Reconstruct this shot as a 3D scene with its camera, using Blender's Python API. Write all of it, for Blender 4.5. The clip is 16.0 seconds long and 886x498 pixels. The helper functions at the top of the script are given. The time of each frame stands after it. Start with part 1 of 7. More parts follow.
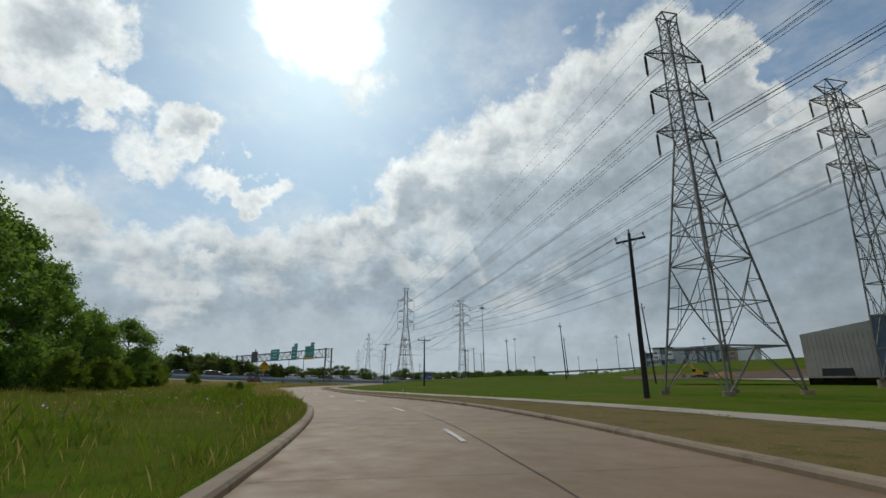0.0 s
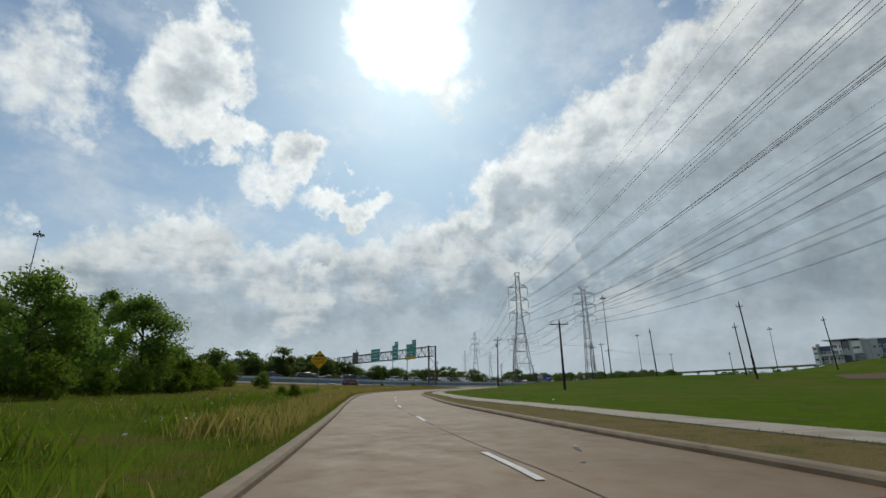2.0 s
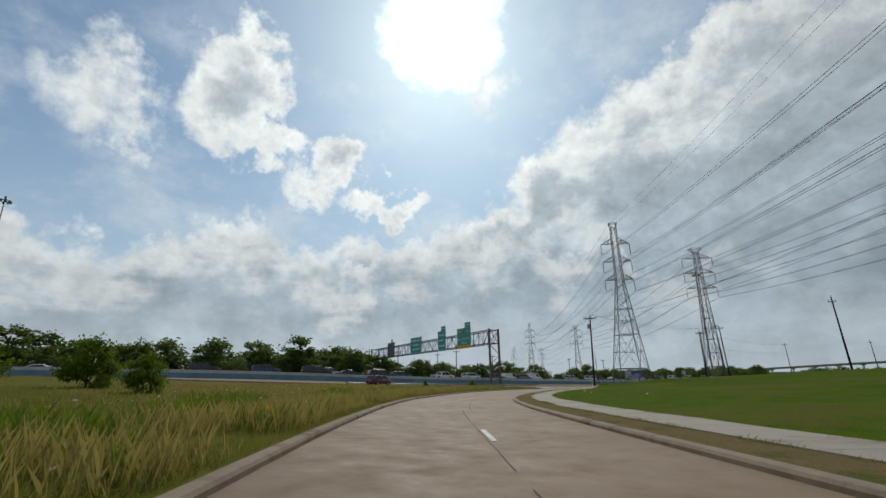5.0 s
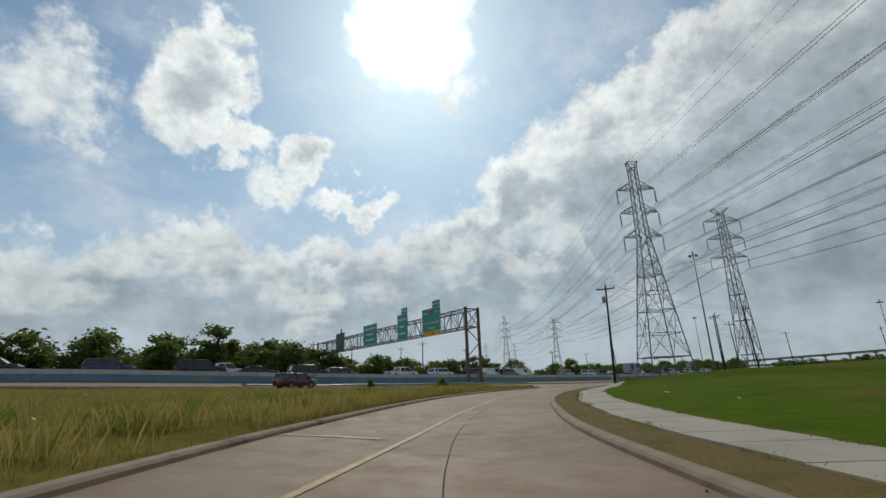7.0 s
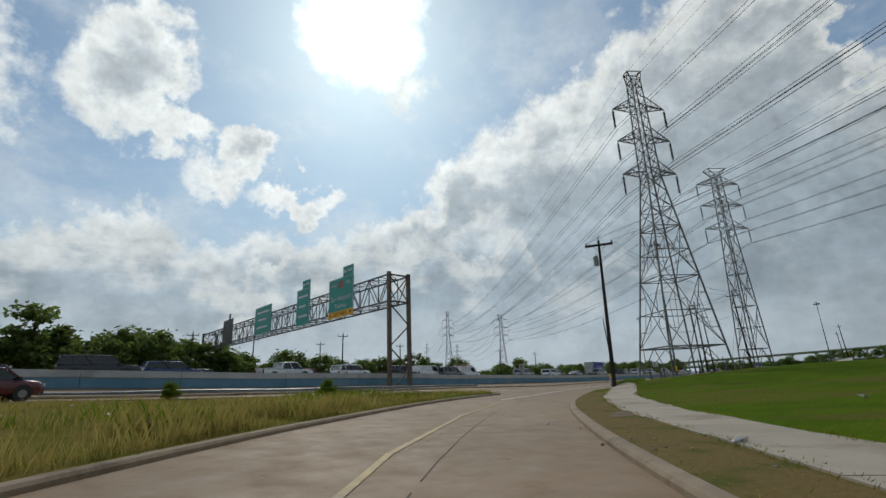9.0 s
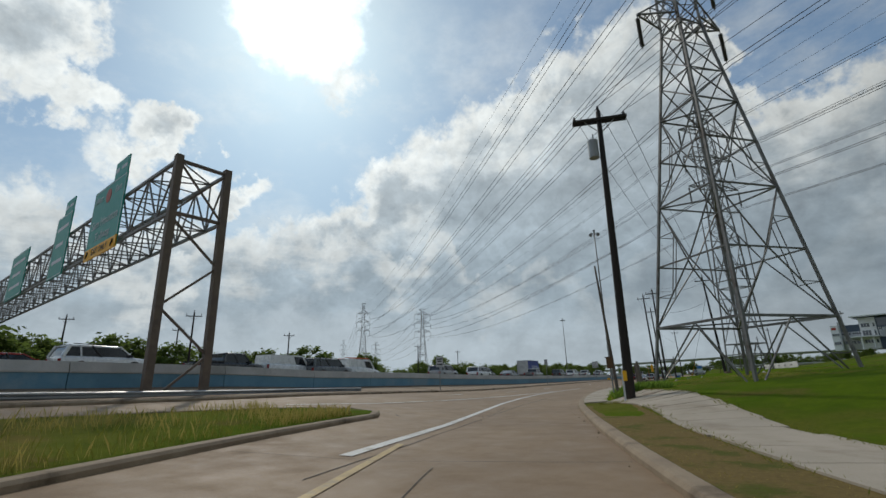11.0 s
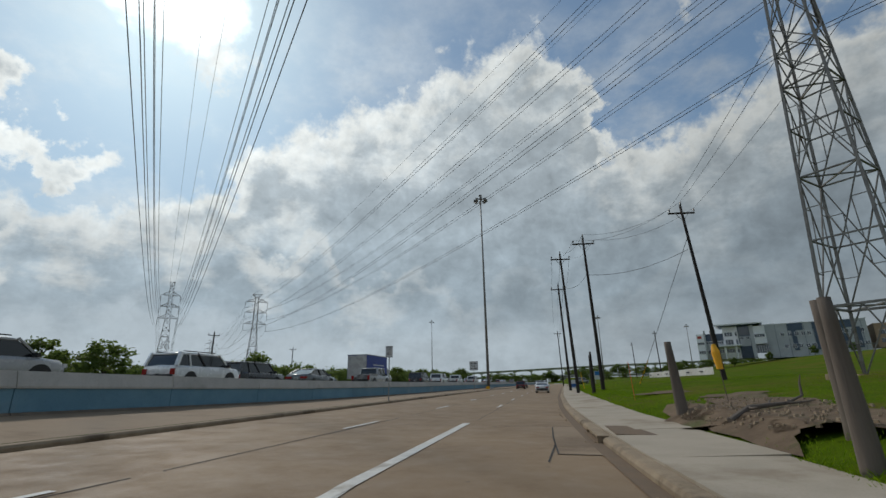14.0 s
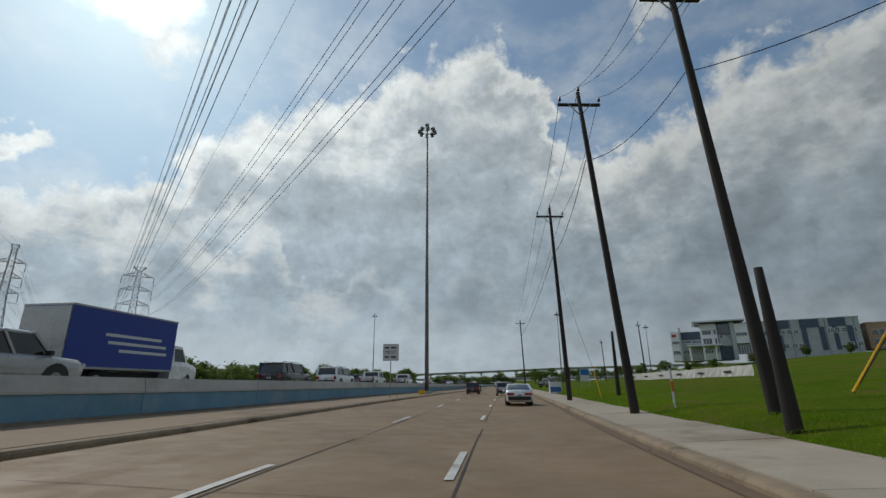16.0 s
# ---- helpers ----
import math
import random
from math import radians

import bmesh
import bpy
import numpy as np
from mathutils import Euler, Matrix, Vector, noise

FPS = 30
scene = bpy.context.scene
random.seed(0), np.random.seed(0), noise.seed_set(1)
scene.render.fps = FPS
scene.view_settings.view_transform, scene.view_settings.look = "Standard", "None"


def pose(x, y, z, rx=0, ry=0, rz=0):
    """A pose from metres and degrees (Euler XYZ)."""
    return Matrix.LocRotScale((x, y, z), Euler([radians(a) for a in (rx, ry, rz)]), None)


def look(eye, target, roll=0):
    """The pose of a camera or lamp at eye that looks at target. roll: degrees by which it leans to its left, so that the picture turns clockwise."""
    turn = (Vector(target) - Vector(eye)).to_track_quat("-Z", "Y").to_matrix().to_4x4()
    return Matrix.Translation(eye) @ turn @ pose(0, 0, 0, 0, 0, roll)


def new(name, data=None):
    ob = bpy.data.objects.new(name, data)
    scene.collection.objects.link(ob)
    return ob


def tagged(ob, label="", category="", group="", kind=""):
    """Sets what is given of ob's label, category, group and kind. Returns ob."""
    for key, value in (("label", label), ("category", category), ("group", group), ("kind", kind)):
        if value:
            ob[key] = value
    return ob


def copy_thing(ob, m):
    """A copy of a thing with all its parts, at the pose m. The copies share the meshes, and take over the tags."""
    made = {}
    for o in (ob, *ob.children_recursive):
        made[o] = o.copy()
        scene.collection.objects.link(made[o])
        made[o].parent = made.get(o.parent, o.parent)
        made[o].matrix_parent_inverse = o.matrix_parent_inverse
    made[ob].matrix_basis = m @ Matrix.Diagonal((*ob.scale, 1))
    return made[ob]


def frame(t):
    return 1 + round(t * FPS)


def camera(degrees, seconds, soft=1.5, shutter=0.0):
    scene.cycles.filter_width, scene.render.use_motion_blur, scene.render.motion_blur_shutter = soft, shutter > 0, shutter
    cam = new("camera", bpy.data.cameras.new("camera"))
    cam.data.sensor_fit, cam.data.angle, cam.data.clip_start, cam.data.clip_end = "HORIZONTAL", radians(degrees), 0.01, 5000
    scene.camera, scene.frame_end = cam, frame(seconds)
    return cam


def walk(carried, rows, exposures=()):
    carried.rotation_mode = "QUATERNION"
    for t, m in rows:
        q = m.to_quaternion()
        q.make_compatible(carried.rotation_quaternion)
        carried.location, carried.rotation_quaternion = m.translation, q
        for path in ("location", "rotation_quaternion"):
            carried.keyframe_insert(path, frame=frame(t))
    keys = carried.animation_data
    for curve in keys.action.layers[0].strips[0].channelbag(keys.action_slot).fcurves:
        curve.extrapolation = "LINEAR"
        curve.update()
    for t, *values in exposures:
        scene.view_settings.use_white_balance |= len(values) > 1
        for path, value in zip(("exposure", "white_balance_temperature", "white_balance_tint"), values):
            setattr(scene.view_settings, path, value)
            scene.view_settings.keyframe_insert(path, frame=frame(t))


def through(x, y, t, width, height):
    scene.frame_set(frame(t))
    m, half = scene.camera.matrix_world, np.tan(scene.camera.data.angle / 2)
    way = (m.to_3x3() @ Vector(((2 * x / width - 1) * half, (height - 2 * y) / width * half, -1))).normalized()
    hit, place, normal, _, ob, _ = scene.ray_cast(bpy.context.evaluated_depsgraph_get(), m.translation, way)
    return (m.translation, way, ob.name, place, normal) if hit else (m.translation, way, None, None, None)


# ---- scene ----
cam = camera(88.0, 16.0)
PATH = [
    (0, (111.441, -192.107, 1.425), (110.501, -190.43, 1.977), -0.56),
    (0.5, (106.999, -186.268, 1.412), (105.962, -184.65, 1.965), -0.90),
    (1, (102.57, -180.686, 1.4), (101.441, -179.132, 1.956), -0.71),
    (1.5, (97.934, -175.45, 1.404), (96.72, -173.963, 1.964), -0.45),
    (2, (93.069, -170.609, 1.401), (91.784, -169.184, 1.968), -0.85),
    (2.5, (87.92, -166.037, 1.4), (86.58, -164.667, 1.972), -0.72),
    (3, (82.647, -161.587, 1.406), (81.263, -160.262, 1.977), -0.46),
    (3.5, (77.352, -156.993, 1.408), (75.934, -155.704, 1.978), -0.26),
    (6, (48.339, -131.778, 1.419), (46.957, -130.445, 1.981), -2.03),
    (6.5, (43.32, -126.141, 1.414), (41.97, -124.776, 1.974), -2.06),
    (7, (38.521, -120.556, 1.409), (37.208, -119.155, 1.968), -2.13),
    (7.5, (34.078, -115.161, 1.405), (32.804, -113.723, 1.963), -2.28),
    (8, (29.936, -109.728, 1.404), (28.706, -108.254, 1.964), -2.39),
    (8.5, (26.118, -104.239, 1.406), (24.935, -102.727, 1.968), -2.40),
    (9, (22.638, -98.714, 1.414), (21.506, -97.162, 1.973), -2.29),
    (11.5, (8.881, -69.669, 1.38), (8.094, -67.915, 1.933), -1.91),
    (12, (7.032, -63.569, 1.368), (6.332, -61.78, 1.923), -2.43),
    (12.5, (5.457, -56.793, 1.414), (4.838, -54.974, 1.968), -2.25),
    (13, (3.847, -49.474, 1.416), (3.308, -47.629, 1.969), -1.96),
    (13.5, (2.608, -41.842, 1.412), (2.155, -39.975, 1.971), -1.48),
    (14, (1.72, -33.979, 1.416), (1.354, -32.096, 1.981), -1.06),
    (14.5, (1.129, -25.901, 1.426), (0.832, -24.006, 1.992), -1.21),
    (15, (0.693, -17.526, 1.418), (0.455, -15.624, 1.988), -0.87),
    (15.5, (0.298, -9.056, 1.403), (0.103, -7.149, 1.972), -0.55),
    (16, (-0.0, -0.0, 1.386), (-0.172, 1.909, 1.955), -0.45),
]
walk(cam, [(t, look(eye, target, roll)) for t, eye, target, roll in PATH])

# ---- world and sun ----
SUN_AZ, SUN_EL = 47.0, 41.5
SUN_DIR = Vector((-math.sin(radians(SUN_AZ)) * math.cos(radians(SUN_EL)), math.cos(radians(SUN_AZ)) * math.cos(radians(SUN_EL)), math.sin(radians(SUN_EL))))
sun_data = bpy.data.lights.new("sun", "SUN")
sun_data.energy, sun_data.angle, sun_data.color = 1.3, radians(3.0), (1.0, 0.92, 0.80)
sun = new("sun", sun_data)
sun.matrix_world = look(SUN_DIR * 200, (0, 0, 0))


class Nodes:
    """Short hand for node trees."""

    def __init__(self, tree):
        self.tree = tree
        tree.nodes.clear()

    def put(self, kind, **inputs):
        node = self.tree.nodes.new(kind)
        for key, value in inputs.items():
            self.feed(node.inputs[key.replace("_", " ")], value)
        return node

    def feed(self, socket, value):
        if isinstance(value, bpy.types.NodeSocket):
            self.tree.links.new(value, socket)
        else:
            socket.default_value = value

    def math(self, op, a, b=0.0, c=0.0, clamp=False):
        node = self.tree.nodes.new("ShaderNodeMath")
        node.operation, node.use_clamp = op, clamp
        for socket, value in zip(node.inputs, (a, b, c)):
            self.feed(socket, value)
        return node.outputs[0]

    def vec(self, op, a, b=(0, 0, 0), scale=None):
        node = self.tree.nodes.new("ShaderNodeVectorMath")
        node.operation = op
        self.feed(node.inputs[0], a)
        if scale is None:
            self.feed(node.inputs[1], b)
        else:
            self.feed(node.inputs["Scale"], scale)
        return node.outputs["Value"] if op in ("DOT_PRODUCT", "LENGTH") else node.outputs[0]

    def noise(self, vector, scale, detail=4.0, rough=0.55, dist=0.0):
        node = self.tree.nodes.new("ShaderNodeTexNoise")
        self.feed(node.inputs["Vector"], vector)
        node.inputs["Scale"].default_value, node.inputs["Detail"].default_value = scale, detail
        node.inputs["Roughness"].default_value, node.inputs["Distortion"].default_value = rough, dist
        return node

    def mix(self, f, a, b, mode="MIX"):
        node = self.tree.nodes.new("ShaderNodeMix")
        node.data_type, node.blend_type = "RGBA", mode
        self.feed(node.inputs[0], f)
        self.feed(node.inputs[6], a)
        self.feed(node.inputs[7], b)
        return node.outputs[2]

    def span(self, value, a, b, c=0.0, d=1.0, smooth=True):
        node = self.tree.nodes.new("ShaderNodeMapRange")
        node.interpolation_type = "SMOOTHSTEP" if smooth else "LINEAR"
        for socket, v in zip(node.inputs, (value, a, b, c, d)):
            self.feed(socket, v)
        return node.outputs[0]


def rgb(r, g, b):
    return (r, g, b, 1.0)


def build_world():
    world = bpy.data.worlds.new("sky")
    scene.world = world
    world.use_nodes = True
    n = Nodes(world.node_tree)
    way = n.vec("NORMALIZE", n.put("ShaderNodeTexCoord").outputs["Generated"])
    sep = n.put("ShaderNodeSeparateXYZ", Vector=way)
    az = n.math("MULTIPLY", n.math("ARCTAN2", n.math("MULTIPLY", sep.outputs[0], -1.0), sep.outputs[1]), 57.29578)
    el = n.math("MULTIPLY", n.math("ARCSINE", sep.outputs[2]), 57.29578)
    sky = n.put("ShaderNodeTexSky")
    sky.sky_type, sky.sun_disc = "NISHITA", False
    sky.sun_elevation, sky.sun_rotation = radians(SUN_EL), radians(-SUN_AZ)
    sky.air_density, sky.dust_density, sky.ozone_density = 1.0, 0.8, 1.0
    blue = n.vec("SCALE", sky.outputs[0], scale=0.075)
    blue = n.vec("MULTIPLY", blue, (0.70, 0.96, 1.05))
    # billowing edges: the sky's own coordinates, pushed about by noise at three sizes
    big = n.noise(way, 6.0, 8.0, 0.62)
    middle = n.noise(way, 13.0, 5.0, 0.55)
    fine = n.noise(way, 30.0, 6.0, 0.6)

    def puffs(vector):
        """Round cauliflower heads at several sizes, 1 in their middles."""
        node = n.tree.nodes.new("ShaderNodeTexVoronoi")
        node.feature, node.normalize = "SMOOTH_F1", True
        for key, value in dict(Vector=vector, Scale=11.0, Detail=3.0, Roughness=0.55, Lacunarity=2.3, Smoothness=0.35).items():
            n.feed(node.inputs[key], value)
        return n.math("SUBTRACT", 1.0, node.outputs["Distance"])

    bent = n.vec("ADD", way, n.vec("SCALE", middle.outputs["Color"], scale=0.07))
    puff = puffs(bent)
    billow = n.math("SUBTRACT", puff, puffs(n.vec("ADD", bent, tuple(SUN_DIR * 0.020))))
    shift = n.put("ShaderNodeSeparateColor", Color=big.outputs["Color"])
    shift1 = n.put("ShaderNodeSeparateColor", Color=middle.outputs["Color"])
    shift2 = n.put("ShaderNodeSeparateColor", Color=fine.outputs["Color"])

    def pushed(base, k):
        for noise_of, far in ((shift, 11.0), (shift1, 6.5), (shift2, 3.0)):
            base = n.math("MULTIPLY_ADD", n.math("SUBTRACT", noise_of.outputs[k], 0.5), far, base)
        return base

    paz, pel = pushed(az, 0), n.math("MULTIPLY_ADD", n.math("SUBTRACT", puff, 0.62), -9.0, pushed(el, 1))

    def below_crest(crest):
        """Degrees below a crest of cloud tops: elevation by azimuth to the left of +y."""
        ramp = n.put("ShaderNodeValToRGB", Fac=n.math("DIVIDE", n.math("ADD", paz, 65.0), 180.0))
        while len(ramp.color_ramp.elements) < len(crest):
            ramp.color_ramp.elements.new(0.5)
        for stop, (a, e) in zip(ramp.color_ramp.elements, crest):
            stop.position = (a + 65.0) / 180.0
        for stop, (a, e) in zip(ramp.color_ramp.elements, crest):
            stop.color = rgb(e / 50.0, e / 50.0, e / 50.0)
        level = n.put("ShaderNodeSeparateColor", Color=ramp.outputs[0]).outputs[0]
        return n.math("SUBTRACT", n.math("MULTIPLY", level, 50.0), pel)

    # the great bank, and the lower heads that stand before it
    under = below_crest(((-62, 36), (-45, 32.5), (-38, 31), (-32, 32.4), (-25, 29), (-18.5, 25.6), (-11.5, 28), (-9, 33.5), (-6, 38), (-2, 39.6), (4, 38), (12, 36.8), (16, 35), (22, 33), (27, 29.6), (33, 27.8), (37, 23.6), (41, 20.6), (46, 18.2), (51, 17.2), (56, 17.6), (62, 15.6), (68, 17), (76, 17.4), (84, 14), (96, 15), (110, 20)))
    front = below_crest(((-62, 8), (-45, 13), (-33, 8), (-20, 15), (-10, 7), (0, 13), (8, 9), (15, 16), (21, 10), (27, 18.5), (32, 13), (37, 18.2), (41, 15), (46, 18.4), (50, 14.5), (56, 17.8), (60, 9), (63, 12), (68, 17), (72, 15), (77, 17.2), (84, 11), (96, 15), (110, 12)))
    dens = n.math("MULTIPLY_ADD", n.noise(way, 1.6, 3.0, 0.5).outputs["Fac"], 2.6, -1.6)
    high = n.span(el, 48.0, 66.0)
    dens = n.math("SUBTRACT", n.math("MULTIPLY", dens, high), n.math("SUBTRACT", 1.0, high))
    dens = n.math("SMOOTH_MAX", dens, n.math("MINIMUM", n.math("DIVIDE", under, 5.0), 1.3), 0.2)
    # single cumulus heaps: azimuth, elevation, half width, half height, weight
    heaps = (
        (74.5, 32.2, 6.6, 7.6, 1.0), (70, 27.5, 4.0, 3.5, 0.7), (61.2, 26.3, 4.6, 3.3, 0.9), (64.5, 22.8, 4.5, 2.4, 0.5), (54.8, 21.6, 5.0, 2.2, 0.6),
        (88, 28, 6, 5, 0.30), (41, 35.5, 4.5, 2.6, 0.35), (-27.5, 39.5, 5, 1.5, 0.35), (108, 30, 9, 8, 0.9), (-58, 42, 9, 4, 0.8),
    )
    for a, e, ra, re, k in heaps:
        u = n.math("DIVIDE", n.math("SUBTRACT", paz, float(a)), float(ra))
        v = n.math("DIVIDE", n.math("SUBTRACT", pel, float(e)), float(re))
        far = n.math("ADD", n.math("MULTIPLY", u, u), n.math("MULTIPLY", v, v))
        dens = n.math("SMOOTH_MAX", dens, n.math("MULTIPLY", n.math("SUBTRACT", 1.0, far), k), 0.25)
    dens = n.math("MULTIPLY_ADD", n.math("SUBTRACT", fine.outputs["Fac"], 0.5), 0.8, dens)
    cover = n.span(dens, -0.18, 0.48)
    veil = n.span(n.noise(n.vec("MULTIPLY", way, (1.0, 1.0, 1.8)), 4.5, 7.0, 0.62).outputs["Fac"], 0.42, 0.75, 0.0, 0.5)
    cover = n.math("MAXIMUM", cover, n.math("MULTIPLY", veil, n.span(el, 50.0, 30.0, 0.35, 1.0)))
    soft = n.noise(n.vec("MULTIPLY", way, (1.0, 1.0, 1.6)), 7.5, 7.0, 0.6)
    deep = n.math("MULTIPLY_ADD", n.math("SUBTRACT", soft.outputs["Fac"], 0.5), 28.0, under)
    thick = n.math("MULTIPLY", n.span(deep, 0.5, 15.0), n.span(dens, 0.1, 0.8))
    thick = n.math("MAXIMUM", thick, n.math("MULTIPLY", n.span(dens, 0.35, 1.1), n.span(soft.outputs["Fac"], 0.30, 0.58, 0.1, 0.9)))
    lit = n.mix(n.span(el, 4.0, 24.0), rgb(0.54, 0.585, 0.60), rgb(0.84, 0.835, 0.79))
    shade = n.mix(n.span(el, 3.0, 10.0), rgb(0.46, 0.51, 0.54), n.mix(n.span(el, 10.0, 30.0), rgb(0.365, 0.425, 0.465), rgb(0.455, 0.50, 0.525)))
    shade = n.vec("SCALE", shade, scale=n.span(soft.outputs["Fac"], 0.3, 0.7, 1.18, 0.86))
    cloud = n.mix(thick, lit, shade)
    streaks = n.noise(n.vec("MULTIPLY", way, (1.0, 1.0, 5.0)), 5.0, 5.0, 0.6)
    body = n.math("MULTIPLY_ADD", n.math("SUBTRACT", n.math("ADD", streaks.outputs["Fac"], soft.outputs["Fac"]), 1.0), 13.0, front)
    head = n.mix(n.span(body, 0.2, 6.5), rgb(0.68, 0.685, 0.66), shade)
    head = n.mix(n.span(body, 8.0, 14.0), head, rgb(0.48, 0.53, 0.56))
    cloud = n.mix(n.math("MULTIPLY", n.span(front, -0.4, 1.6), n.span(az, 0.0, 38.0, 0.12, 0.85)), cloud, head)
    cloud = n.vec("SCALE", cloud, scale=n.math("MULTIPLY_ADD", billow, n.span(el, 2.0, 16.0, 0.35, 1.1), 1.0))
    cloud = n.vec("SCALE", cloud, scale=n.math("MULTIPLY", n.span(az, 34.0, -48.0, 1.09, 0.60), n.span(el, 22.0, 6.0, 1.0, 0.95)))
    cloud = n.vec("MULTIPLY", cloud, (0.865, 0.915, 0.955))
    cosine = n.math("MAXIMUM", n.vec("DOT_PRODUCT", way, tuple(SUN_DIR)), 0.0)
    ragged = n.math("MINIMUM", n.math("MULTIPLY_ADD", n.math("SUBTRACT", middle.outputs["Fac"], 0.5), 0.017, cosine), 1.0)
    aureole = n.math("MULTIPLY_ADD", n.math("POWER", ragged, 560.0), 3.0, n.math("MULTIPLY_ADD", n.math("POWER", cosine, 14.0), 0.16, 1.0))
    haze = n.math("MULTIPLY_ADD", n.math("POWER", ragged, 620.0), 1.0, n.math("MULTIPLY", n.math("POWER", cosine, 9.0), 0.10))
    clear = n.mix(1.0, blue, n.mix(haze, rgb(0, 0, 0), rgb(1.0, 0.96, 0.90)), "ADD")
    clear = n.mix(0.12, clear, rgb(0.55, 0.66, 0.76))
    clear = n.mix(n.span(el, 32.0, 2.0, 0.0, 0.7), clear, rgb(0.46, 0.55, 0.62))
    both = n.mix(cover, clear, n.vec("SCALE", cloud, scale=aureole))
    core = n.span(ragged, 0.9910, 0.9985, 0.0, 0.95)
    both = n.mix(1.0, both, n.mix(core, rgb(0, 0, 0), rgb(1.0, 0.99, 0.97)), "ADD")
    below = n.mix(n.span(el, -0.5, -3.0), both, rgb(0.10, 0.11, 0.07))
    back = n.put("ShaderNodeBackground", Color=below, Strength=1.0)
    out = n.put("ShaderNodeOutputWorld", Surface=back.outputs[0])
    return out


build_world()


# ---- materials ----
def surface(name, a, b, rough=0.7, scale=3.0, fine=40.0, bump=0.15, metal=0.0, c=None, spec=0.4, streak=False):
    """Two colours by coarse noise, a fine grain, an optional third colour in stains, and a bump."""
    m = bpy.data.materials.new(name)
    m.use_nodes = True
    n = Nodes(m.node_tree)
    place = n.put("ShaderNodeTexCoord").outputs["Object"]
    if streak:
        place = n.vec("MULTIPLY", place, (1.0, 1.0, 0.08))
    coarse, grain = n.noise(place, scale, 5.0, 0.6), n.noise(place, fine, 4.0, 0.6)
    col = n.mix(n.span(coarse.outputs["Fac"], 0.35, 0.65), rgb(*a), rgb(*b))
    if c:
        stain = n.noise(place, scale * 0.35, 6.0, 0.65)
        col = n.mix(n.span(stain.outputs["Fac"], 0.52, 0.68), col, rgb(*c))
    col = n.mix(n.math("MULTIPLY", n.math("SUBTRACT", grain.outputs["Fac"], 0.5), 0.9), col, rgb(*[v * 0.45 for v in a]))
    tint = n.put("ShaderNodeObjectInfo").outputs["Random"]
    hsv = n.put("ShaderNodeHueSaturation", Color=col, Value=n.span(tint, 0.0, 1.0, 0.93, 1.07, False))
    ridge = n.put("ShaderNodeBump", Strength=bump, Distance=0.02, Height=grain.outputs["Fac"])
    shader = n.put("ShaderNodeBsdfPrincipled", Base_Color=hsv.outputs[0], Metallic=metal, Normal=ridge.outputs[0])
    n.feed(shader.inputs["Roughness"], n.span(coarse.outputs["Fac"], 0.3, 0.7, max(rough - 0.08, 0.02), min(rough + 0.08, 1.0)))
    shader.inputs["Specular IOR Level"].default_value = spec
    n.put("ShaderNodeOutputMaterial", Surface=shader.outputs[0])
    return m


def plain(name, col, rough=0.4, metal=0.0, coat=0.0, spec=0.5):
    m = bpy.data.materials.new(name)
    m.use_nodes = True
    n = Nodes(m.node_tree)
    place = n.put("ShaderNodeTexCoord").outputs["Object"]
    dirt = n.noise(place, 2.5, 5.0, 0.6)
    c = n.mix(n.span(dirt.outputs["Fac"], 0.4, 0.75, 0.0, 0.22), rgb(*col), rgb(*[v * 0.7 + 0.03 for v in col]))
    shader = n.put("ShaderNodeBsdfPrincipled", Base_Color=c, Metallic=metal)
    n.feed(shader.inputs["Roughness"], n.span(dirt.outputs["Fac"], 0.3, 0.7, max(rough - 0.04, 0.02), rough + 0.08))
    shader.inputs["Coat Weight"].default_value = coat
    shader.inputs["Specular IOR Level"].default_value = spec
    n.put("ShaderNodeOutputMaterial", Surface=shader.outputs[0])
    return m


def leafy(name, a, b, through=0.35, trans=(0.12, 0.2, 0.02)):
    m = bpy.data.materials.new(name)
    m.use_nodes = True
    n = Nodes(m.node_tree)
    island = n.put("ShaderNodeNewGeometry").outputs["Random Per Island"]
    whole = n.put("ShaderNodeObjectInfo").outputs["Random"]
    col = n.mix(island, rgb(*a), rgb(*b))
    hsv = n.put("ShaderNodeHueSaturation", Color=col, Hue=n.span(whole, 0, 1, 0.48, 0.52, False), Value=n.span(whole, 0, 1, 0.8, 1.2, False))
    one = n.put("ShaderNodeBsdfPrincipled", Base_Color=hsv.outputs[0], Roughness=0.6)
    one.inputs["Specular IOR Level"].default_value = 0.12
    two = n.put("ShaderNodeBsdfTranslucent", Color=rgb(*trans))
    mixed = n.put("ShaderNodeMixShader", Fac=through)
    n.feed(mixed.inputs[1], one.outputs[0])
    n.feed(mixed.inputs[2], two.outputs[0])
    n.put("ShaderNodeOutputMaterial", Surface=mixed.outputs[0])
    return m


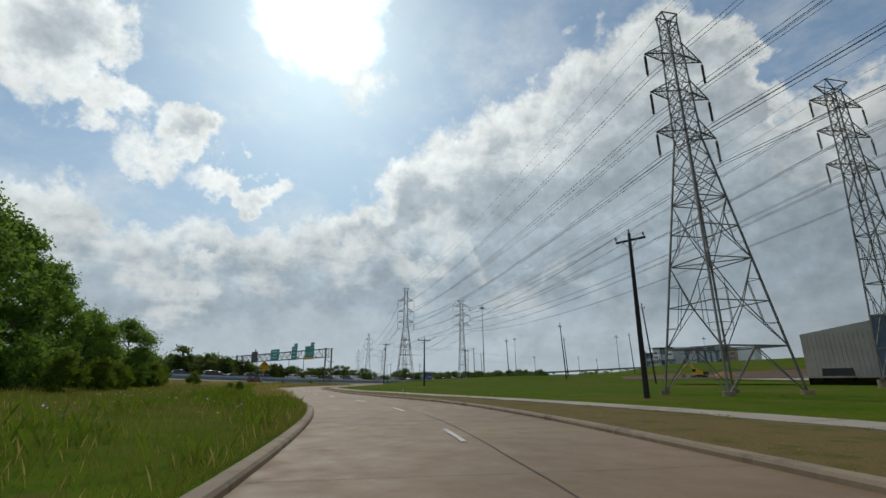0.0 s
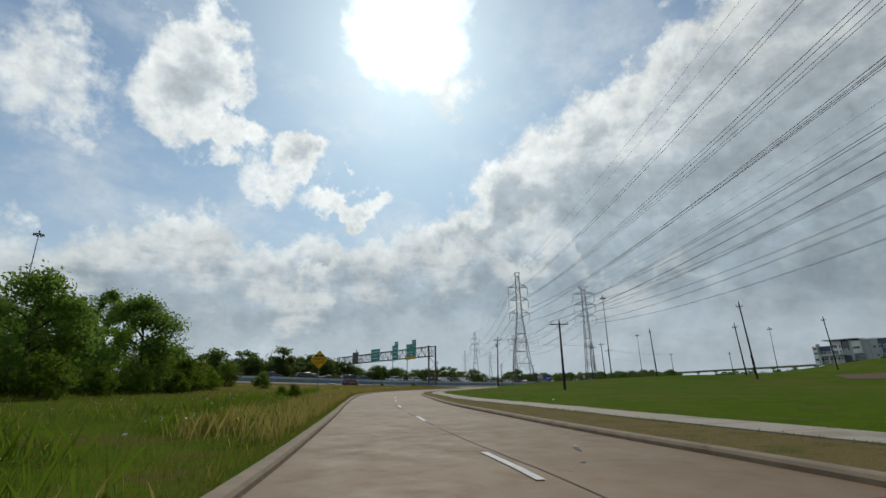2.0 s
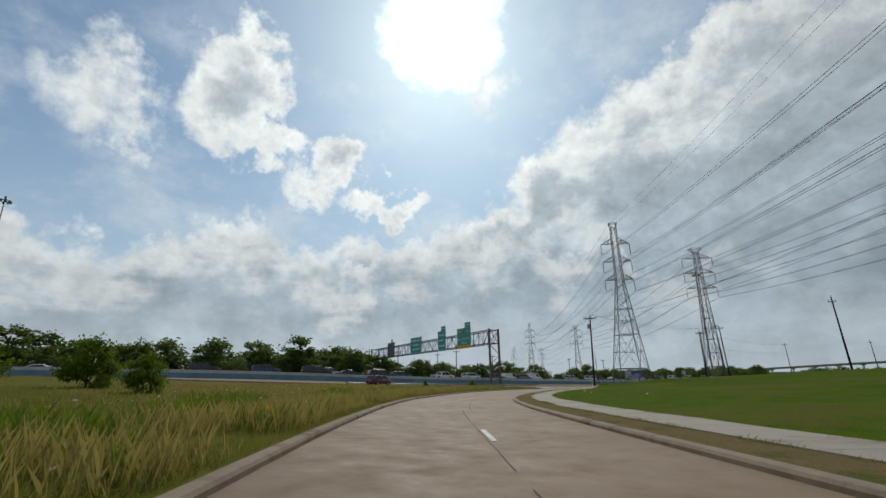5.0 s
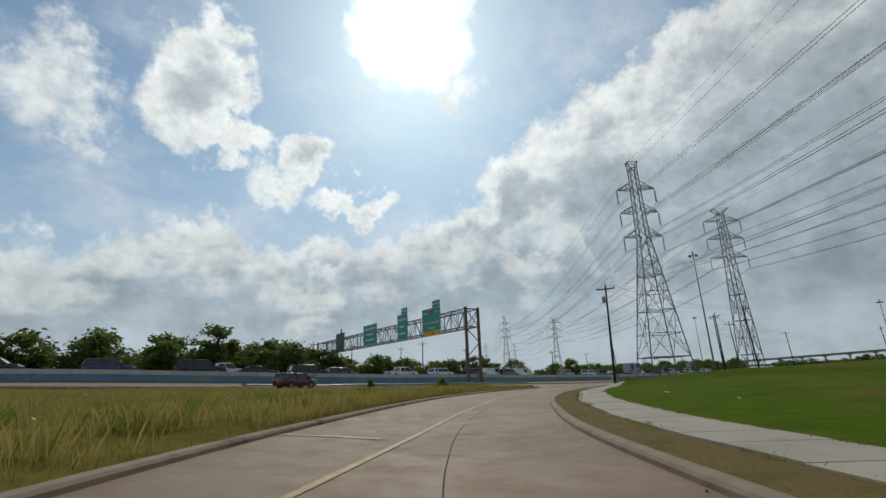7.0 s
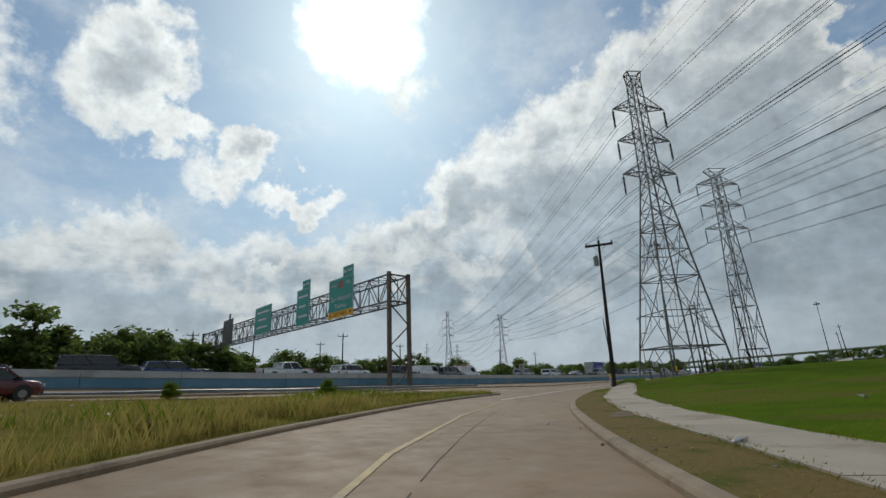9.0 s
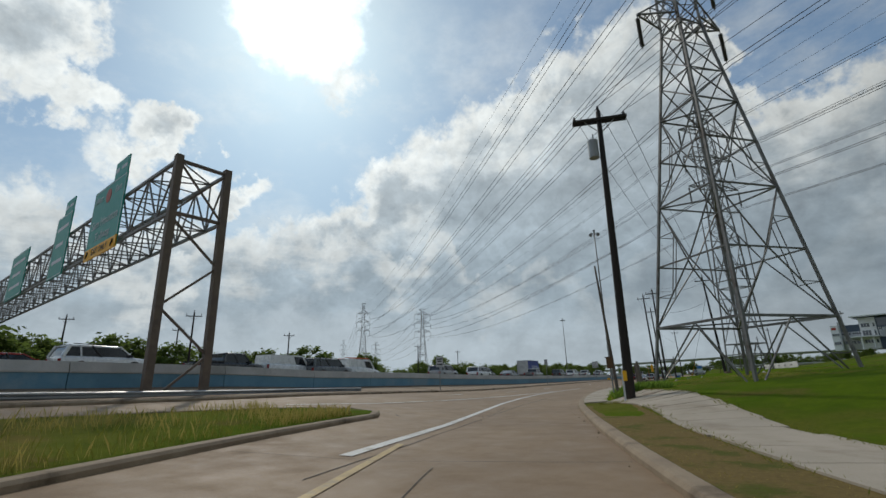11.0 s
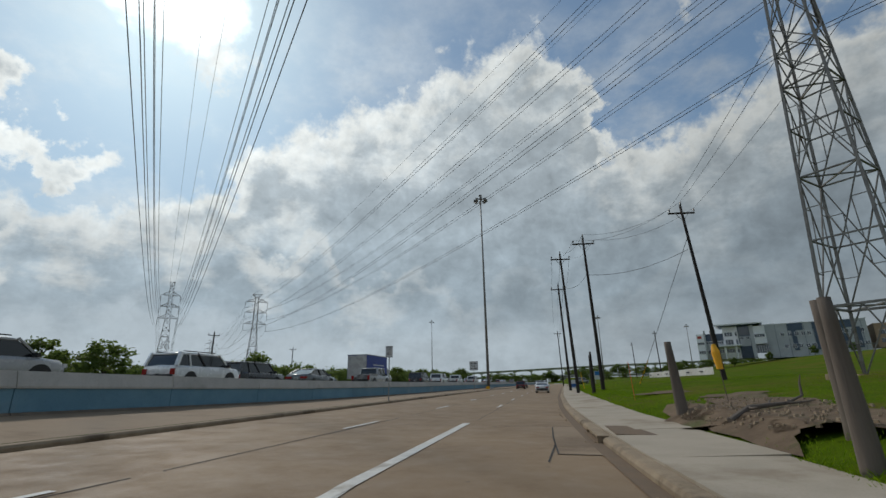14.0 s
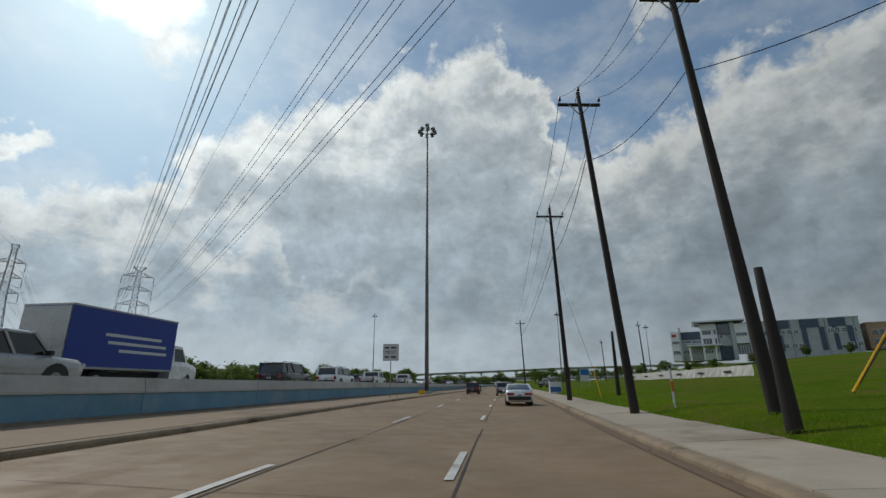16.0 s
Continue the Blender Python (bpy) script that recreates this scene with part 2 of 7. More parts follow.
def meadow():
    """Mown and rough grass: greens, straw patches and bare soil, by world place."""
    m = bpy.data.materials.new("grass_ground")
    m.use_nodes = True
    n = Nodes(m.node_tree)
    place = n.put("ShaderNodeTexCoord").outputs["Object"]
    patches, mid, fine = n.noise(place, 0.07, 5.0, 0.6), n.noise(place, 0.7, 5.0, 0.65), n.noise(place, 9.0, 5.0, 0.7)
    col = n.mix(n.span(mid.outputs["Fac"], 0.35, 0.65), rgb(0.068, 0.125, 0.003), rgb(0.105, 0.165, 0.005))
    col = n.mix(n.span(patches.outputs["Fac"], 0.5, 0.64, 0.0, 0.7), col, rgb(0.17, 0.14, 0.03))
    worn = n.noise(place, 0.26, 6.0, 0.68)
    col = n.mix(n.span(worn.outputs["Fac"], 0.52, 0.64, 0.0, 0.8), col, rgb(0.155, 0.115, 0.035))
    col = n.mix(n.span(worn.outputs["Fac"], 0.48, 0.30, 0.0, 0.45), col, rgb(0.045, 0.085, 0.004))
    col = n.mix(n.span(fine.outputs["Fac"], 0.3, 0.75, 0.0, 0.65), col, rgb(0.06, 0.085, 0.008))
    # the unmown meadow inside the ramp has gone to straw
    xyz = n.put("ShaderNodeSeparateXYZ", Vector=place)
    inner = n.span(n.math("ADD", n.math("MULTIPLY_ADD", xyz.outputs[1], 0.9, 60.0), xyz.outputs[0]), 2.0, -8.0)
    inner = n.math("MULTIPLY", inner, n.span(xyz.outputs[1], -160.0, -128.0))
    dry = n.math("MULTIPLY", inner, n.span(mid.outputs["Fac"], 0.30, 0.62, 0.35, 0.85))
    col = n.mix(dry, col, n.mix(fine.outputs["Fac"], rgb(0.29, 0.205, 0.06), rgb(0.17, 0.125, 0.035)))
    ridge = n.put("ShaderNodeBump", Strength=0.6, Distance=0.06, Height=fine.outputs["Fac"])
    shader = n.put("ShaderNodeBsdfPrincipled", Base_Color=col, Roughness=1.0, Normal=ridge.outputs[0])
    shader.inputs["Specular IOR Level"].default_value = 0.03
    n.put("ShaderNodeOutputMaterial", Surface=shader.outputs[0])
    return m


def verge():
    """Worn roadside grass: straw, brown thatch and a little green."""
    m = bpy.data.materials.new("verge_ground")
    m.use_nodes = True
    n = Nodes(m.node_tree)
    place = n.put("ShaderNodeTexCoord").outputs["Object"]
    mid, fine = n.noise(place, 0.9, 5.0, 0.65), n.noise(place, 12.0, 5.0, 0.7)
    col = n.mix(n.span(mid.outputs["Fac"], 0.50, 0.66), rgb(0.205, 0.145, 0.05), rgb(0.10, 0.115, 0.018))
    col = n.mix(n.span(fine.outputs["Fac"], 0.35, 0.75, 0.0, 0.6), col, rgb(0.10, 0.07, 0.03))
    ridge = n.put("ShaderNodeBump", Strength=0.6, Distance=0.05, Height=fine.outputs["Fac"])
    shader = n.put("ShaderNodeBsdfPrincipled", Base_Color=col, Roughness=0.95, Normal=ridge.outputs[0])
    shader.inputs["Specular IOR Level"].default_value = 0.1
    n.put("ShaderNodeOutputMaterial", Surface=shader.outputs[0])
    return m


def concrete_road():
    """Old brown concrete: broad tone changes, blotches, pale wear, oil specks and fine grit."""
    m = bpy.data.materials.new("road_concrete")
    m.use_nodes = True
    n = Nodes(m.node_tree)
    place = n.put("ShaderNodeTexCoord").outputs["Object"]
    broad, blotch, grit = n.noise(place, 0.16, 5.0, 0.6), n.noise(place, 1.1, 7.0, 0.68), n.noise(place, 45.0, 3.0, 0.6)
    col = n.mix(n.span(broad.outputs["Fac"], 0.35, 0.65), rgb(0.24, 0.158, 0.087), rgb(0.305, 0.207, 0.118))
    col = n.mix(n.span(blotch.outputs["Fac"], 0.52, 0.72, 0.0, 0.32), col, rgb(0.165, 0.108, 0.064))
    col = n.mix(n.span(blotch.outputs["Fac"], 0.44, 0.26, 0.0, 0.28), col, rgb(0.36, 0.255, 0.165))
    cells = n.put("ShaderNodeTexVoronoi", Vector=place, Scale=1.7)
    spots = n.math("MULTIPLY", n.span(cells.outputs["Distance"], 0.10, 0.03), n.span(n.noise(place, 0.5, 2.0).outputs["Fac"], 0.5, 0.62))
    col = n.mix(n.math("MULTIPLY", spots, 0.6), col, rgb(0.10, 0.068, 0.045))
    col = n.mix(n.span(grit.outputs["Fac"], 0.45, 0.75, 0.0, 0.45), col, rgb(0.15, 0.105, 0.07))
    ridge = n.put("ShaderNodeBump", Strength=0.2, Distance=0.01, Height=grit.outputs["Fac"])
    shader = n.put("ShaderNodeBsdfPrincipled", Base_Color=col, Normal=ridge.outputs[0])
    n.feed(shader.inputs["Roughness"], n.span(blotch.outputs["Fac"], 0.3, 0.7, 0.55, 0.78))
    shader.inputs["Specular IOR Level"].default_value = 0.28
    n.put("ShaderNodeOutputMaterial", Surface=shader.outputs[0])
    return m


GRASS = meadow()
VERGE = verge()
ROAD = concrete_road()
WALK = surface("sidewalk_concrete", (0.39, 0.33, 0.25), (0.45, 0.385, 0.30), 0.8, 0.8, 30.0, 0.15, c=(0.29, 0.23, 0.16))
KERB = surface("kerb_concrete", (0.27, 0.20, 0.13), (0.35, 0.27, 0.18), 0.85, 1.5, 25.0, 0.3, c=(0.14, 0.10, 0.06))
STRIP = surface("median_concrete", (0.27, 0.195, 0.125), (0.33, 0.245, 0.165), 0.85, 0.5, 20.0, 0.25, c=(0.19, 0.13, 0.08))
SEAL_AND_SHADE = surface("joint_seal_and_throat_shade", (0.035, 0.03, 0.028), (0.05, 0.045, 0.04), 0.8, 4.0)
PATCH = surface("road_repair", (0.17, 0.115, 0.07), (0.21, 0.145, 0.09), 0.8, 2.0)
WHITE_LINE = surface("white_road_paint", (0.62, 0.60, 0.55), (0.75, 0.73, 0.68), 0.6, 3.0, 18.0, 0.1, c=(0.42, 0.38, 0.32))
YELLOW_LINE = surface("yellow_road_paint", (0.50, 0.33, 0.10), (0.42, 0.30, 0.13), 0.6, 3.0, 18.0, 0.1, c=(0.30, 0.24, 0.16))
ASPHALT = surface("highway_concrete", (0.30, 0.28, 0.25), (0.36, 0.34, 0.30), 0.75, 0.4)
BLUE_WALL = surface("blue_wall_paint", (0.13, 0.285, 0.40), (0.17, 0.335, 0.45), 0.6, 0.7, 14.0, 0.1, c=(0.24, 0.35, 0.42), streak=False)
WHITE_WALL = surface("barrier_concrete", (0.47, 0.47, 0.45), (0.56, 0.55, 0.53), 0.7, 0.8, 14.0, 0.15, c=(0.36, 0.36, 0.34))
STAIN_WALL = surface("wall_foot_concrete", (0.20, 0.17, 0.14), (0.27, 0.23, 0.19), 0.9, 1.2)
STEEL = surface("galvanised_steel", (0.16, 0.155, 0.15), (0.23, 0.225, 0.215), 0.6, 2.0, 20.0, 0.05, metal=0.25, c=(0.12, 0.10, 0.085))
WEATHERED = surface("weathered_steel", (0.16, 0.125, 0.10), (0.21, 0.165, 0.13), 0.65, 1.5, 20.0, 0.1, metal=0.2)
DARK_STEEL = surface("truss_steel", (0.17, 0.165, 0.155), (0.23, 0.22, 0.21), 0.55, 2.0, metal=0.4)
GUARD = surface("guardrail_steel", (0.33, 0.34, 0.35), (0.42, 0.43, 0.44), 0.45, 1.0, metal=0.6)
WOOD = surface("creosote_wood", (0.022, 0.018, 0.016), (0.042, 0.033, 0.028), 0.85, 1.2, 22.0, 0.5, c=(0.06, 0.047, 0.038), streak=True)
GREY_WOOD = surface("grey_weathered_wood", (0.13, 0.105, 0.085), (0.20, 0.165, 0.135), 0.9, 1.0, 20.0, 0.6, streak=True)
WIRE = plain("aluminium_wire", (0.06, 0.06, 0.065), 0.6, 0.3)
PORCELAIN = plain("insulator_glaze", (0.08, 0.07, 0.07), 0.35)
SIGN_GREEN = plain("sign_green", (0.004, 0.30, 0.235), 0.45)
SIGN_WHITE = plain("sign_white", (0.62, 0.64, 0.66), 0.5)
SIGN_YELLOW = plain("sign_yellow", (0.95, 0.50, 0.01), 0.5)
SIGN_AMBER = plain("sign_amber", (0.95, 0.46, 0.01), 0.5)
SIGN_BLACK = plain("sign_black", (0.02, 0.02, 0.02), 0.5)
SIGN_BACK = plain("sign_back", (0.13, 0.13, 0.12), 0.5, 0.3)
SHIELD_RED = plain("shield_red", (0.42, 0.07, 0.03), 0.5)
GALV_POST = plain("galvanised_post", (0.32, 0.33, 0.33), 0.5, 0.5)
MAST = surface("mast_steel", (0.20, 0.19, 0.18), (0.26, 0.25, 0.24), 0.6, 1.0, metal=0.3)
LEAF_A = leafy("tree_leaves", (0.050, 0.105, 0.022), (0.125, 0.19, 0.040), 0.52, (0.25, 0.40, 0.06))
LEAF_B = leafy("bush_leaves", (0.06, 0.105, 0.012), (0.14, 0.20, 0.025), 0.45, (0.2, 0.28, 0.02))
LEAF_FAR = leafy("far_leaves", (0.06, 0.095, 0.024), (0.115, 0.15, 0.042), 0.5, (0.18, 0.25, 0.055))
BARK = surface("bark", (0.07, 0.055, 0.04), (0.12, 0.095, 0.07), 0.9, 3.0, 25.0, 0.6)
BLADE = leafy("grass_blades", (0.105, 0.135, 0.018), (0.23, 0.20, 0.05), 0.45, (0.25, 0.26, 0.04))
STRAW = leafy("dry_grass", (0.28, 0.215, 0.062), (0.42, 0.33, 0.115), 0.5, (0.42, 0.34, 0.10))
LAWN = leafy("lawn_blades", (0.09, 0.17, 0.005), (0.15, 0.235, 0.010), 0.5, (0.24, 0.38, 0.012))


# ---- geometry helpers ----
class Geo:
    """Collects vertices and faces for one mesh."""

    def __init__(self):
        self.v, self.f = [], []

    def add(self, verts, faces):
        k = len(self.v)
        self.v += [tuple(p) for p in verts]
        self.f += [tuple(i + k for i in face) for face in faces]
        return self

    def box(self, c, s, turn=0.0, taper=1.0):
        x, y, z = (v / 2 for v in s)
        ca, sa = math.cos(turn), math.sin(turn)
        pts = []
        for dz, k in ((-z, 1.0), (z, taper)):
            for dx, dy in ((-x, -y), (x, -y), (x, y), (-x, y)):
                dx, dy = dx * k, dy * k
                pts.append((c[0] + dx * ca - dy * sa, c[1] + dx * sa + dy * ca, c[2] + dz))
        return self.add(pts, [(3, 2, 1, 0), (4, 5, 6, 7), (0, 1, 5, 4), (1, 2, 6, 5), (2, 3, 7, 6), (3, 0, 4, 7)])

    def tube(self, p, q, r0, r1=None, n=8, caps=True):
        r1 = r0 if r1 is None else r1
        p, q = Vector(p), Vector(q)
        d = (q - p).normalized()
        a = d.orthogonal().normalized()
        b = d.cross(a)
        pts = [c + (a * math.cos(2 * math.pi * i / n) + b * math.sin(2 * math.pi * i / n)) * r for c, r in ((p, r0), (q, r1)) for i in range(n)]
        faces = [(i, (i + 1) % n, n + (i + 1) % n, n + i) for i in range(n)]
        if caps:
            faces += [tuple(range(n - 1, -1, -1)), tuple(range(n, 2 * n))]
        return self.add(pts, faces)

    def beam(self, p, q, w, h=None):
        """A square bar from p to q."""
        h = h or w
        p, q = Vector(p), Vector(q)
        d = (q - p).normalized()
        a = d.cross((0, 0, 1)) if abs(d.z) < 0.95 else d.cross((1, 0, 0))
        a.normalize()
        b = d.cross(a)
        pts = [c + a * sx * w / 2 + b * sy * h / 2 for c in (p, q) for sx, sy in ((-1, -1), (1, -1), (1, 1), (-1, 1))]
        return self.add(pts, [(3, 2, 1, 0), (4, 5, 6, 7), (0, 1, 5, 4), (1, 2, 6, 5), (2, 3, 7, 6), (3, 0, 4, 7)])

    def path(self, pts, r, n=4):
        """A round bar along a line of points."""
        pts = [Vector(p) for p in pts]
        rings = []
        for i, p in enumerate(pts):
            d = (pts[min(i + 1, len(pts) - 1)] - pts[max(i - 1, 0)]).normalized()
            a = d.cross((0, 0, 1)) if abs(d.z) < 0.95 else d.cross((1, 0, 0))
            a.normalize()
            b = d.cross(a)
            rings += [p + (a * math.cos(2 * math.pi * k / n) + b * math.sin(2 * math.pi * k / n)) * r for k in range(n)]
        faces = [(i * n + k, i * n + (k + 1) % n, (i + 1) * n + (k + 1) % n, (i + 1) * n + k) for i in range(len(pts) - 1) for k in range(n)]
        return self.add(rings, faces)

    def taper(self, pts, radii, n=10):
        """A round bar along points with a radius at each, closed at both ends."""
        k = len(self.v)
        rings = []
        for p, r in zip(pts, radii):
            rings += [(p[0] + r * math.cos(2 * math.pi * i / n), p[1] + r * math.sin(2 * math.pi * i / n), p[2]) for i in range(n)]
        m = len(pts)
        faces = [(j * n + i, j * n + (i + 1) % n, (j + 1) * n + (i + 1) % n, (j + 1) * n + i) for j in range(m - 1) for i in range(n)]
        return self.add(rings, faces + [tuple(range(n))[::-1], tuple(range((m - 1) * n, m * n))])

    def sweep(self, line, profile, up=None):
        """A closed profile of (side, height) swept along plan points; up(x, y) gives the height of the foot."""
        k, n = len(line), len(profile)
        pts = []
        for i, (x, y) in enumerate(line):
            ax, ay = line[max(i - 1, 0)]
            bx, by = line[min(i + 1, k - 1)]
            d = math.hypot(bx - ax, by - ay) or 1.0
            nx, ny = -(by - ay) / d, (bx - ax) / d
            z = up(x, y) if up else 0.0
            pts += [(x + nx * s, y + ny * s, z + h) for s, h in profile]
        faces = [(i * n + j, (i + 1) * n + j, (i + 1) * n + (j + 1) % n, i * n + (j + 1) % n) for i in range(k - 1) for j in range(n)]
        faces += [tuple(range(n)), tuple(range((k - 1) * n, k * n))[::-1]]
        return self.add(pts, faces)

    def mesh(self, name, material, smooth=False):
        me = bpy.data.meshes.new(name)
        me.from_pydata(self.v, [], self.f)
        me.materials.append(material)
        if smooth:
            me.polygons.foreach_set("use_smooth", [True] * len(me.polygons))
        me.update()
        return me


def part(name, geo, material, parent=None, label="", smooth=False):
    ob = new(name, geo.mesh(name, material, smooth))
    if parent is not None:
        ob.parent = parent
    if label:
        ob["label"] = label
    return ob


def thing(name, label, category, group="", m=None, kind=""):
    ob = tagged(new(name), label, category, group, kind)
    if m is not None:
        ob.matrix_world = m
    return ob


def dense(line, step=2.5):
    out = []
    for (ax, ay), (bx, by) in zip(line[:-1], line[1:]):
        k = max(1, int(math.hypot(bx - ax, by - ay) / step))
        out += [(ax + (bx - ax) * i / k, ay + (by - ay) * i / k) for i in range(k)]
    return out + [line[-1]]


def rounded(line, times=2):
    """Corner cutting, which keeps the ends."""
    for _ in range(times):
        out = [line[0]]
        for (ax, ay), (bx, by) in zip(line[:-1], line[1:]):
            out += [(ax * 0.75 + bx * 0.25, ay * 0.75 + by * 0.25), (ax * 0.25 + bx * 0.75, ay * 0.25 + by * 0.75)]
        line = out + [line[-1]]
    return line


def beside(line, d):
    """The line moved d metres to its left."""
    out = []
    for i, (x, y) in enumerate(line):
        ax, ay = line[max(i - 1, 0)]
        bx, by = line[min(i + 1, len(line) - 1)]
        k = math.hypot(bx - ax, by - ay) or 1.0
        out.append((x - (by - ay) / k * d, y + (bx - ax) / k * d))
    return out


def side_of(line):
    """A function from arrays of x, y to the signed distance to the line: positive on its left."""
    a = np.array(line[:-1], float)
    d = np.array(line[1:], float) - a
    dd = (d * d).sum(1)

    def distance(x, y):
        x, y = np.atleast_1d(np.asarray(x, float)), np.atleast_1d(np.asarray(y, float))
        out = np.empty(len(x))
        for k in range(0, len(x), 4096):
            ex, ey = x[k:k + 4096, None] - a[:, 0], y[k:k + 4096, None] - a[:, 1]
            u = np.clip((ex * d[:, 0] + ey * d[:, 1]) / dd, 0, 1)
            ex, ey = ex - u * d[:, 0], ey - u * d[:, 1]
            far = ex * ex + ey * ey
            i = far.argmin(1)
            row = np.arange(len(i))
            sign = np.where(d[i, 0] * ey[row, i] - d[i, 1] * ex[row, i] >= 0, 1.0, -1.0)
            out[k:k + 4096] = np.sqrt(far[row, i]) * sign
        return out

    return distance


# ---- plan: kerb lines, walls, heights ----
LEFT_KERB = rounded([(138, -235), (119.5, -207), (109.8, -193.2), (102.8, -184), (95.3, -175.4), (87.6, -168.3), (80.2, -162.2), (71, -154.8), (63.2, -148.7), (55, -142), (45.5, -133.8), (36.5, -125.6), (28.4, -117.2), (22.8, -109.8), (17.4, -102), (11.7, -92.8), (8.1, -85), (4.6, -76.5), (2.4, -68.8), (1.4, -63.8), (0.97, -61.2)])
NOSE = [(0.97, -61.2), (0.2, -60.0), (-1.2, -59.7)]
ISLAND = rounded([(-1.2, -59.7), (-3.2, -61.5), (-4.6, -69), (-6.2, -85), (-10, -105), (-17.5, -130), (-26, -155), (-38, -197)])
RIGHT_KERB = rounded([(145, -230), (127, -203), (117.5, -189.8), (110.5, -180.2), (105.8, -174.2), (99.6, -167.5), (93.3, -161.8), (86.2, -157), (78.6, -151.2), (72, -146.2), (65.8, -141), (58.4, -134.3), (49.5, -126.4), (41.5, -119), (34.8, -111.8), (30.7, -106.8), (26.8, -101), (22.8, -94.8), (19.5, -89), (16.3, -82.6), (13.2, -75.8), (10.8, -69), (8.6, -61.6), (7.1, -55.9), (5.9, -51), (4.9, -45), (4.2, -39.6), (3.55, -33), (3.15, -24), (3.0, -14.5), (3.1, -4), (3.4, 3), (3.65, 12), (4.1, 22), (4.7, 33), (6, 60), (8.6, 110), (24, 420)])
MEDIAN_KERB = rounded([(-46, -197), (-33, -155), (-23, -128), (-15.5, -105), (-11.5, -85), (-9.6, -70), (-9.2, -58), (-9.3, -46), (-9.3, -36), (-9.2, -24), (-8.9, -12), (-8.5, 0), (-8.0, 14), (-7.5, 30), (-6.4, 60), (-4.0, 110), (11.4, 420)])
WALL_LINE = rounded([(-92, -310), (-64, -230), (-39, -155), (-28, -126), (-20.5, -103), (-16.2, -83), (-14.2, -66), (-13.8, -50), (-13.8, -36), (-13.6, -24), (-13.2, -12), (-12.8, 0), (-12.3, 14), (-11.7, 30), (-10.6, 60), (-8.4, 110), (7, 420)])
WALK_NEAR = rounded([(131, -198), (116.5, -178), (108, -169.3), (100.5, -163.2), (93.7, -158.2), (86.1, -153), (79.6, -148), (71.7, -142.6), (65, -137.9), (53.3, -127.6), (44.2, -119.6), (36, -110.8), (32.6, -106.6), (29.5, -102.2), (24.4, -94.2), (20.2, -86), (17.6, -81.2), (15.2, -75.5), (12.3, -68), (10.6, -61.7), (9.6, -57.4), (8.4, -54), (7.3, -52.2)])
WALK_LATE = [p for p in beside(dense(RIGHT_KERB, 1.5), -0.292) if p[1] > -52.6]



def walk_width(y):
    return float(np.interp(y, [-53, -48, -42, -36, -26, 0], [1.1, 1.25, 1.55, 1.9, 2.1, 2.2]))


WALK_FAR = [tuple(Vector(p).lerp(Vector(q), walk_width(p[1]))) for p, q in zip(WALK_LATE, beside(WALK_LATE, -1.0))]
off_left, off_right, off_wall, off_median, off_island, off_walk = side_of(LEFT_KERB), side_of(RIGHT_KERB), side_of(WALL_LINE), side_of(MEDIAN_KERB), side_of(ISLAND), side_of(WALK_NEAR)


def smooth01(v):
    v = np.clip(v, 0.0, 1.0)
    return v * v * (3 - 2 * v)


def rise_left(x, y):
    """How the banked road and the land climb from the ramp to the highway."""
    y = np.asarray(y, float)
    d = np.clip(off_right(x, y) - 4.5 - 6.0 * smooth01((-134.0 - y) / 22.0), 0.0, 70.0)
    return d * np.interp(y, [-85, -60, -53, -41, -35, -27, 30, 120], [0.055, 0.062, 0.065, 0.052, 0.040, 0.027, 0.032, 0.012])


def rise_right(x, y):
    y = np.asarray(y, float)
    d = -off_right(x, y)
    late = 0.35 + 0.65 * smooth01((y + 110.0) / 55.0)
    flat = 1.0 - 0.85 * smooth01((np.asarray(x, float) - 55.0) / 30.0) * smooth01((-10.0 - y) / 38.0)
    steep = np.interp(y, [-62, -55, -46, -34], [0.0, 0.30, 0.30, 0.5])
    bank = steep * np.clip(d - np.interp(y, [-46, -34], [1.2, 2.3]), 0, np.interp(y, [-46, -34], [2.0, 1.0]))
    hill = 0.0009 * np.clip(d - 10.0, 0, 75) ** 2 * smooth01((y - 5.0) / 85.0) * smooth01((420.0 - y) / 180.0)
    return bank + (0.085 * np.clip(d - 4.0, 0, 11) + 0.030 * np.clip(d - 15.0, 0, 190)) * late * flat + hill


WALL_H, DECK_DROP = 1.30, 0.48
WALL_RISE = ((-310, -140, -110, -90, -75, -55, -48, -36, -30, -15, -5, 20, 40, 120, 420), (3.9, 3.6, 2.8, 2.0, 1.55, 1.28, 1.04, 0.92, 0.84, 0.62, 0.5, 0.4, 0.42, 0.3, 0.3))


def wall_foot(x, y):
    return float(np.interp(y, *WALL_RISE))


def ground_height(x, y):
    x, y = np.atleast_1d(np.asarray(x, float)), np.atleast_1d(np.asarray(y, float))
    ow, left = off_wall(x, y), rise_left(x, y)
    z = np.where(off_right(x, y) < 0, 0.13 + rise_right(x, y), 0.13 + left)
    deck = np.interp(y, *WALL_RISE) + WALL_H - DECK_DROP - 0.08
    z = np.where((off_median(x, y) > 0.2) & (ow < 0.45), left - 0.35, z)
    z = np.where(ow > 0, np.where(ow < 0.4, z, deck), z)
    bumps = np.array([noise.noise((a * 0.11, b * 0.11, 0.0)) for a, b in zip(x, y)])
    soft = np.clip((np.minimum.reduce([np.abs(off_right(x, y)), np.abs(off_left(x, y)), np.abs(off_walk(x, y))]) - 3.5) / 8.0, 0, 1)
    edge = np.minimum.reduce([np.abs(f(x, y)) for f in (off_right, off_left, off_island, off_median)])
    return z + bumps * 0.12 * soft * (ow < 0) - 0.13 * (edge < 0.12)


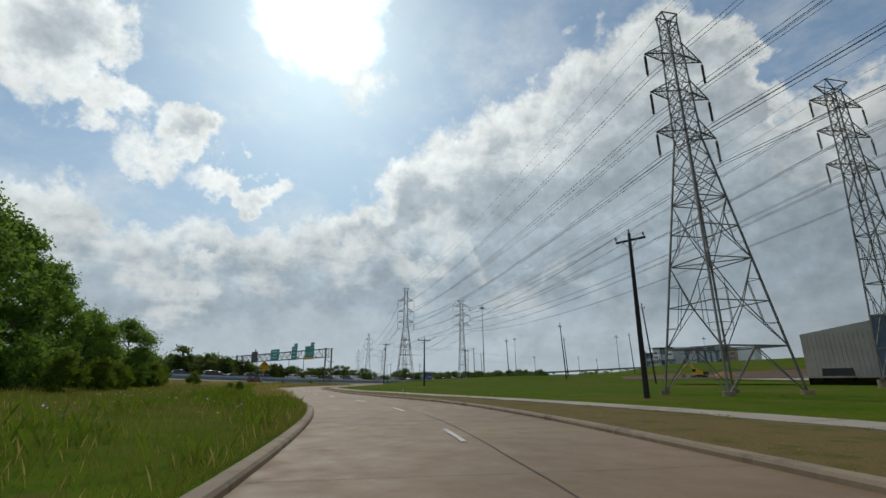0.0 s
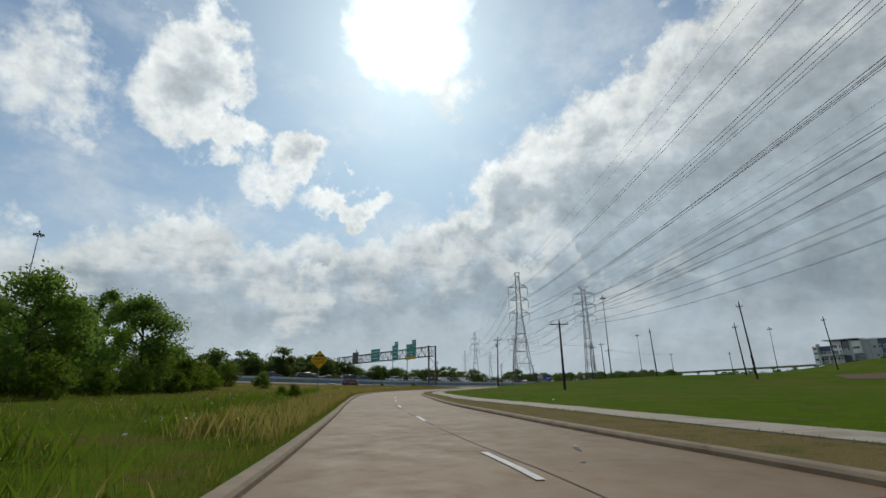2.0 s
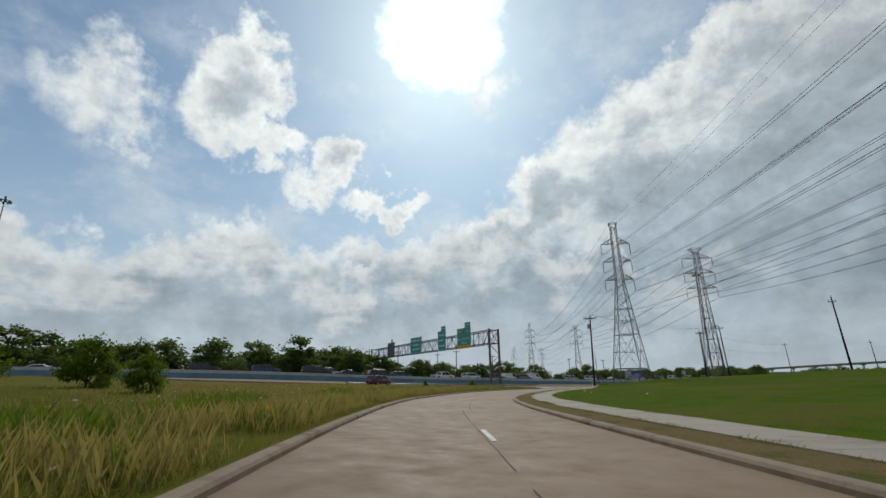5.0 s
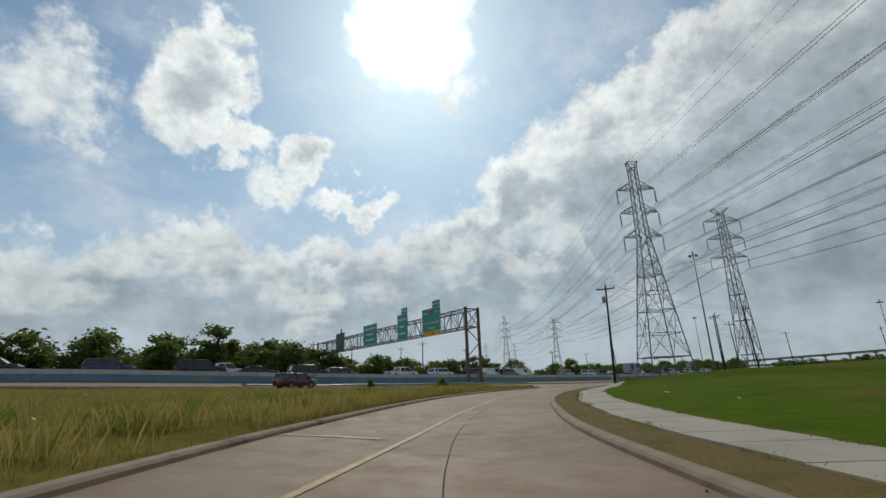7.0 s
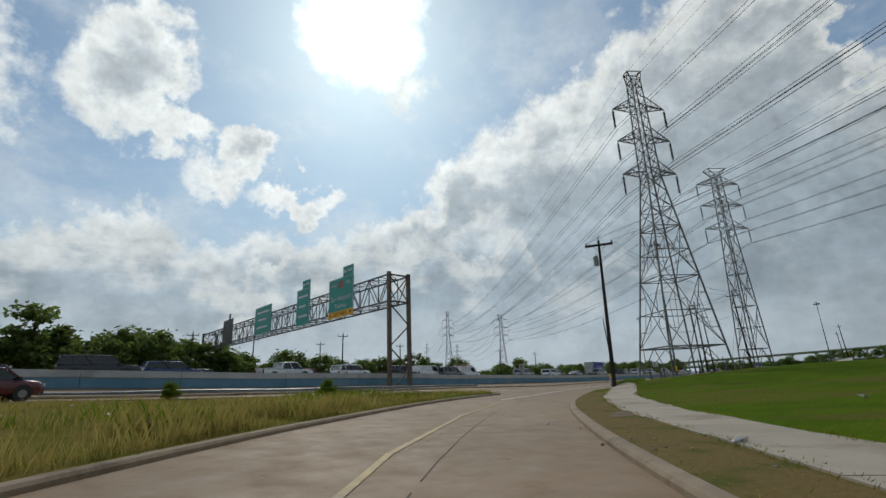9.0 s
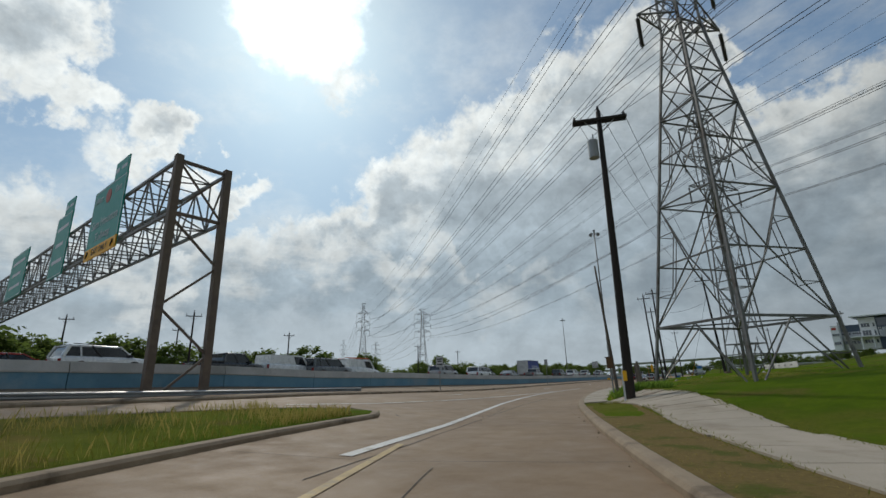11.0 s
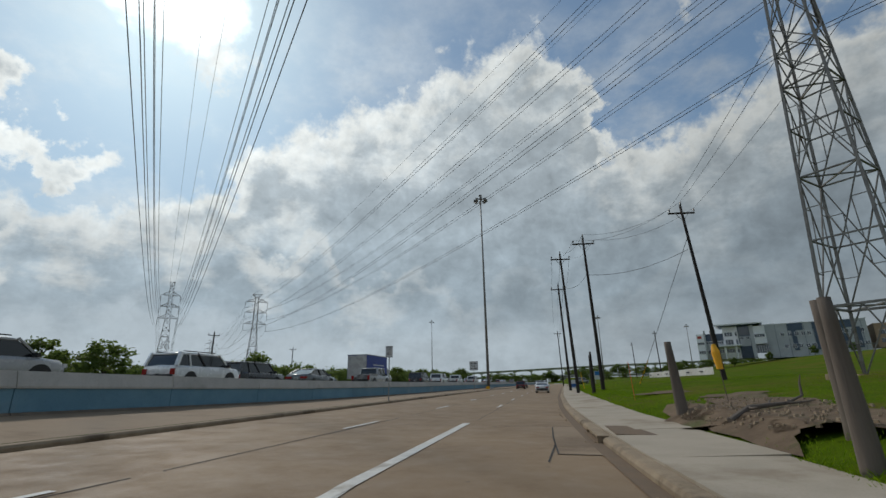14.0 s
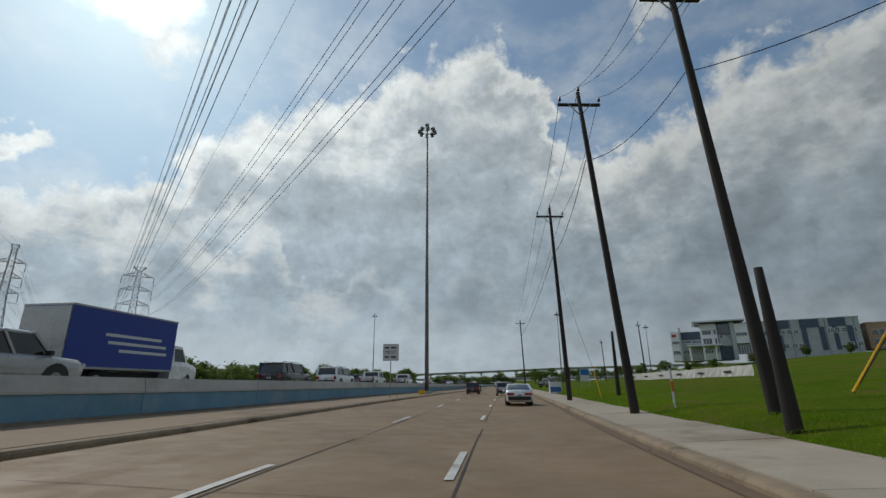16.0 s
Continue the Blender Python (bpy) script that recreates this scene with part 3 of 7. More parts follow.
def road_height(x, y):
    return rise_left(x, y)


def build_ground():
    """One sheet of land to the horizon, cut along the kerbs, and the paved sheet inside the kerbs."""
    from mathutils.geometry import delaunay_2d_cdt

    outline = dense(RIGHT_KERB) + dense(MEDIAN_KERB)[::-1] + dense(ISLAND)[::-1] + NOSE[::-1][1:-1] + dense(LEFT_KERB)[::-1]
    wall = dense(WALL_LINE, 4.0)
    pts = [Vector(p) for p in outline]
    edges = [(i, (i + 1) % len(outline)) for i in range(len(outline))]
    lanes = [[p for p in beside(dense(RIGHT_KERB, 2.0), d) if p[1] > -150 and (off_left(*p)[0] < -0.6 or p[1] > -60) and off_median(*p)[0] < -0.6] for d in (2.2, 4.5)]
    lanes += [[p for p in beside(dense(RIGHT_KERB, 2.0), d) if -56 < p[1] < 130 and off_median(*p)[0] < -0.6] for d in (6.6, 8.8, 10.8)]
    paths = [dense(WALK_NEAR, 3.0), dense(beside(WALK_NEAR, -2.3), 3.0), dense(WALK_FAR, 3.0)]
    kerb_backs = [beside(dense(line, 2.0), d)[1:-1] for line, d in ((RIGHT_KERB, -0.28), (LEFT_KERB, 0.28), (ISLAND, 0.28), (MEDIAN_KERB, 0.28))]
    for line in (beside(wall, 0.2), beside(wall, 0.6), *(p[1:-1] for p in paths), *kerb_backs, *lanes):
        k = len(pts)
        pts += [Vector(p) for p in line]
        edges += [(k + i, k + i + 1) for i in range(len(line) - 1)]
    xs = sorted(set([-2900, -1800, -1100, -700, -480] + list(range(-340, -60, 20)) + list(range(-60, 150, 4)) + list(range(150, 340, 20)) + [420, 600, 900, 1500, 2900]))
    ys = sorted(set([-2900, -1500, -900, -600, -420] + list(range(-340, -252, 22)) + list(range(-252, 90, 4)) + list(range(90, 460, 15)) + [520, 700, 1000, 1600, 2900]))
    gx, gy = (v.ravel() for v in np.meshgrid(xs, ys))
    near = np.minimum.reduce([np.abs(f(gx, gy)) for f in (off_left, off_right, off_wall, off_median, off_island)])
    keep = (near > 1.2) & ~((side_of(WALK_NEAR)(gx, gy) < 1.0) & (side_of(WALK_NEAR)(gx, gy) > -3.4))
    pts += [Vector((float(a) + 0.003 * (i % 7), float(b))) for i, (a, b) in enumerate(zip(gx[keep], gy[keep]))]
    verts, _, faces, *_ = delaunay_2d_cdt(pts, edges, [], 0, 1e-5)
    xy = np.array([(v.x, v.y) for v in verts])
    tri = np.array([f for f in faces if len(f) == 3])
    mid = xy[tri].mean(1)
    poly = np.array(outline)
    inside = np.zeros(len(mid), bool)
    for (ax, ay), (bx, by) in zip(poly, np.roll(poly, -1, 0)):
        cross = ((ay > mid[:, 1]) != (by > mid[:, 1])) & (mid[:, 0] < (bx - ax) * (mid[:, 1] - ay) / ((by - ay) if by != ay else 1e-9) + ax)
        inside ^= cross

    def sheet(name, faces, z, material, label):
        used, back = np.unique(faces, return_inverse=True)
        me = bpy.data.meshes.new(name)
        me.from_pydata([(float(a), float(b), float(c)) for (a, b), c in zip(xy[used], z[used])], [], back.reshape(-1, 3).tolist())
        me.materials.append(material)
        me.polygons.foreach_set("use_smooth", [True] * len(me.polygons))
        me.update()
        return tagged(new(name, me), label, name, kind="structure")

    land = sheet("ground", tri[~inside], ground_height(xy[:, 0], xy[:, 1]), GRASS, "green and straw-coloured grassland with bare patches")
    road = sheet("road", tri[inside], road_height(xy[:, 0], xy[:, 1]), ROAD, "pale brown concrete road with tarred joints")
    return land, road


ground, road = build_ground()


def foot(x, y):
    return float(ground_height(x, y)[0])


# ---- kerbs, sidewalk, wall, highway ----
def build_kerbs():
    profile = [(-0.02, -0.06), (-0.015, 0.08), (0.03, 0.135), (0.09, 0.15), (0.27, 0.15), (0.30, 0.13), (0.30, -0.06)]
    for name, line, flip, label in (("kerb_ramp_left", LEFT_KERB + NOSE[1:], 1, "worn grey-brown concrete kerb"), ("kerb_island", ISLAND, 1, "worn concrete kerb of a grass island"), ("kerb_right", RIGHT_KERB, -1, "worn grey-brown concrete kerb"), ("kerb_median", MEDIAN_KERB, 1, "dark stained concrete kerb of the median")):
        kerb = thing(name, label, "kerb", kind="structure")
        pts = dense(line, 0.75)
        run = []
        for i, p in enumerate(pts):
            run.append(p)
            if len(run) == 5 or i == len(pts) - 1:
                if len(run) > 1:
                    prof = [(s * flip, h) for s, h in profile]
                    prof = prof if flip > 0 else prof[::-1]
                    piece = Geo().sweep(run, prof, lambda x, y: float(road_height(x, y)[0]))
                    part("kerb_stone", piece, KERB, kerb)
                # a hair of joint between one stone and the next
                ax, ay = run[-1]
                run = [(ax, ay)]


def build_walks():
    walk_path = thing("sidewalk", "pale concrete sidewalk with uneven grassy edges", "sidewalk", kind="structure")
    rng = random.Random(5)

    def slabs(line, widths, step, loose=0.10):
        pts = dense(line, step) if loose else line[::2]
        for (ax, ay), (bx, by) in zip(pts[:-1], pts[1:]):
            d = math.hypot(bx - ax, by - ay)
            if d < 0.05 or by > 260:
                continue
            tx, ty = (bx - ax) / d, (by - ay) / d
            nx, ny = ty, -tx
            w0, w1 = (widths(y) + rng.uniform(-0.10, 0.10) * (1 if loose else 0.4) for y in (ay, by))
            g = 0.012
            in0 = rng.uniform(-0.04, 0.10) if loose else 0.0
            corners = [(ax + tx * g + nx * in0, ay + ty * g + ny * in0), (bx - tx * g + nx * in0, by - ty * g + ny * in0), (bx - tx * g + nx * w1, by - ty * g + ny * w1), (ax + tx * g + nx * w0, ay + ty * g + ny * w0)]
            z = [foot(*c) + 0.045 + rng.uniform(-0.006, 0.006) for c in corners]
            top = [(c[0], c[1], h) for c, h in zip(corners, z)]
            low = [(c[0], c[1], h - 0.14) for c, h in zip(corners, z)]
            part("slab", Geo().add(low + top, [(3, 2, 1, 0), (4, 5, 6, 7), (0, 1, 5, 4), (1, 2, 6, 5), (2, 3, 7, 6), (3, 0, 4, 7)][:]), WALK, walk_path)

    # the worn strip of grass between kerb and sidewalk
    kerb = [p for p in beside(dense(RIGHT_KERB, 1.5), -0.29) if -240 < p[1] < -53.5]
    far = dense(WALK_NEAR, 1.0)
    verts, faces = [], []
    for x, y in kerb:
        fx, fy = min(far, key=lambda p: (p[0] - x) ** 2 + (p[1] - y) ** 2)
        for u in (0.0, 0.33, 0.66, 1.0):
            px_, py_ = x + (fx - x) * u, y + (fy - y) * u
            verts.append((px_, py_, foot(px_, py_) + 0.012 + 0.02 * math.sin(math.pi * u)))
    faces = [(4 * i + j, 4 * i + 4 + j, 4 * i + 5 + j, 4 * i + 1 + j) for i in range(len(kerb) - 1) for j in range(3)]
    tagged(part("verge", Geo().add(verts, faces), VERGE, smooth=True), "worn straw-coloured grass verge between kerb and sidewalk", "verge", kind="structure")
    slabs(WALK_NEAR, lambda y: 2.1, 1.9)
    slabs(WALK_LATE, walk_width, 1.45, 0.0)


def build_wall():
    """The retaining wall of the highway: blue panels below, a pale barrier above, and a dark foot."""
    wall = thing("wall_highway", "long low wall with blue painted panels and a pale concrete barrier on top", "wall", kind="structure")
    pts = dense(WALL_LINE, 1.5)
    blue = [(0.0, 0.10), (0.0, 0.78), (0.32, 0.78), (0.32, 0.10)]
    top = [(-0.05, 0.79), (-0.06, 0.86), (0.03, WALL_H), (0.23, WALL_H), (0.34, 0.79)]
    base = [(-0.07, -0.45), (-0.07, 0.095), (0.36, 0.095), (0.36, -0.45)]
    k = 0
    while k < len(pts) - 1:
        run = pts[k:k + 5]
        k += 4
        if len(run) < 2:
            break
        (ax, ay), (bx, by) = run[-2], run[-1]
        run[-1] = (bx - (bx - ax) * 0.02, by - (by - ay) * 0.02)
        part("blue_panel", Geo().sweep(run, blue, wall_foot), BLUE_WALL, wall, "blue painted wall panel")
        part("barrier_section", Geo().sweep(run, top, wall_foot), WHITE_WALL, wall, "pale concrete barrier section")
        part("wall_base", Geo().sweep(run, base, wall_foot), STAIN_WALL, wall, "dirty concrete foot of the wall")
    # the paved strip between kerb and wall
    strip = Geo()
    inner = dense(beside(MEDIAN_KERB, 0.31), 3.0)
    ow = off_wall(*np.array(inner).T)
    verts, faces = [], []
    for (x, y), d in zip(inner, ow):
        i = min(range(len(pts)), key=lambda j: (pts[j][0] - x) ** 2 + (pts[j][1] - y) ** 2)
        wx, wy = pts[i]
        verts += [(x, y, float(road_height(x, y)[0]) + 0.148), (wx + 0.04, wy, wall_foot(wx, wy) + 0.02)]
    for i in range(len(inner) - 1):
        a = 2 * i
        faces.append((a, a + 1, a + 3, a + 2))
    strip.add(verts, faces)
    tagged(part("median_strip", strip, STRIP), "sandy concrete strip at the foot of the highway wall", "pavement", kind="structure")
    # the highway itself: two carriageways and a barrier between them
    for name, a, b in (("highway_near", 0.4, 22.0), ("highway_far", 26.0, 46.0)):
        deck = Geo()
        one, two = beside(pts, a), beside(pts, b)
        vv = []
        for (x, y), p, q in zip(pts, one, two):
            z = deck_height(x, y)
            vv += [(p[0], p[1], z), (q[0], q[1], z)]
        deck.add(vv, [(2 * i, 2 * i + 1, 2 * i + 3, 2 * i + 2) for i in range(len(pts) - 1)])
        tagged(part(name, deck, ASPHALT), "pale concrete highway carriageway", "road", kind="structure")
    mid = dense(beside(WALL_LINE, 24.0), 8.0)
    barrier = thing("barrier_median", "pale concrete median barrier", "barrier", kind="structure")
    for i in range(0, len(mid) - 1):
        piece = Geo().sweep([mid[i], mid[i + 1]], [(-0.3, 0), (-0.12, 0.4), (-0.08, 0.95), (0.08, 0.95), (0.12, 0.4), (0.3, 0)], lambda x, y: deck_height(x + 20, y))
        part("barrier_section", piece, WHITE_WALL, barrier)


def deck_height(x, y):
    return wall_foot(x, y) + WALL_H - DECK_DROP


build_kerbs()
build_walks()
build_wall()


# ---- road paint, joints and repairs ----
def ribbon(name, line, width, material, label, category="road marking", lift=0.014, holder=None):
    pts = dense(line, 1.5)
    a, b = beside(pts, width / 2), beside(pts, -width / 2)
    vv = []
    for p, q in zip(a, b):
        vv += [(p[0], p[1], float(road_height(*p)[0]) + lift), (q[0], q[1], float(road_height(*q)[0]) + lift)]
    geo = Geo().add(vv, [(2 * i, 2 * i + 1, 2 * i + 3, 2 * i + 2) for i in range(len(pts) - 1)])
    if holder is not None:
        return part(name, geo, material, holder)
    return tagged(part(name, geo, material), label, category, kind="structure")


def along(line, s0, s1):
    """The stretch of a line between two lengths along it."""
    out, s = [], 0.0
    for (ax, ay), (bx, by) in zip(line[:-1], line[1:]):
        d = math.hypot(bx - ax, by - ay)
        for k in (0.0, 1.0):
            if s0 <= s + k * d <= s1:
                out.append((ax + (bx - ax) * k, ay + (by - ay) * k))
        for target in (s0, s1):
            if s < target < s + d:
                k = (target - s) / d
                out.append((ax + (bx - ax) * k, ay + (by - ay) * k))
        s += d
    seen = []
    for p in sorted(set(out), key=lambda p: arc_of(line, p)):
        seen.append(p)
    return seen


def arc_of(line, p):
    best, s, at = 1e9, 0.0, 0.0
    for (ax, ay), (bx, by) in zip(line[:-1], line[1:]):
        d = math.hypot(bx - ax, by - ay) or 1e-9
        k = min(max(((p[0] - ax) * (bx - ax) + (p[1] - ay) * (by - ay)) / d / d, 0), 1)
        far = math.hypot(p[0] - ax - k * (bx - ax), p[1] - ay - k * (by - ay))
        if far < best - 1e-6:
            best, at = far, s + k * d
        s += d
    return at


def length_of(line):
    return sum(math.hypot(b[0] - a[0], b[1] - a[1]) for a, b in zip(line[:-1], line[1:]))


def dashes(name, line, first, period=12.2, mark=3.05, width=0.15, upto=1e9, label="white lane dashes"):
    holder = thing(name, label, "road marking", kind="structure")
    s, end = first, min(length_of(line), upto)
    while s + mark < end:
        piece = along(line, s, s + mark)
        if len(piece) > 1:
            ribbon("dash", piece, width, WHITE_LINE, "", lift=0.018, holder=holder)
        s += period


RAMP_MID = [tuple(Vector(a).lerp(Vector(b), float(np.interp(a[1], [-180, -165, -150], [4.3, 4.4, 3.7])))) for a, b in zip(dense(RIGHT_KERB, 3.0), beside(dense(RIGHT_KERB, 3.0), 1.0)) if a[1] < -118]
LANE_ONE = [(-0.95, -14.6), (-0.87, -9), (-0.66, 6.5), (-0.27, 20), (0.4, 40), (2.6, 90), (17, 400)]
LANE_TWO = [(-5.5, -43.8), (-4.95, -31.5), (-4.45, -17), (-4.0, -5), (-3.75, 8), (-3.3, 21.5), (-2.8, 40), (-0.7, 90), (13.4, 400)]
dashes("lane_dashes_ramp", RAMP_MID, arc_of(RAMP_MID, (106.07, -181.46)) % 12.2, upto=150)
dashes("lane_dashes_inner", LANE_ONE, 10.0, upto=260)
dashes("lane_dashes_outer", LANE_TWO, 0.3, upto=260)
ribbon("merge_line_near", [(5.0, -68), (3.9, -61.5), (2.6, -55.5), (1.2, -49), (0.0, -41.5), (-0.65, -35), (-1.15, -27), (-1.0, -16)], 0.27, WHITE_LINE, "solid white merging line")
ribbon("merge_line_far", [(-5.2, -59.5), (-3.2, -55.5), (-2.3, -50), (-1.9, -43.5), (-1.6, -36), (-1.1, -27)], 0.20, WHITE_LINE, "solid white merging line", lift=0.020)
ribbon("gore_line_long", [(33, -118), (28.7, -111.6), (24, -104.6), (19.6, -97.5), (15.4, -91), (10.6, -81.3), (6.8, -71.5), (5.0, -66)], 0.16, YELLOW_LINE, "faded yellow edge line")
ribbon("gore_line_short", [(25.6, -114.2), (27.0, -113.2), (28.4, -112.4)], 0.30, YELLOW_LINE, "faded yellow chevron stripe")


def build_joints():
    rng = random.Random(11)
    holder = thing("road_joints", "tarred joints and cracks of a concrete road", "road joint", kind="structure")
    ramp = dense(RIGHT_KERB, 1.0)
    # long joints, with gaps where the tar has worn off
    for base, off, s0, s1 in ((ramp, 3.85, 0.0, 150.0), (ramp, 3.4, 150.0, 215.0)):
        line = [(x + rng.uniform(-0.02, 0.02), y) for x, y in beside(base, off)]
        s = s0
        while s < s1:
            e = s + rng.uniform(9, 22)
            piece = along(line, s, min(e, s1))
            if len(piece) > 1:
                ribbon("joint", piece, rng.uniform(0.02, 0.045), SEAL_AND_SHADE, "", lift=0.008, holder=holder)
            s = e + rng.uniform(0.2, 1.5)
    for line in (LANE_ONE, LANE_TWO, [(5.6, -70), (2.9, -52), (1.6, -40)]):
        moved = beside(dense(line, 2.0), -0.18)
        s = 0.0
        while s < min(length_of(moved), 190):
            e = s + rng.uniform(8, 20)
            piece = along(moved, s, e)
            if len(piece) > 1:
                ribbon("joint", [(x + rng.uniform(-0.025, 0.025), y) for x, y in piece], rng.uniform(0.02, 0.05), SEAL_AND_SHADE, "", lift=0.008, holder=holder)
            s = e + rng.uniform(0.3, 3.0)
    # cross joints
    s = 3.0
    while s < 330:
        p = along(ramp, s, s + 1.2)
        if len(p) > 1:
            (ax, ay), (bx, by) = p[0], p[-1]
            d = math.hypot(bx - ax, by - ay)
            nx, ny = -(by - ay) / d, (bx - ax) / d
            wide = 8.3 if ay < -70 else (10.0 if ay > -10 else 7.5)
            cut = [(ax + nx * u, ay + ny * u + rng.uniform(-0.04, 0.04)) for u in np.linspace(0.05, wide, 8)]
            ribbon("joint", cut, rng.uniform(0.010, 0.026), SEAL_AND_SHADE, "", lift=0.008, holder=holder)
        s += rng.choice((4.6, 9.2, 9.2, 13.8))
    # wandering cracks
    for crack in (
        ((3.85, -36.88), (3.11, -37.35), (2.27, -37.59), (1.73, -37.35)),
        ((2.27, -37.59), (2.20, -39.11), (2.12, -40.50)),
        ((0.95, -29.34), (1.38, -35.17), (1.68, -37.47)),
        ((2.56, -52.41), (3.48, -55.82), (3.75, -57.98)),
        ((3.12, -57.00), (3.93, -58.80), (4.83, -60.89)),
        ((-0.21, -58.67), (1.48, -60.44)),
        ((21.51, -104.35), (20.12, -100.19), (19.80, -98.55)),
        ((15.54, -90.79), (13.37, -85.50), (12.26, -82.28)),
        ((64.81, -148.39), (66.34, -145.49)),
        ((90.75, -166.78), (93.16, -162.42)),
    ):
        wander = [(x + rng.uniform(-0.09, 0.09), y + rng.uniform(-0.09, 0.09)) for x, y in dense(list(crack), 0.35)]
        ribbon("joint", wander, rng.uniform(0.010, 0.022), SEAL_AND_SHADE, "", lift=0.009, holder=holder)
    # dark gutters along the right kerb and repaired patches
    gutter = [p for p in beside(dense(RIGHT_KERB, 2.0), 0.16) if -32 < p[1] < 120]
    ribbon("gutter_dirt", gutter, 0.30, PATCH, "dark wet dirt in the gutter", "gutter")


build_joints()


# ---- lattice towers and their wires ----
LINE_DIR = Vector((-0.66, 0.75, 0)).normalized()
TOWER_TURN = math.atan2(LINE_DIR.y, LINE_DIR.x) - math.pi / 2


class Members:
    """Steel members: each a part of its own on a near tower, one joined part on a far one."""

    def __init__(self, name, tower, single):
        self.name, self.tower, self.single, self.all = name, tower, single, Geo()

    def beam(self, p, q, w):
        if self.single:
            part(self.name, Geo().beam(p, q, w), STEEL, self.tower)
        else:
            self.all.beam(p, q, w)
        return self

    def done(self):
        if not self.single:
            part(self.name, self.all, STEEL, self.tower)["kind"] = "stuff"


def lattice_tower(flared, single, base=3.7):
    """A four-legged steel tower 36 m high with three crossarms, its arms along local x."""
    tower = thing("transmission_tower", "tall galvanised steel lattice transmission tower with three crossarms", "transmission tower", "transmission towers")
    reach = 4.1 if flared else 3.15
    arms = (33.2, 29.0, 24.6) if flared else (31.2, 27.0, 22.8)
    waist = arms[2] - 0.6
    half = lambda z: base + (0.80 - base) * z / waist if z < waist else 0.80 + (0.55 - 0.80) * (z - waist) / (36 - waist)  # noqa: E731
    corner = lambda i, z: Vector((half(z) * (1, -1, -1, 1)[i], half(z) * (1, 1, -1, -1)[i], z))  # noqa: E731
    levels = [0.0, 3.5, 7.0, 10.6, 13.5, 16.2, 18.4, 20.3, waist]
    z = waist
    while z < 34.2:
        z += 1.45
        levels.append(min(z, 35.0))
    for i in range(4):
        part("leg", Geo().beam(corner(i, -0.5), corner(i, waist), 0.13), STEEL, tower)
        part("upper_leg", Geo().beam(corner(i, waist), corner(i, 35.0), 0.11), STEEL, tower)
        part("footing", Geo().tube((*corner(i, 0).xy, -0.6), (*corner(i, 0).xy, 0.25), 0.45, 0.40, 12), KERB, tower, "round concrete footing")
    for i in range(4):
        j = (i + 1) % 4
        g = Members("brace", tower, single)
        for k, (a, b) in enumerate(zip(levels[:-1], levels[1:])):
            w = 0.05 if a > waist else 0.06
            p, q, r, s = corner(i, a), corner(j, a), corner(i, b), corner(j, b)
            if k == 0:
                m = (r + s) / 2
                g.beam(p, m, w).beam(q, m, w).beam(r, s, 0.12)
                g.beam((p + r) / 2, (p + m) / 2, 0.04).beam((q + s) / 2, (q + m) / 2, 0.04)
            elif a < 16:
                m = (r + s) / 2
                if k % 2:
                    g.beam(p, m, w).beam(q, m, w)
                else:
                    m = (p + q) / 2
                    g.beam(m, r, w).beam(m, s, w)
                g.beam(r, s, 0.08)
                for e, f in ((p, r), (q, s)):
                    on = e.lerp(m, 0.5) if k % 2 else m.lerp(f, 0.5)
                    g.beam(e.lerp(f, 0.5), on, 0.04).beam(on, (f if k % 2 else e).lerp(m, 0.5), 0.04)
            else:
                g.beam(p, s, w).beam(q, r, w)
                if k % 2:
                    g.beam(r, s, w)
        g.done()
    g = Members("diaphragm", tower, single)
    for level in (3.5, 10.6, 16.2):
        g.beam(corner(0, level), corner(2, level), 0.075).beam(corner(1, level), corner(3, level), 0.075)
    g.done()
    g = Geo()
    if flared:
        top = [Vector((1.7 * sx, 0.75 * sy, 36.1)) for sx, sy in ((1, 1), (-1, 1), (-1, -1), (1, -1))]
    else:
        top = [Vector((0.85 * sx, 0.45 * sy, 36.2)) for sx, sy in ((1, 1), (-1, 1), (-1, -1), (1, -1))]
    for i in range(4):
        g.beam(corner(i, 35.0), top[i], 0.11).beam(top[i], top[(i + 1) % 4], 0.09).beam(corner(i, 35.0), top[(i + 1) % 4], 0.06).beam(corner(i, 35.0), corner((i + 1) % 4, 35.0), 0.08)
    part("top_frame", g, STEEL, tower)
    for zz in arms:
        g = Geo()
        w = half(zz)
        for sx in (-1, 1):
            tip = Vector((reach * sx, 0, zz))
            for sy in (-1, 1):
                a, b = Vector((w * sx, w * sy, zz)), Vector((w * sx * 0.95, w * sy, zz + 1.35))
                g.beam(a, tip, 0.09).beam(b, tip, 0.08)
                for f in (0.33, 0.66):
                    g.beam(a.lerp(tip, f), b.lerp(tip, f), 0.05)
                g.beam(a, b.lerp(tip, 0.33), 0.045).beam(a.lerp(tip, 0.33), b.lerp(tip, 0.66), 0.045)
            for f in (0.0, 0.33, 0.66):
                g.beam(Vector((w * sx, w, zz)).lerp(tip, f), Vector((w * sx, -w, zz)).lerp(tip, f), 0.055)
        part("crossarm", g, STEEL, tower)
        for sx in (-1, 1):
            g = Geo().tube((reach * sx, 0, zz), (reach * sx, 0, zz - 2.6), 0.03, n=5)
            for k in range(14):
                h = zz - 0.35 - k * 0.15
                g.tube((reach * sx, 0, h), (reach * sx, 0, h - 0.05), 0.14, 0.10, 8)
            part("insulator", g, PORCELAIN, tower, "dark string of disc insulators")
    return tower, [(sx * reach, zz - 2.7) for zz in arms for sx in (-1, 1)], (1.7 if flared else 0.85)


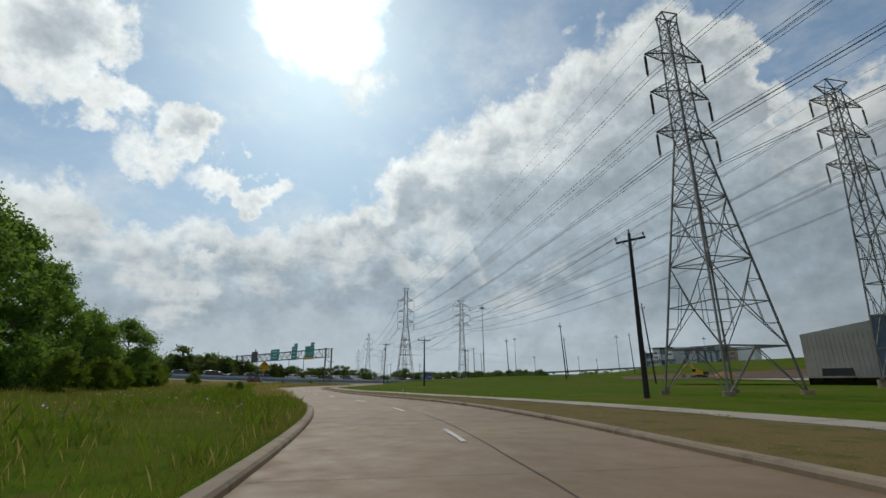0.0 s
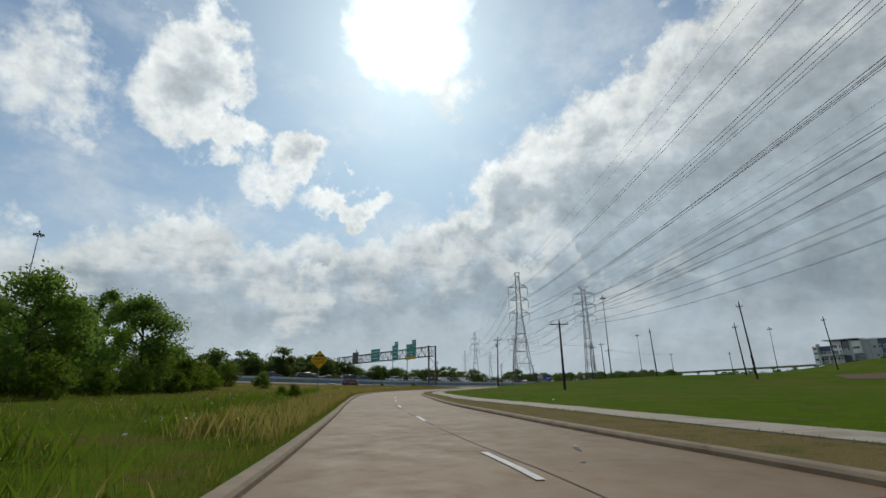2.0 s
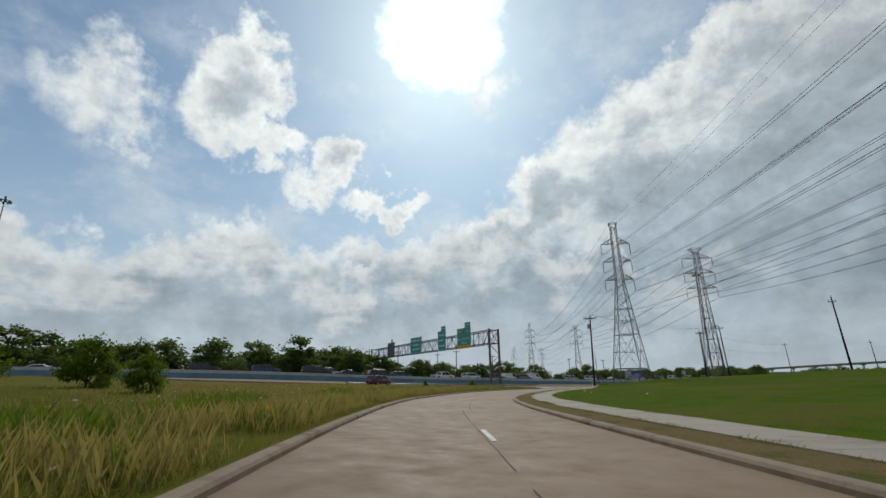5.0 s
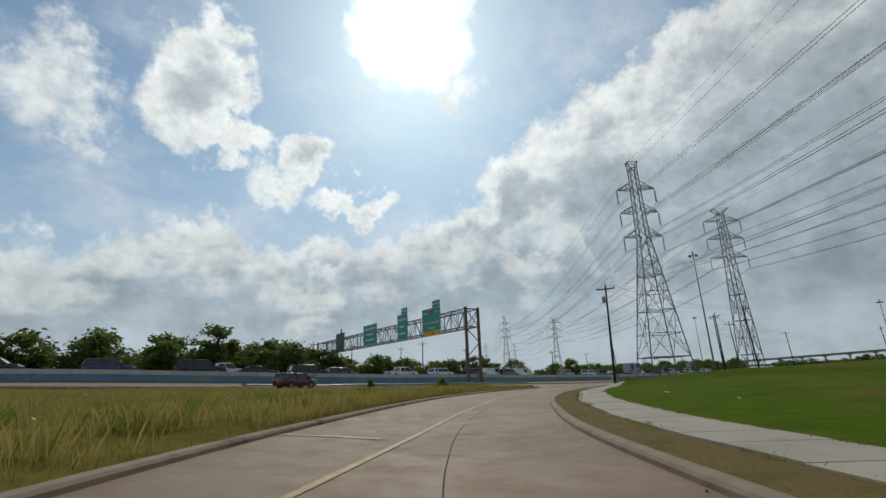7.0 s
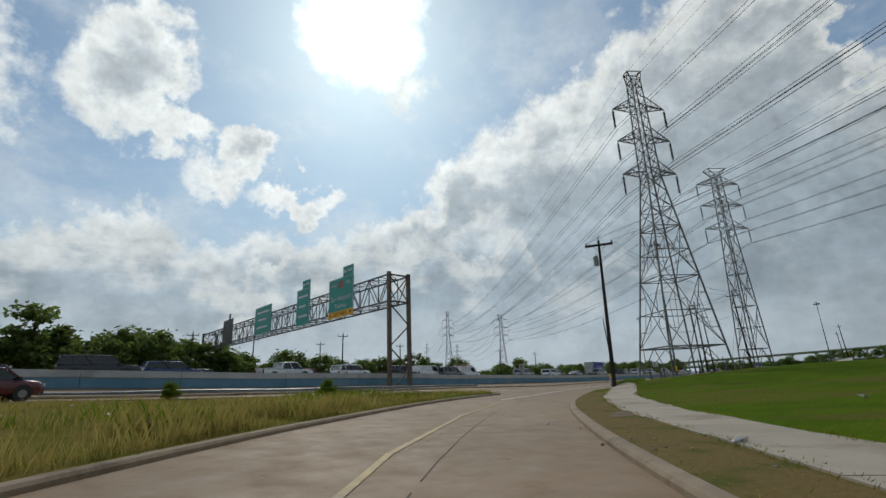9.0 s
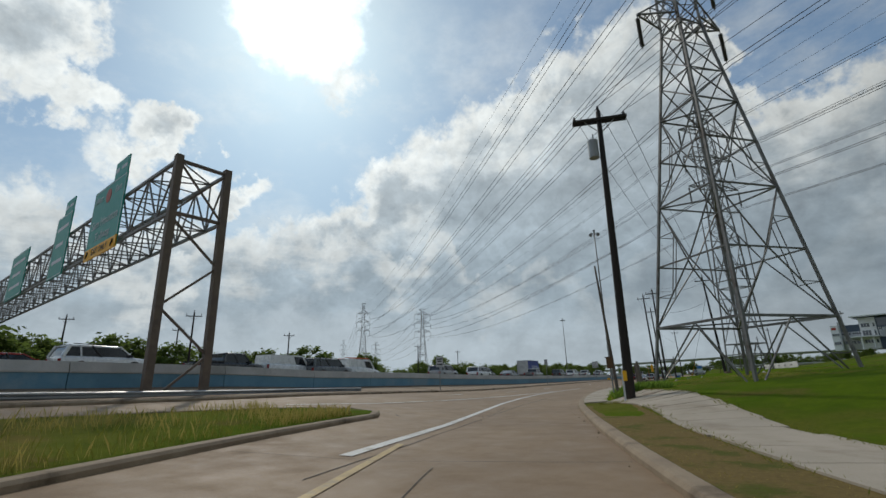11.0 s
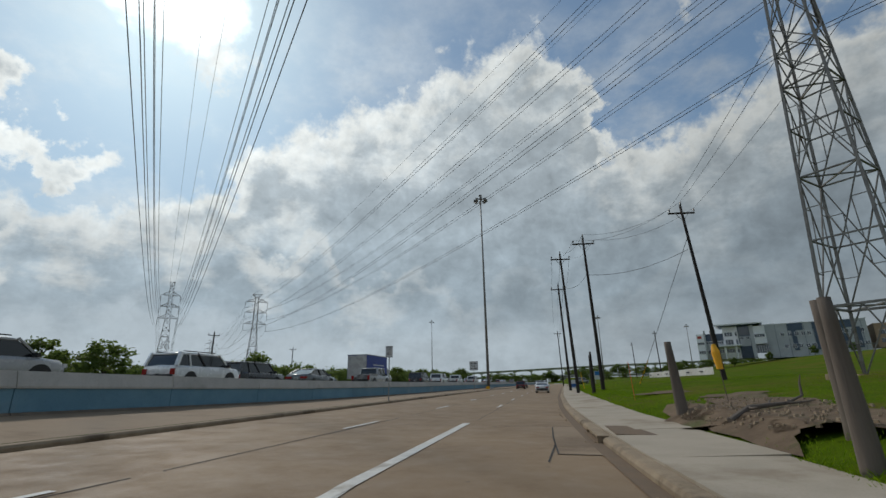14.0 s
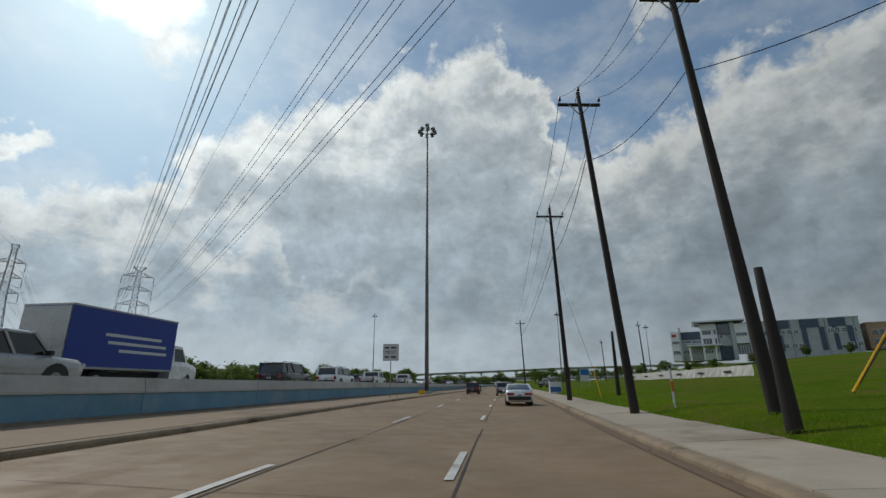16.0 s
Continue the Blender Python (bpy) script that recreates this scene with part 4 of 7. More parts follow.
# x, y, z of the foot, and the height as a share of 36 m
LINE_A = [(212, -253, 1.0, 1.0), (112.6, -149.7, 0.3, 0.96), (13.85, -47.3, 0.45, 0.975), (-128.2, 109.7, 3.2, 1.0), (-275, 275, 4.5, 1.0)]
LINE_B = [(228.7, -232.5, 1.5, 1.0), (128.7, -128.5, 0.9, 0.94), (17.75, -8.6, 1.3, 0.965), (-104.2, 126.7, 0.4, 1.0), (-249, 291, 2.0, 1.0)]


def catenary(p, q, sag, k=18):
    p, q = Vector(p), Vector(q)
    out = []
    for i in range(k + 1):
        u = i / k
        c = p.lerp(q, u)
        c.z -= sag * 4 * u * (1 - u)
        out.append(c)
    return out


def build_lines():
    arm = Vector((LINE_DIR.y, -LINE_DIR.x, 0))
    for sites, flared in ((LINE_A, False), (LINE_B, True)):
        close, holds, peak = lattice_tower(flared, True, 3.4 if not flared else 1.75)
        slim, _, _ = lattice_tower(flared, True, 1.7 if flared else 3.25)
        distant, _, _ = lattice_tower(flared, False, 2.6)
        used = set()
        for k, (x, y, z, s) in enumerate(sites):
            model = close if k == 1 else slim if k == 2 else distant
            m = pose(x, y, z, 0, 0, math.degrees(TOWER_TURN)) @ Matrix.Scale(s, 4)
            ob = copy_thing(model, Matrix.Identity(4)) if model in used else model
            ob.matrix_basis = m
            used.add(model)
        for a, b in zip(sites[:-1], sites[1:]):
            far = math.hypot(a[0] - b[0], a[1] - b[1])
            sag = far * far * 0.00013
            for u, h in holds:
                for w in (-0.24, 0.24):
                    p = Vector((a[0], a[1], a[2] + h * a[3])) + arm * (u * a[3] + w)
                    q = Vector((b[0], b[1], b[2] + h * b[3])) + arm * (u * b[3] + w)
                    wire = part("conductor_wire", Geo().path(catenary(p, q, sag), 0.026), WIRE)
                    tagged(wire, "dark aluminium conductor slung between lattice towers", "power cable", "power cables")
            for w in (-peak, peak):
                p = Vector((a[0], a[1], a[2] + 36.1 * a[3])) + arm * w * a[3]
                q = Vector((b[0], b[1], b[2] + 36.1 * b[3])) + arm * w * b[3]
                wire = part("shield_wire", Geo().path(catenary(p, q, sag * 0.8), 0.016), WIRE)
                tagged(wire, "thin shield wire along the tower tops", "power cable", "power cables")


build_lines()


# ---- wooden poles ----
def wooden_pole(x, y, top_z, lean=(0.0, 0.0), arm=2.4, arm_turn=0.0, arm_drop=0.7, double=False, transformer=False, wood=None, r=0.17, label="", z=None):
    z0 = foot(x, y) if z is None else z
    h = top_z - z0
    pole = thing("utility_pole", label or "dark creosoted wooden utility pole with a crossarm", "utility pole", "utility poles", pose(x, y, z0))
    tip = Vector((lean[0], lean[1], h))
    g = Geo().taper([Vector((0, 0, -0.6))] + [tip * (k / 6) for k in range(7)], [r * 1.18] + [r * (1.15 - 0.085 * k) for k in range(7)])
    part("shaft", g, wood or WOOD, pole, smooth=True)
    ends = []
    if arm:
        ca, sa = math.cos(arm_turn), math.sin(arm_turn)
        c = tip * (1 - arm_drop / h)
        for d in ((-0.16, 0.16) if double else (0.14,)):
            o = Vector((-sa * d, ca * d, 0))
            part("crossarm", Geo().beam(c + o - Vector((ca, sa, 0)) * arm / 2, c + o + Vector((ca, sa, 0)) * arm / 2, 0.11, 0.14), wood or WOOD, pole)
        part("brace", Geo().beam(c - Vector((0, 0, 0.75)), c + Vector((ca, sa, 0)) * arm * 0.28, 0.04).beam(c - Vector((0, 0, 0.75)), c - Vector((ca, sa, 0)) * arm * 0.28, 0.04), GALV_POST, pole)
        for u in (-0.46, 0.0, 0.46):
            p = c + Vector((ca, sa, 0)) * arm * u + Vector((0, 0, 0.07 if u else arm_drop))
            g = Geo().tube(p, p + Vector((0, 0, 0.12)), 0.025, n=6).tube(p + Vector((0, 0, 0.1)), p + Vector((0, 0, 0.17)), 0.09, 0.06, 8).tube(p + Vector((0, 0, 0.18)), p + Vector((0, 0, 0.30)), 0.075, 0.04, 8)
            part("insulator", g, PORCELAIN, pole)
            ends.append(Vector((x, y, z0)) + p + Vector((0, 0, 0.3)))
    if transformer:
        c = tip * (1 - 2.2 / h) + Vector((-0.42, -0.1, 0))
        part("transformer", Geo().tube(c - Vector((0, 0, 0.5)), c + Vector((0, 0, 0.45)), 0.26, 0.26, 14).tube(c + Vector((0, 0, 0.45)), c + Vector((0, 0, 0.55)), 0.27, 0.12, 14).tube(c + Vector((0.05, 0, 0.5)), c + Vector((0.05, 0, 0.85)), 0.04, 0.03, 6), GALV_POST, pole, "grey cylindrical transformer can")
    return pole, ends


def strung(a, b, sag=0.6, r=0.014, name="service_wire", label="thin black overhead wire between wooden poles"):
    wire = part(name, Geo().path(catenary(a, b, sag, 14), r), WIRE)
    return tagged(wire, label, "power cable", "overhead wires")


def build_poles():
    late = []
    for x, y, top, lean in ((16.06, 7.0, 16.4, (-0.76, 0.85)), (7.75, 13.9, 16.2, (-0.3, 0.9)), (5.95, 20.4, 16.5, (-0.55, 1.6)), (6.2, 37.3, 15.6, (-0.5, -0.6)), (9.2, 116.3, 16.7, (-0.5, 0))):
        late.append(wooden_pole(x, y, top, lean, arm=2.3, arm_turn=0.12))
    for (_, a), (_, b) in zip(late[:-1], late[1:]):
        for p, q in zip(a, b):
            strung(p, q, 0.9)
        strung(a[1] - Vector((0, 0, 4.4)), b[1] - Vector((0, 0, 4.4)), 0.7, 0.02)
    first = late[0][1]
    _, ends = wooden_pole(8.71, -53.35, 14.9, (0.17, 0.7), arm=2.7, arm_turn=0.25, arm_drop=0.55, double=True, transformer=True, r=0.185, label="thick dark wooden pole with double crossarm and a transformer can")
    for p, q in zip(ends, first):
        strung(p, q, 1.4)
    back, far_ends = wooden_pole(60.9, -110.2, 9.9, (0.0, 0), arm=2.6, arm_turn=0.7, arm_drop=0.4)
    for p, q in zip(ends, far_ends):
        strung(p, q, 1.6)
    old, old_ends = wooden_pole(107.53, -157.81, 11.6, (0.17, 0.01), arm=2.2, arm_turn=-0.3, arm_drop=0.5)
    for p, q in zip(far_ends, old_ends):
        strung(p, q, 1.2)
    for x, y, top, lean in ((46.5, -27.5, 16.4, (-0.4, 0)), (75.2, -55.9, 17.4, (-0.7, 0)), (100.8, -79.4, 17.8, (-0.9, 0)), (85.4, 7.4, 19.1, (-0.5, 0)), (69, -30, 15.6, (-0.6, 0)), (38, 118, 16, (-0.4, 0)), (40, 165, 16, (-0.4, 0))):
        wooden_pole(x, y, top, lean, arm=1.2, arm_turn=0.4, arm_drop=0.9)
    for x, y, h in ((-72.5, -54.1, 11), (-81.2, -35.5, 12), (-94.2, -79.5, 12), (-64.9, -1.0, 11), (-61.0, 47.8, 11), (-72.0, 98.9, 12), (-95.2, -115.9, 12), (-55.6, -30.0, 11), (-81.0, -15.7, 12)):
        wooden_pole(x, y, foot(x, y) + h, (0.1, 0), arm=2.2, arm_turn=0.9, arm_drop=0.6)
    # stubs and the pole with the box
    for x, y, top, lean, r in ((5.95, -18.1, 2.58, (-0.12, 0.1), 0.16), (6.85, -24.7, 2.72, (-0.2, -0.1), 0.18), (5.85, -26.6, 2.5, (-0.08, 0.0), 0.13), (6.6, 11.3, 4.05, (0.0, 0.1), 0.15), (8.78, 33.27, 4.9, (0, 0), 0.13)):
        wooden_pole(x, y, top, lean, arm=0, wood=GREY_WOOD if y < 0 else WOOD, r=r, label="grey weathered wooden post stub" if y < 0 else "short dark wooden post beside the sidewalk")
    box_pole, _ = wooden_pole(7.75, -49.65, 7.25, (-0.4, -0.1), arm=0, wood=GREY_WOOD, r=0.075, label="leaning grey wooden pole carrying a rusty meter box")
    part("meter_box", Geo().box((-0.24, -0.1, 1.66), (0.29, 0.26, 0.54), 0.2).box((-0.25, -0.1, 1.95), (0.38, 0.35, 0.04), 0.2), surface("rusty_paint", (0.10, 0.055, 0.03), (0.17, 0.10, 0.055), 0.8, 3.0), box_pole, "rusty brown steel meter box")
    part("conduit", Geo().tube((-0.2, -0.12, 0.0), (-0.24, -0.1, 2.6), 0.035, n=8), GALV_POST, box_pole)


build_poles()


def high_mast(x, y, top, r=0.34):
    z0 = foot(x, y) if off_wall(x, y)[0] < 0 else deck_height(x, y)
    h = top - z0
    mast = thing("high_mast_light", "tall tapered steel high-mast light with a ring of floodlights", "street lamp", "high-mast lights", pose(x, y, z0))
    part("shaft", Geo().tube((0, 0, -0.5), (0, 0, h - 1.2), r, r * 0.42, 12), MAST, mast, smooth=True)
    part("base_plate", Geo().tube((0, 0, -0.1), (0, 0, 0.3), r * 1.5, r * 1.4, 12), KERB, mast)
    ring = Geo()
    for k in range(16):
        a, b = 2 * math.pi * k / 16, 2 * math.pi * (k + 1) / 16
        ring.beam((1.15 * math.cos(a), 1.15 * math.sin(a), h - 1.3), (1.15 * math.cos(b), 1.15 * math.sin(b), h - 1.3), 0.09)
    for k in range(4):
        a = math.pi / 2 * k
        ring.beam((0, 0, h - 1.0), (1.15 * math.cos(a), 1.15 * math.sin(a), h - 1.3), 0.07)
    part("ring", ring, MAST, mast)
    part("head", Geo().tube((0, 0, h - 1.3), (0, 0, h), 0.24, 0.2, 10).box((0, 0, h - 0.1), (0.7, 0.5, 0.35)), MAST, mast)
    for k in range(8):
        a = 2 * math.pi * k / 8 + 0.2
        c, s = math.cos(a), math.sin(a)
        part("floodlight", Geo().box((1.35 * c, 1.35 * s, h - 1.35), (0.62, 0.42, 0.34), a).tube((1.35 * c, 1.35 * s, h - 1.5), (1.5 * c, 1.5 * s, h - 1.85), 0.22, 0.32, 8), DARK_STEEL, mast)
    return mast


for spot in ((-9.3, 73.3, 47.0), (-71, 292.0, 46.0), (-121, -151.8, 57.0), (40, 260, 40.0), (110, 330, 40.0)):
    high_mast(*spot)


# ---- overhead sign gantry ----
def glyphs(text, size, material, m, parent, name="lettering"):
    """Lettering as a thin mesh, centred on its place."""
    data = bpy.data.curves.new(name, "FONT")
    data.body, data.size, data.align_x, data.align_y, data.extrude = text, size, "CENTER", "CENTER", 0.004
    data.resolution_u = 3
    temp = bpy.data.objects.new(name, data)
    me = temp.to_mesh().copy()
    bpy.data.objects.remove(temp)
    bpy.data.curves.remove(data)
    me.materials.clear()
    me.materials.append(material)
    ob = new(name, me)
    ob.parent = parent
    ob.matrix_local = m
    return ob


def build_gantry():
    a, b = Vector((-11.55, -60.6, 0)), Vector((-78.4, -47.6, 0))
    size = 0.815
    axis = (b - a).normalized()
    turn = math.atan2(axis.y, axis.x)
    span = (b - a).length / size
    z0 = 0.35
    gantry = thing("sign_gantry", "brown steel truss sign gantry spanning the highway", "sign gantry", "", pose(a.x, a.y, z0, 0, 0, math.degrees(turn)) @ Matrix.Scale(size, 4))
    lo, hi, dep = 12.2, 15.9, 1.65
    for x in (0.0, span):
        for y in (-dep, dep):
            part("post", Geo().beam((x, y, -0.8), (x, y, hi + 0.35), 0.46), WEATHERED, gantry, "brown weathering steel post")
        for k, (u, v) in enumerate(((0.3, 3.2), (3.2, 6.1), (6.1, 9.0), (9.0, 11.9))):
            s = 1 if k % 2 else -1
            part("end_brace", Geo().beam((x, -dep * s, u), (x, dep * s, v), 0.14), WEATHERED, gantry)
        for u, v, w in ((hi, hi, 0.2), (lo, lo, 0.2), (lo, hi, 0.12), (hi, lo, 0.12)):
            part("end_brace", Geo().beam((x, -dep, u), (x, dep, v), w), WEATHERED, gantry)
    for y in (-dep, dep):
        for z in (lo, hi):
            part("chord", Geo().beam((0, y, z), (span, y, z), 0.20), DARK_STEEL, gantry)
    bays = 34
    step = span / bays
    for y in (-dep, dep):
        for k in range(bays):
            x0, x1 = k * step, (k + 1) * step
            part("web_post", Geo().beam((x0, y, lo), (x0, y, hi), 0.09), DARK_STEEL, gantry)
            part("web_bar", Geo().beam((x0, y, lo if k % 2 else hi), (x1, y, hi if k % 2 else lo), 0.10), DARK_STEEL, gantry)
    for z in (lo, hi):
        for k in range(bays):
            x0, x1 = k * step, (k + 1) * step
            s = 1 if k % 2 else -1
            part("lacing_bar", Geo().beam((x0, -dep, z), (x0, dep, z), 0.08), DARK_STEEL, gantry)
            part("lacing_bar", Geo().beam((x0, -dep * s, z), (x1, dep * s, z), 0.08), DARK_STEEL, gantry)
    # the signs face the oncoming traffic, on the near side of the truss
    face = dep + 0.35
    rows = (
        (12.2, 7.3, 11.6, 17.7, 1.5, 2.9, ("West        East", "Sam Houston", "Tollway"), True),
        (25.0, 4.9, 11.7, 18.1, 1.4, 2.8, ("", "", ""), False),
        (42.8, 8.2, 12.0, 17.6, 0.0, 0.0, ("", "", ""), False),
        (63.5, 6.4, 11.6, 17.4, 0.0, 0.0, (), False),
    )
    for k, (x, w, z, top, tab_h, tab_w, words, tolled) in enumerate(rows):
        backside = k == 3
        sign = part("sign_panel", Geo().box((x, face, (z + top) / 2), (w, 0.10, top - z)), SIGN_BACK if backside else SIGN_GREEN, gantry, "grey back of a sign facing away" if backside else "green highway guide sign")
        if backside:
            part("tab", Geo().box((x - 0.8, face, top + 0.6), (0.9, 0.1, 1.2)), SIGN_BACK, sign)
            for u in np.linspace(-w / 2 + 0.4, w / 2 - 0.4, 5):
                part("stiffener", Geo().box((x + u, face + 0.10, (z + top) / 2), (0.1, 0.1, top - z)), STEEL, sign)
            continue
        b_ = 0.07
        edge = Geo()
        zc, hh = (z + top) / 2, top - z
        for bx, bz, sx, sz in ((0, hh / 2 - 0.12, w - 0.2, b_), (0, -hh / 2 + 0.12, w - 0.2, b_), (-w / 2 + 0.12, 0, b_, hh - 0.2), (w / 2 - 0.12, 0, b_, hh - 0.2)):
            edge.box((x + bx, face + 0.056, zc + bz), (sx, 0.012, sz))
        part("border", edge, SIGN_WHITE, sign)
        if tab_h:
            tab = part("exit_tab", Geo().box((x - w / 2 + tab_w / 2 + 0.1, face, top + tab_h / 2 + 0.02), (tab_w, 0.09, tab_h)), SIGN_GREEN, sign, "small green exit tab")
            part("bars", Geo().box((x - w / 2 + tab_w * 0.35, face + 0.05, top + tab_h / 2), (tab_w * 0.4, 0.02, 0.3)).box((x - w / 2 + tab_w * 0.85, face + 0.05, top + tab_h / 2), (tab_w * 0.25, 0.02, 0.4)), SIGN_WHITE, sign)
        flat = Matrix.Rotation(math.pi, 4, "Z") @ Matrix.Rotation(math.pi / 2, 4, "X")
        if tolled:
            part("toll_band", Geo().box((x, face + 0.03, z + 0.42), (w, 0.09, 0.95)), SIGN_AMBER, sign, "amber exit-only band")
            for u in (-w * 0.40, w * 0.40):
                part("arrow", Geo().beam((x + u + 0.2, face + 0.09, z + 0.15), (x + u - 0.15, face + 0.09, z + 0.65), 0.14, 0.02).beam((x + u - 0.15, face + 0.09, z + 0.65), (x + u + 0.15, face + 0.09, z + 0.62), 0.12, 0.02).beam((x + u - 0.15, face + 0.09, z + 0.65), (x + u - 0.12, face + 0.09, z + 0.33), 0.12, 0.02), SIGN_BLACK, sign)
            glyphs("EXIT ONLY", 0.72, SIGN_BLACK, Matrix.Translation((x, face + 0.10, z + 0.42)) @ flat, sign)
            part("shield", Geo().tube((x, face + 0.05, top - 1.1), (x, face + 0.07, top - 1.1), 0.62, 0.62, 16), SHIELD_RED, sign, "red route shield")
            for row, (text, size, zz) in enumerate(zip(words, (0.8, 1.1, 1.1), (top - 0.9, z + 2.85, z + 1.65))):
                if row:
                    glyphs(text, size, SIGN_WHITE, Matrix.Translation((x, face + 0.07, zz)) @ flat, sign)
            for u, text in ((2.2, "West"), (-2.2, "East")):
                glyphs(text, 0.85, SIGN_WHITE, Matrix.Translation((x + u, face + 0.07, top - 1.0)) @ flat, sign)
        else:
            bars = Geo()
            for r_ in range(3):
                bars.box((x + 0.2 * (r_ % 2), face + 0.055, z + hh * (0.25 + 0.27 * r_)), (w * (0.66, 0.5, 0.72)[r_], 0.02, 0.38))
            part("bars", bars, SIGN_WHITE, sign)
    return gantry


build_gantry()


# ---- roadside signs ----
def road_sign(x, y, z_top, w, h, facing, name, label, post_h=None, diamond=False):
    z0 = foot(x, y) if off_wall(x, y)[0] < -4.5 or y > -60 else foot(x, y)
    sign = thing(name, label, "road sign", "", pose(x, y, z0, 0, 0, facing))
    top = z_top - z0
    part("post", Geo().tube((0, 0.05, -0.5), (0, 0.05, top - (h * 0.1 if not diamond else 0.3)), 0.04, n=8), GALV_POST, sign)
    return sign, top


def build_signs():
    sign, top = road_sign(60.0, -149.1, 4.2, 1.4, 1.4, 46, "merge_sign", "yellow diamond road-works sign on a thin steel post", diamond=True)
    r = 0.74
    c = top - r
    g = Geo().add([(0, y, c + r) for y in (0, 0.03)] + [(r, y, c) for y in (0, 0.03)] + [(0, y, c - r) for y in (0, 0.03)] + [(-r, y, c) for y in (0, 0.03)], [(0, 6, 4, 2), (1, 3, 5, 7), (0, 2, 3, 1), (2, 4, 5, 3), (4, 6, 7, 5), (6, 0, 1, 7)])
    plate = part("plate", g, SIGN_YELLOW, sign)
    edge = Geo()
    q = r * 0.93
    for (ax, az), (bx, bz) in (((0, q), (q, 0)), ((q, 0), (0, -q)), ((0, -q), (-q, 0)), ((-q, 0), (0, q))):
        edge.beam((ax, -0.006, c + az), (bx, -0.006, c + bz), 0.03, 0.012)
    part("border", edge, SIGN_BLACK, plate)
    up = Matrix.Rotation(math.pi / 2, 4, "X")
    part("bars", Geo().box((-0.22, -0.008, c + 0.32), (0.26, 0.012, 0.13)).box((0.16, -0.008, c + 0.32), (0.32, 0.012, 0.13)), SIGN_BLACK, plate)
    for text, dz in (("MERGE", 0.05), ("RIGHT", -0.22)):
        glyphs(text, 0.25, SIGN_BLACK, Matrix.Translation((0, -0.008, c + dz)) @ up, plate)
    for x, y, z, w, h, face, words, label in (
        (-9.8, -35.8, 3.6, 0.68, 0.98, 16, (), "white rectangular traffic sign with a black arrow on a thin post"),
        (-8.95, -0.7, 4.2, 0.52, 0.82, 6, ("SPEED", "LIMIT", "45"), "small white speed limit sign on a thin post"),
        (-7.85, 38.3, 4.7, 1.30, 1.35, 3, ("", "", ""), "grey rectangular text sign on a thin post"),
    ):
        s, top = road_sign(x, y, z, w, h, face, "traffic_sign", label)
        plate = part("plate", Geo().box((0, 0, top - h / 2), (w, 0.02, h)), SIGN_WHITE, s)
        edge = Geo()
        for bx, bz, sx, sz in ((0, h / 2 - 0.03, w - 0.04, 0.015), (0, -h / 2 + 0.03, w - 0.04, 0.015), (-w / 2 + 0.03, 0, 0.015, h - 0.05), (w / 2 - 0.03, 0, 0.015, h - 0.05)):
            edge.box((bx, -0.012, top - h / 2 + bz), (sx, 0.006, sz))
        part("border", edge, SIGN_BLACK, plate)
        if words and words[0]:
            for text, size, dz in zip(words, (0.135, 0.135, 0.35), (0.29, 0.14, -0.15)):
                glyphs(text, size, SIGN_BLACK, Matrix.Translation((0, -0.014, top - h / 2 + dz)) @ up, plate)
        elif words:
            g = Geo()
            for k in (0, 2):
                for u, wide in ((-0.26, 0.26), (0.17, 0.34)):
                    g.box((w * u, -0.014, top - h * (0.22 + 0.28 * k)), (w * wide, 0.008, 0.13))
            part("bars", g, SIGN_BLACK, plate)
            glyphs("MUST", 0.34, SIGN_BLACK, Matrix.Translation((0, -0.014, top - h * 0.5)) @ up, plate)
        else:
            part("arrow", Geo().box((-0.05, -0.014, top - h * 0.75), (0.38, 0.01, 0.10)).add([(0.12, -0.014, top - h * 0.75 + 0.13), (0.12, -0.014, top - h * 0.75 - 0.13), (0.30, -0.014, top - h * 0.75)], [(0, 1, 2)]), SIGN_BLACK, plate)
            part("bars", Geo().box((0, -0.014, top - h * 0.25), (0.5, 0.01, 0.12)).box((0, -0.014, top - h * 0.45), (0.4, 0.01, 0.12)), SIGN_BLACK, plate)


build_signs()


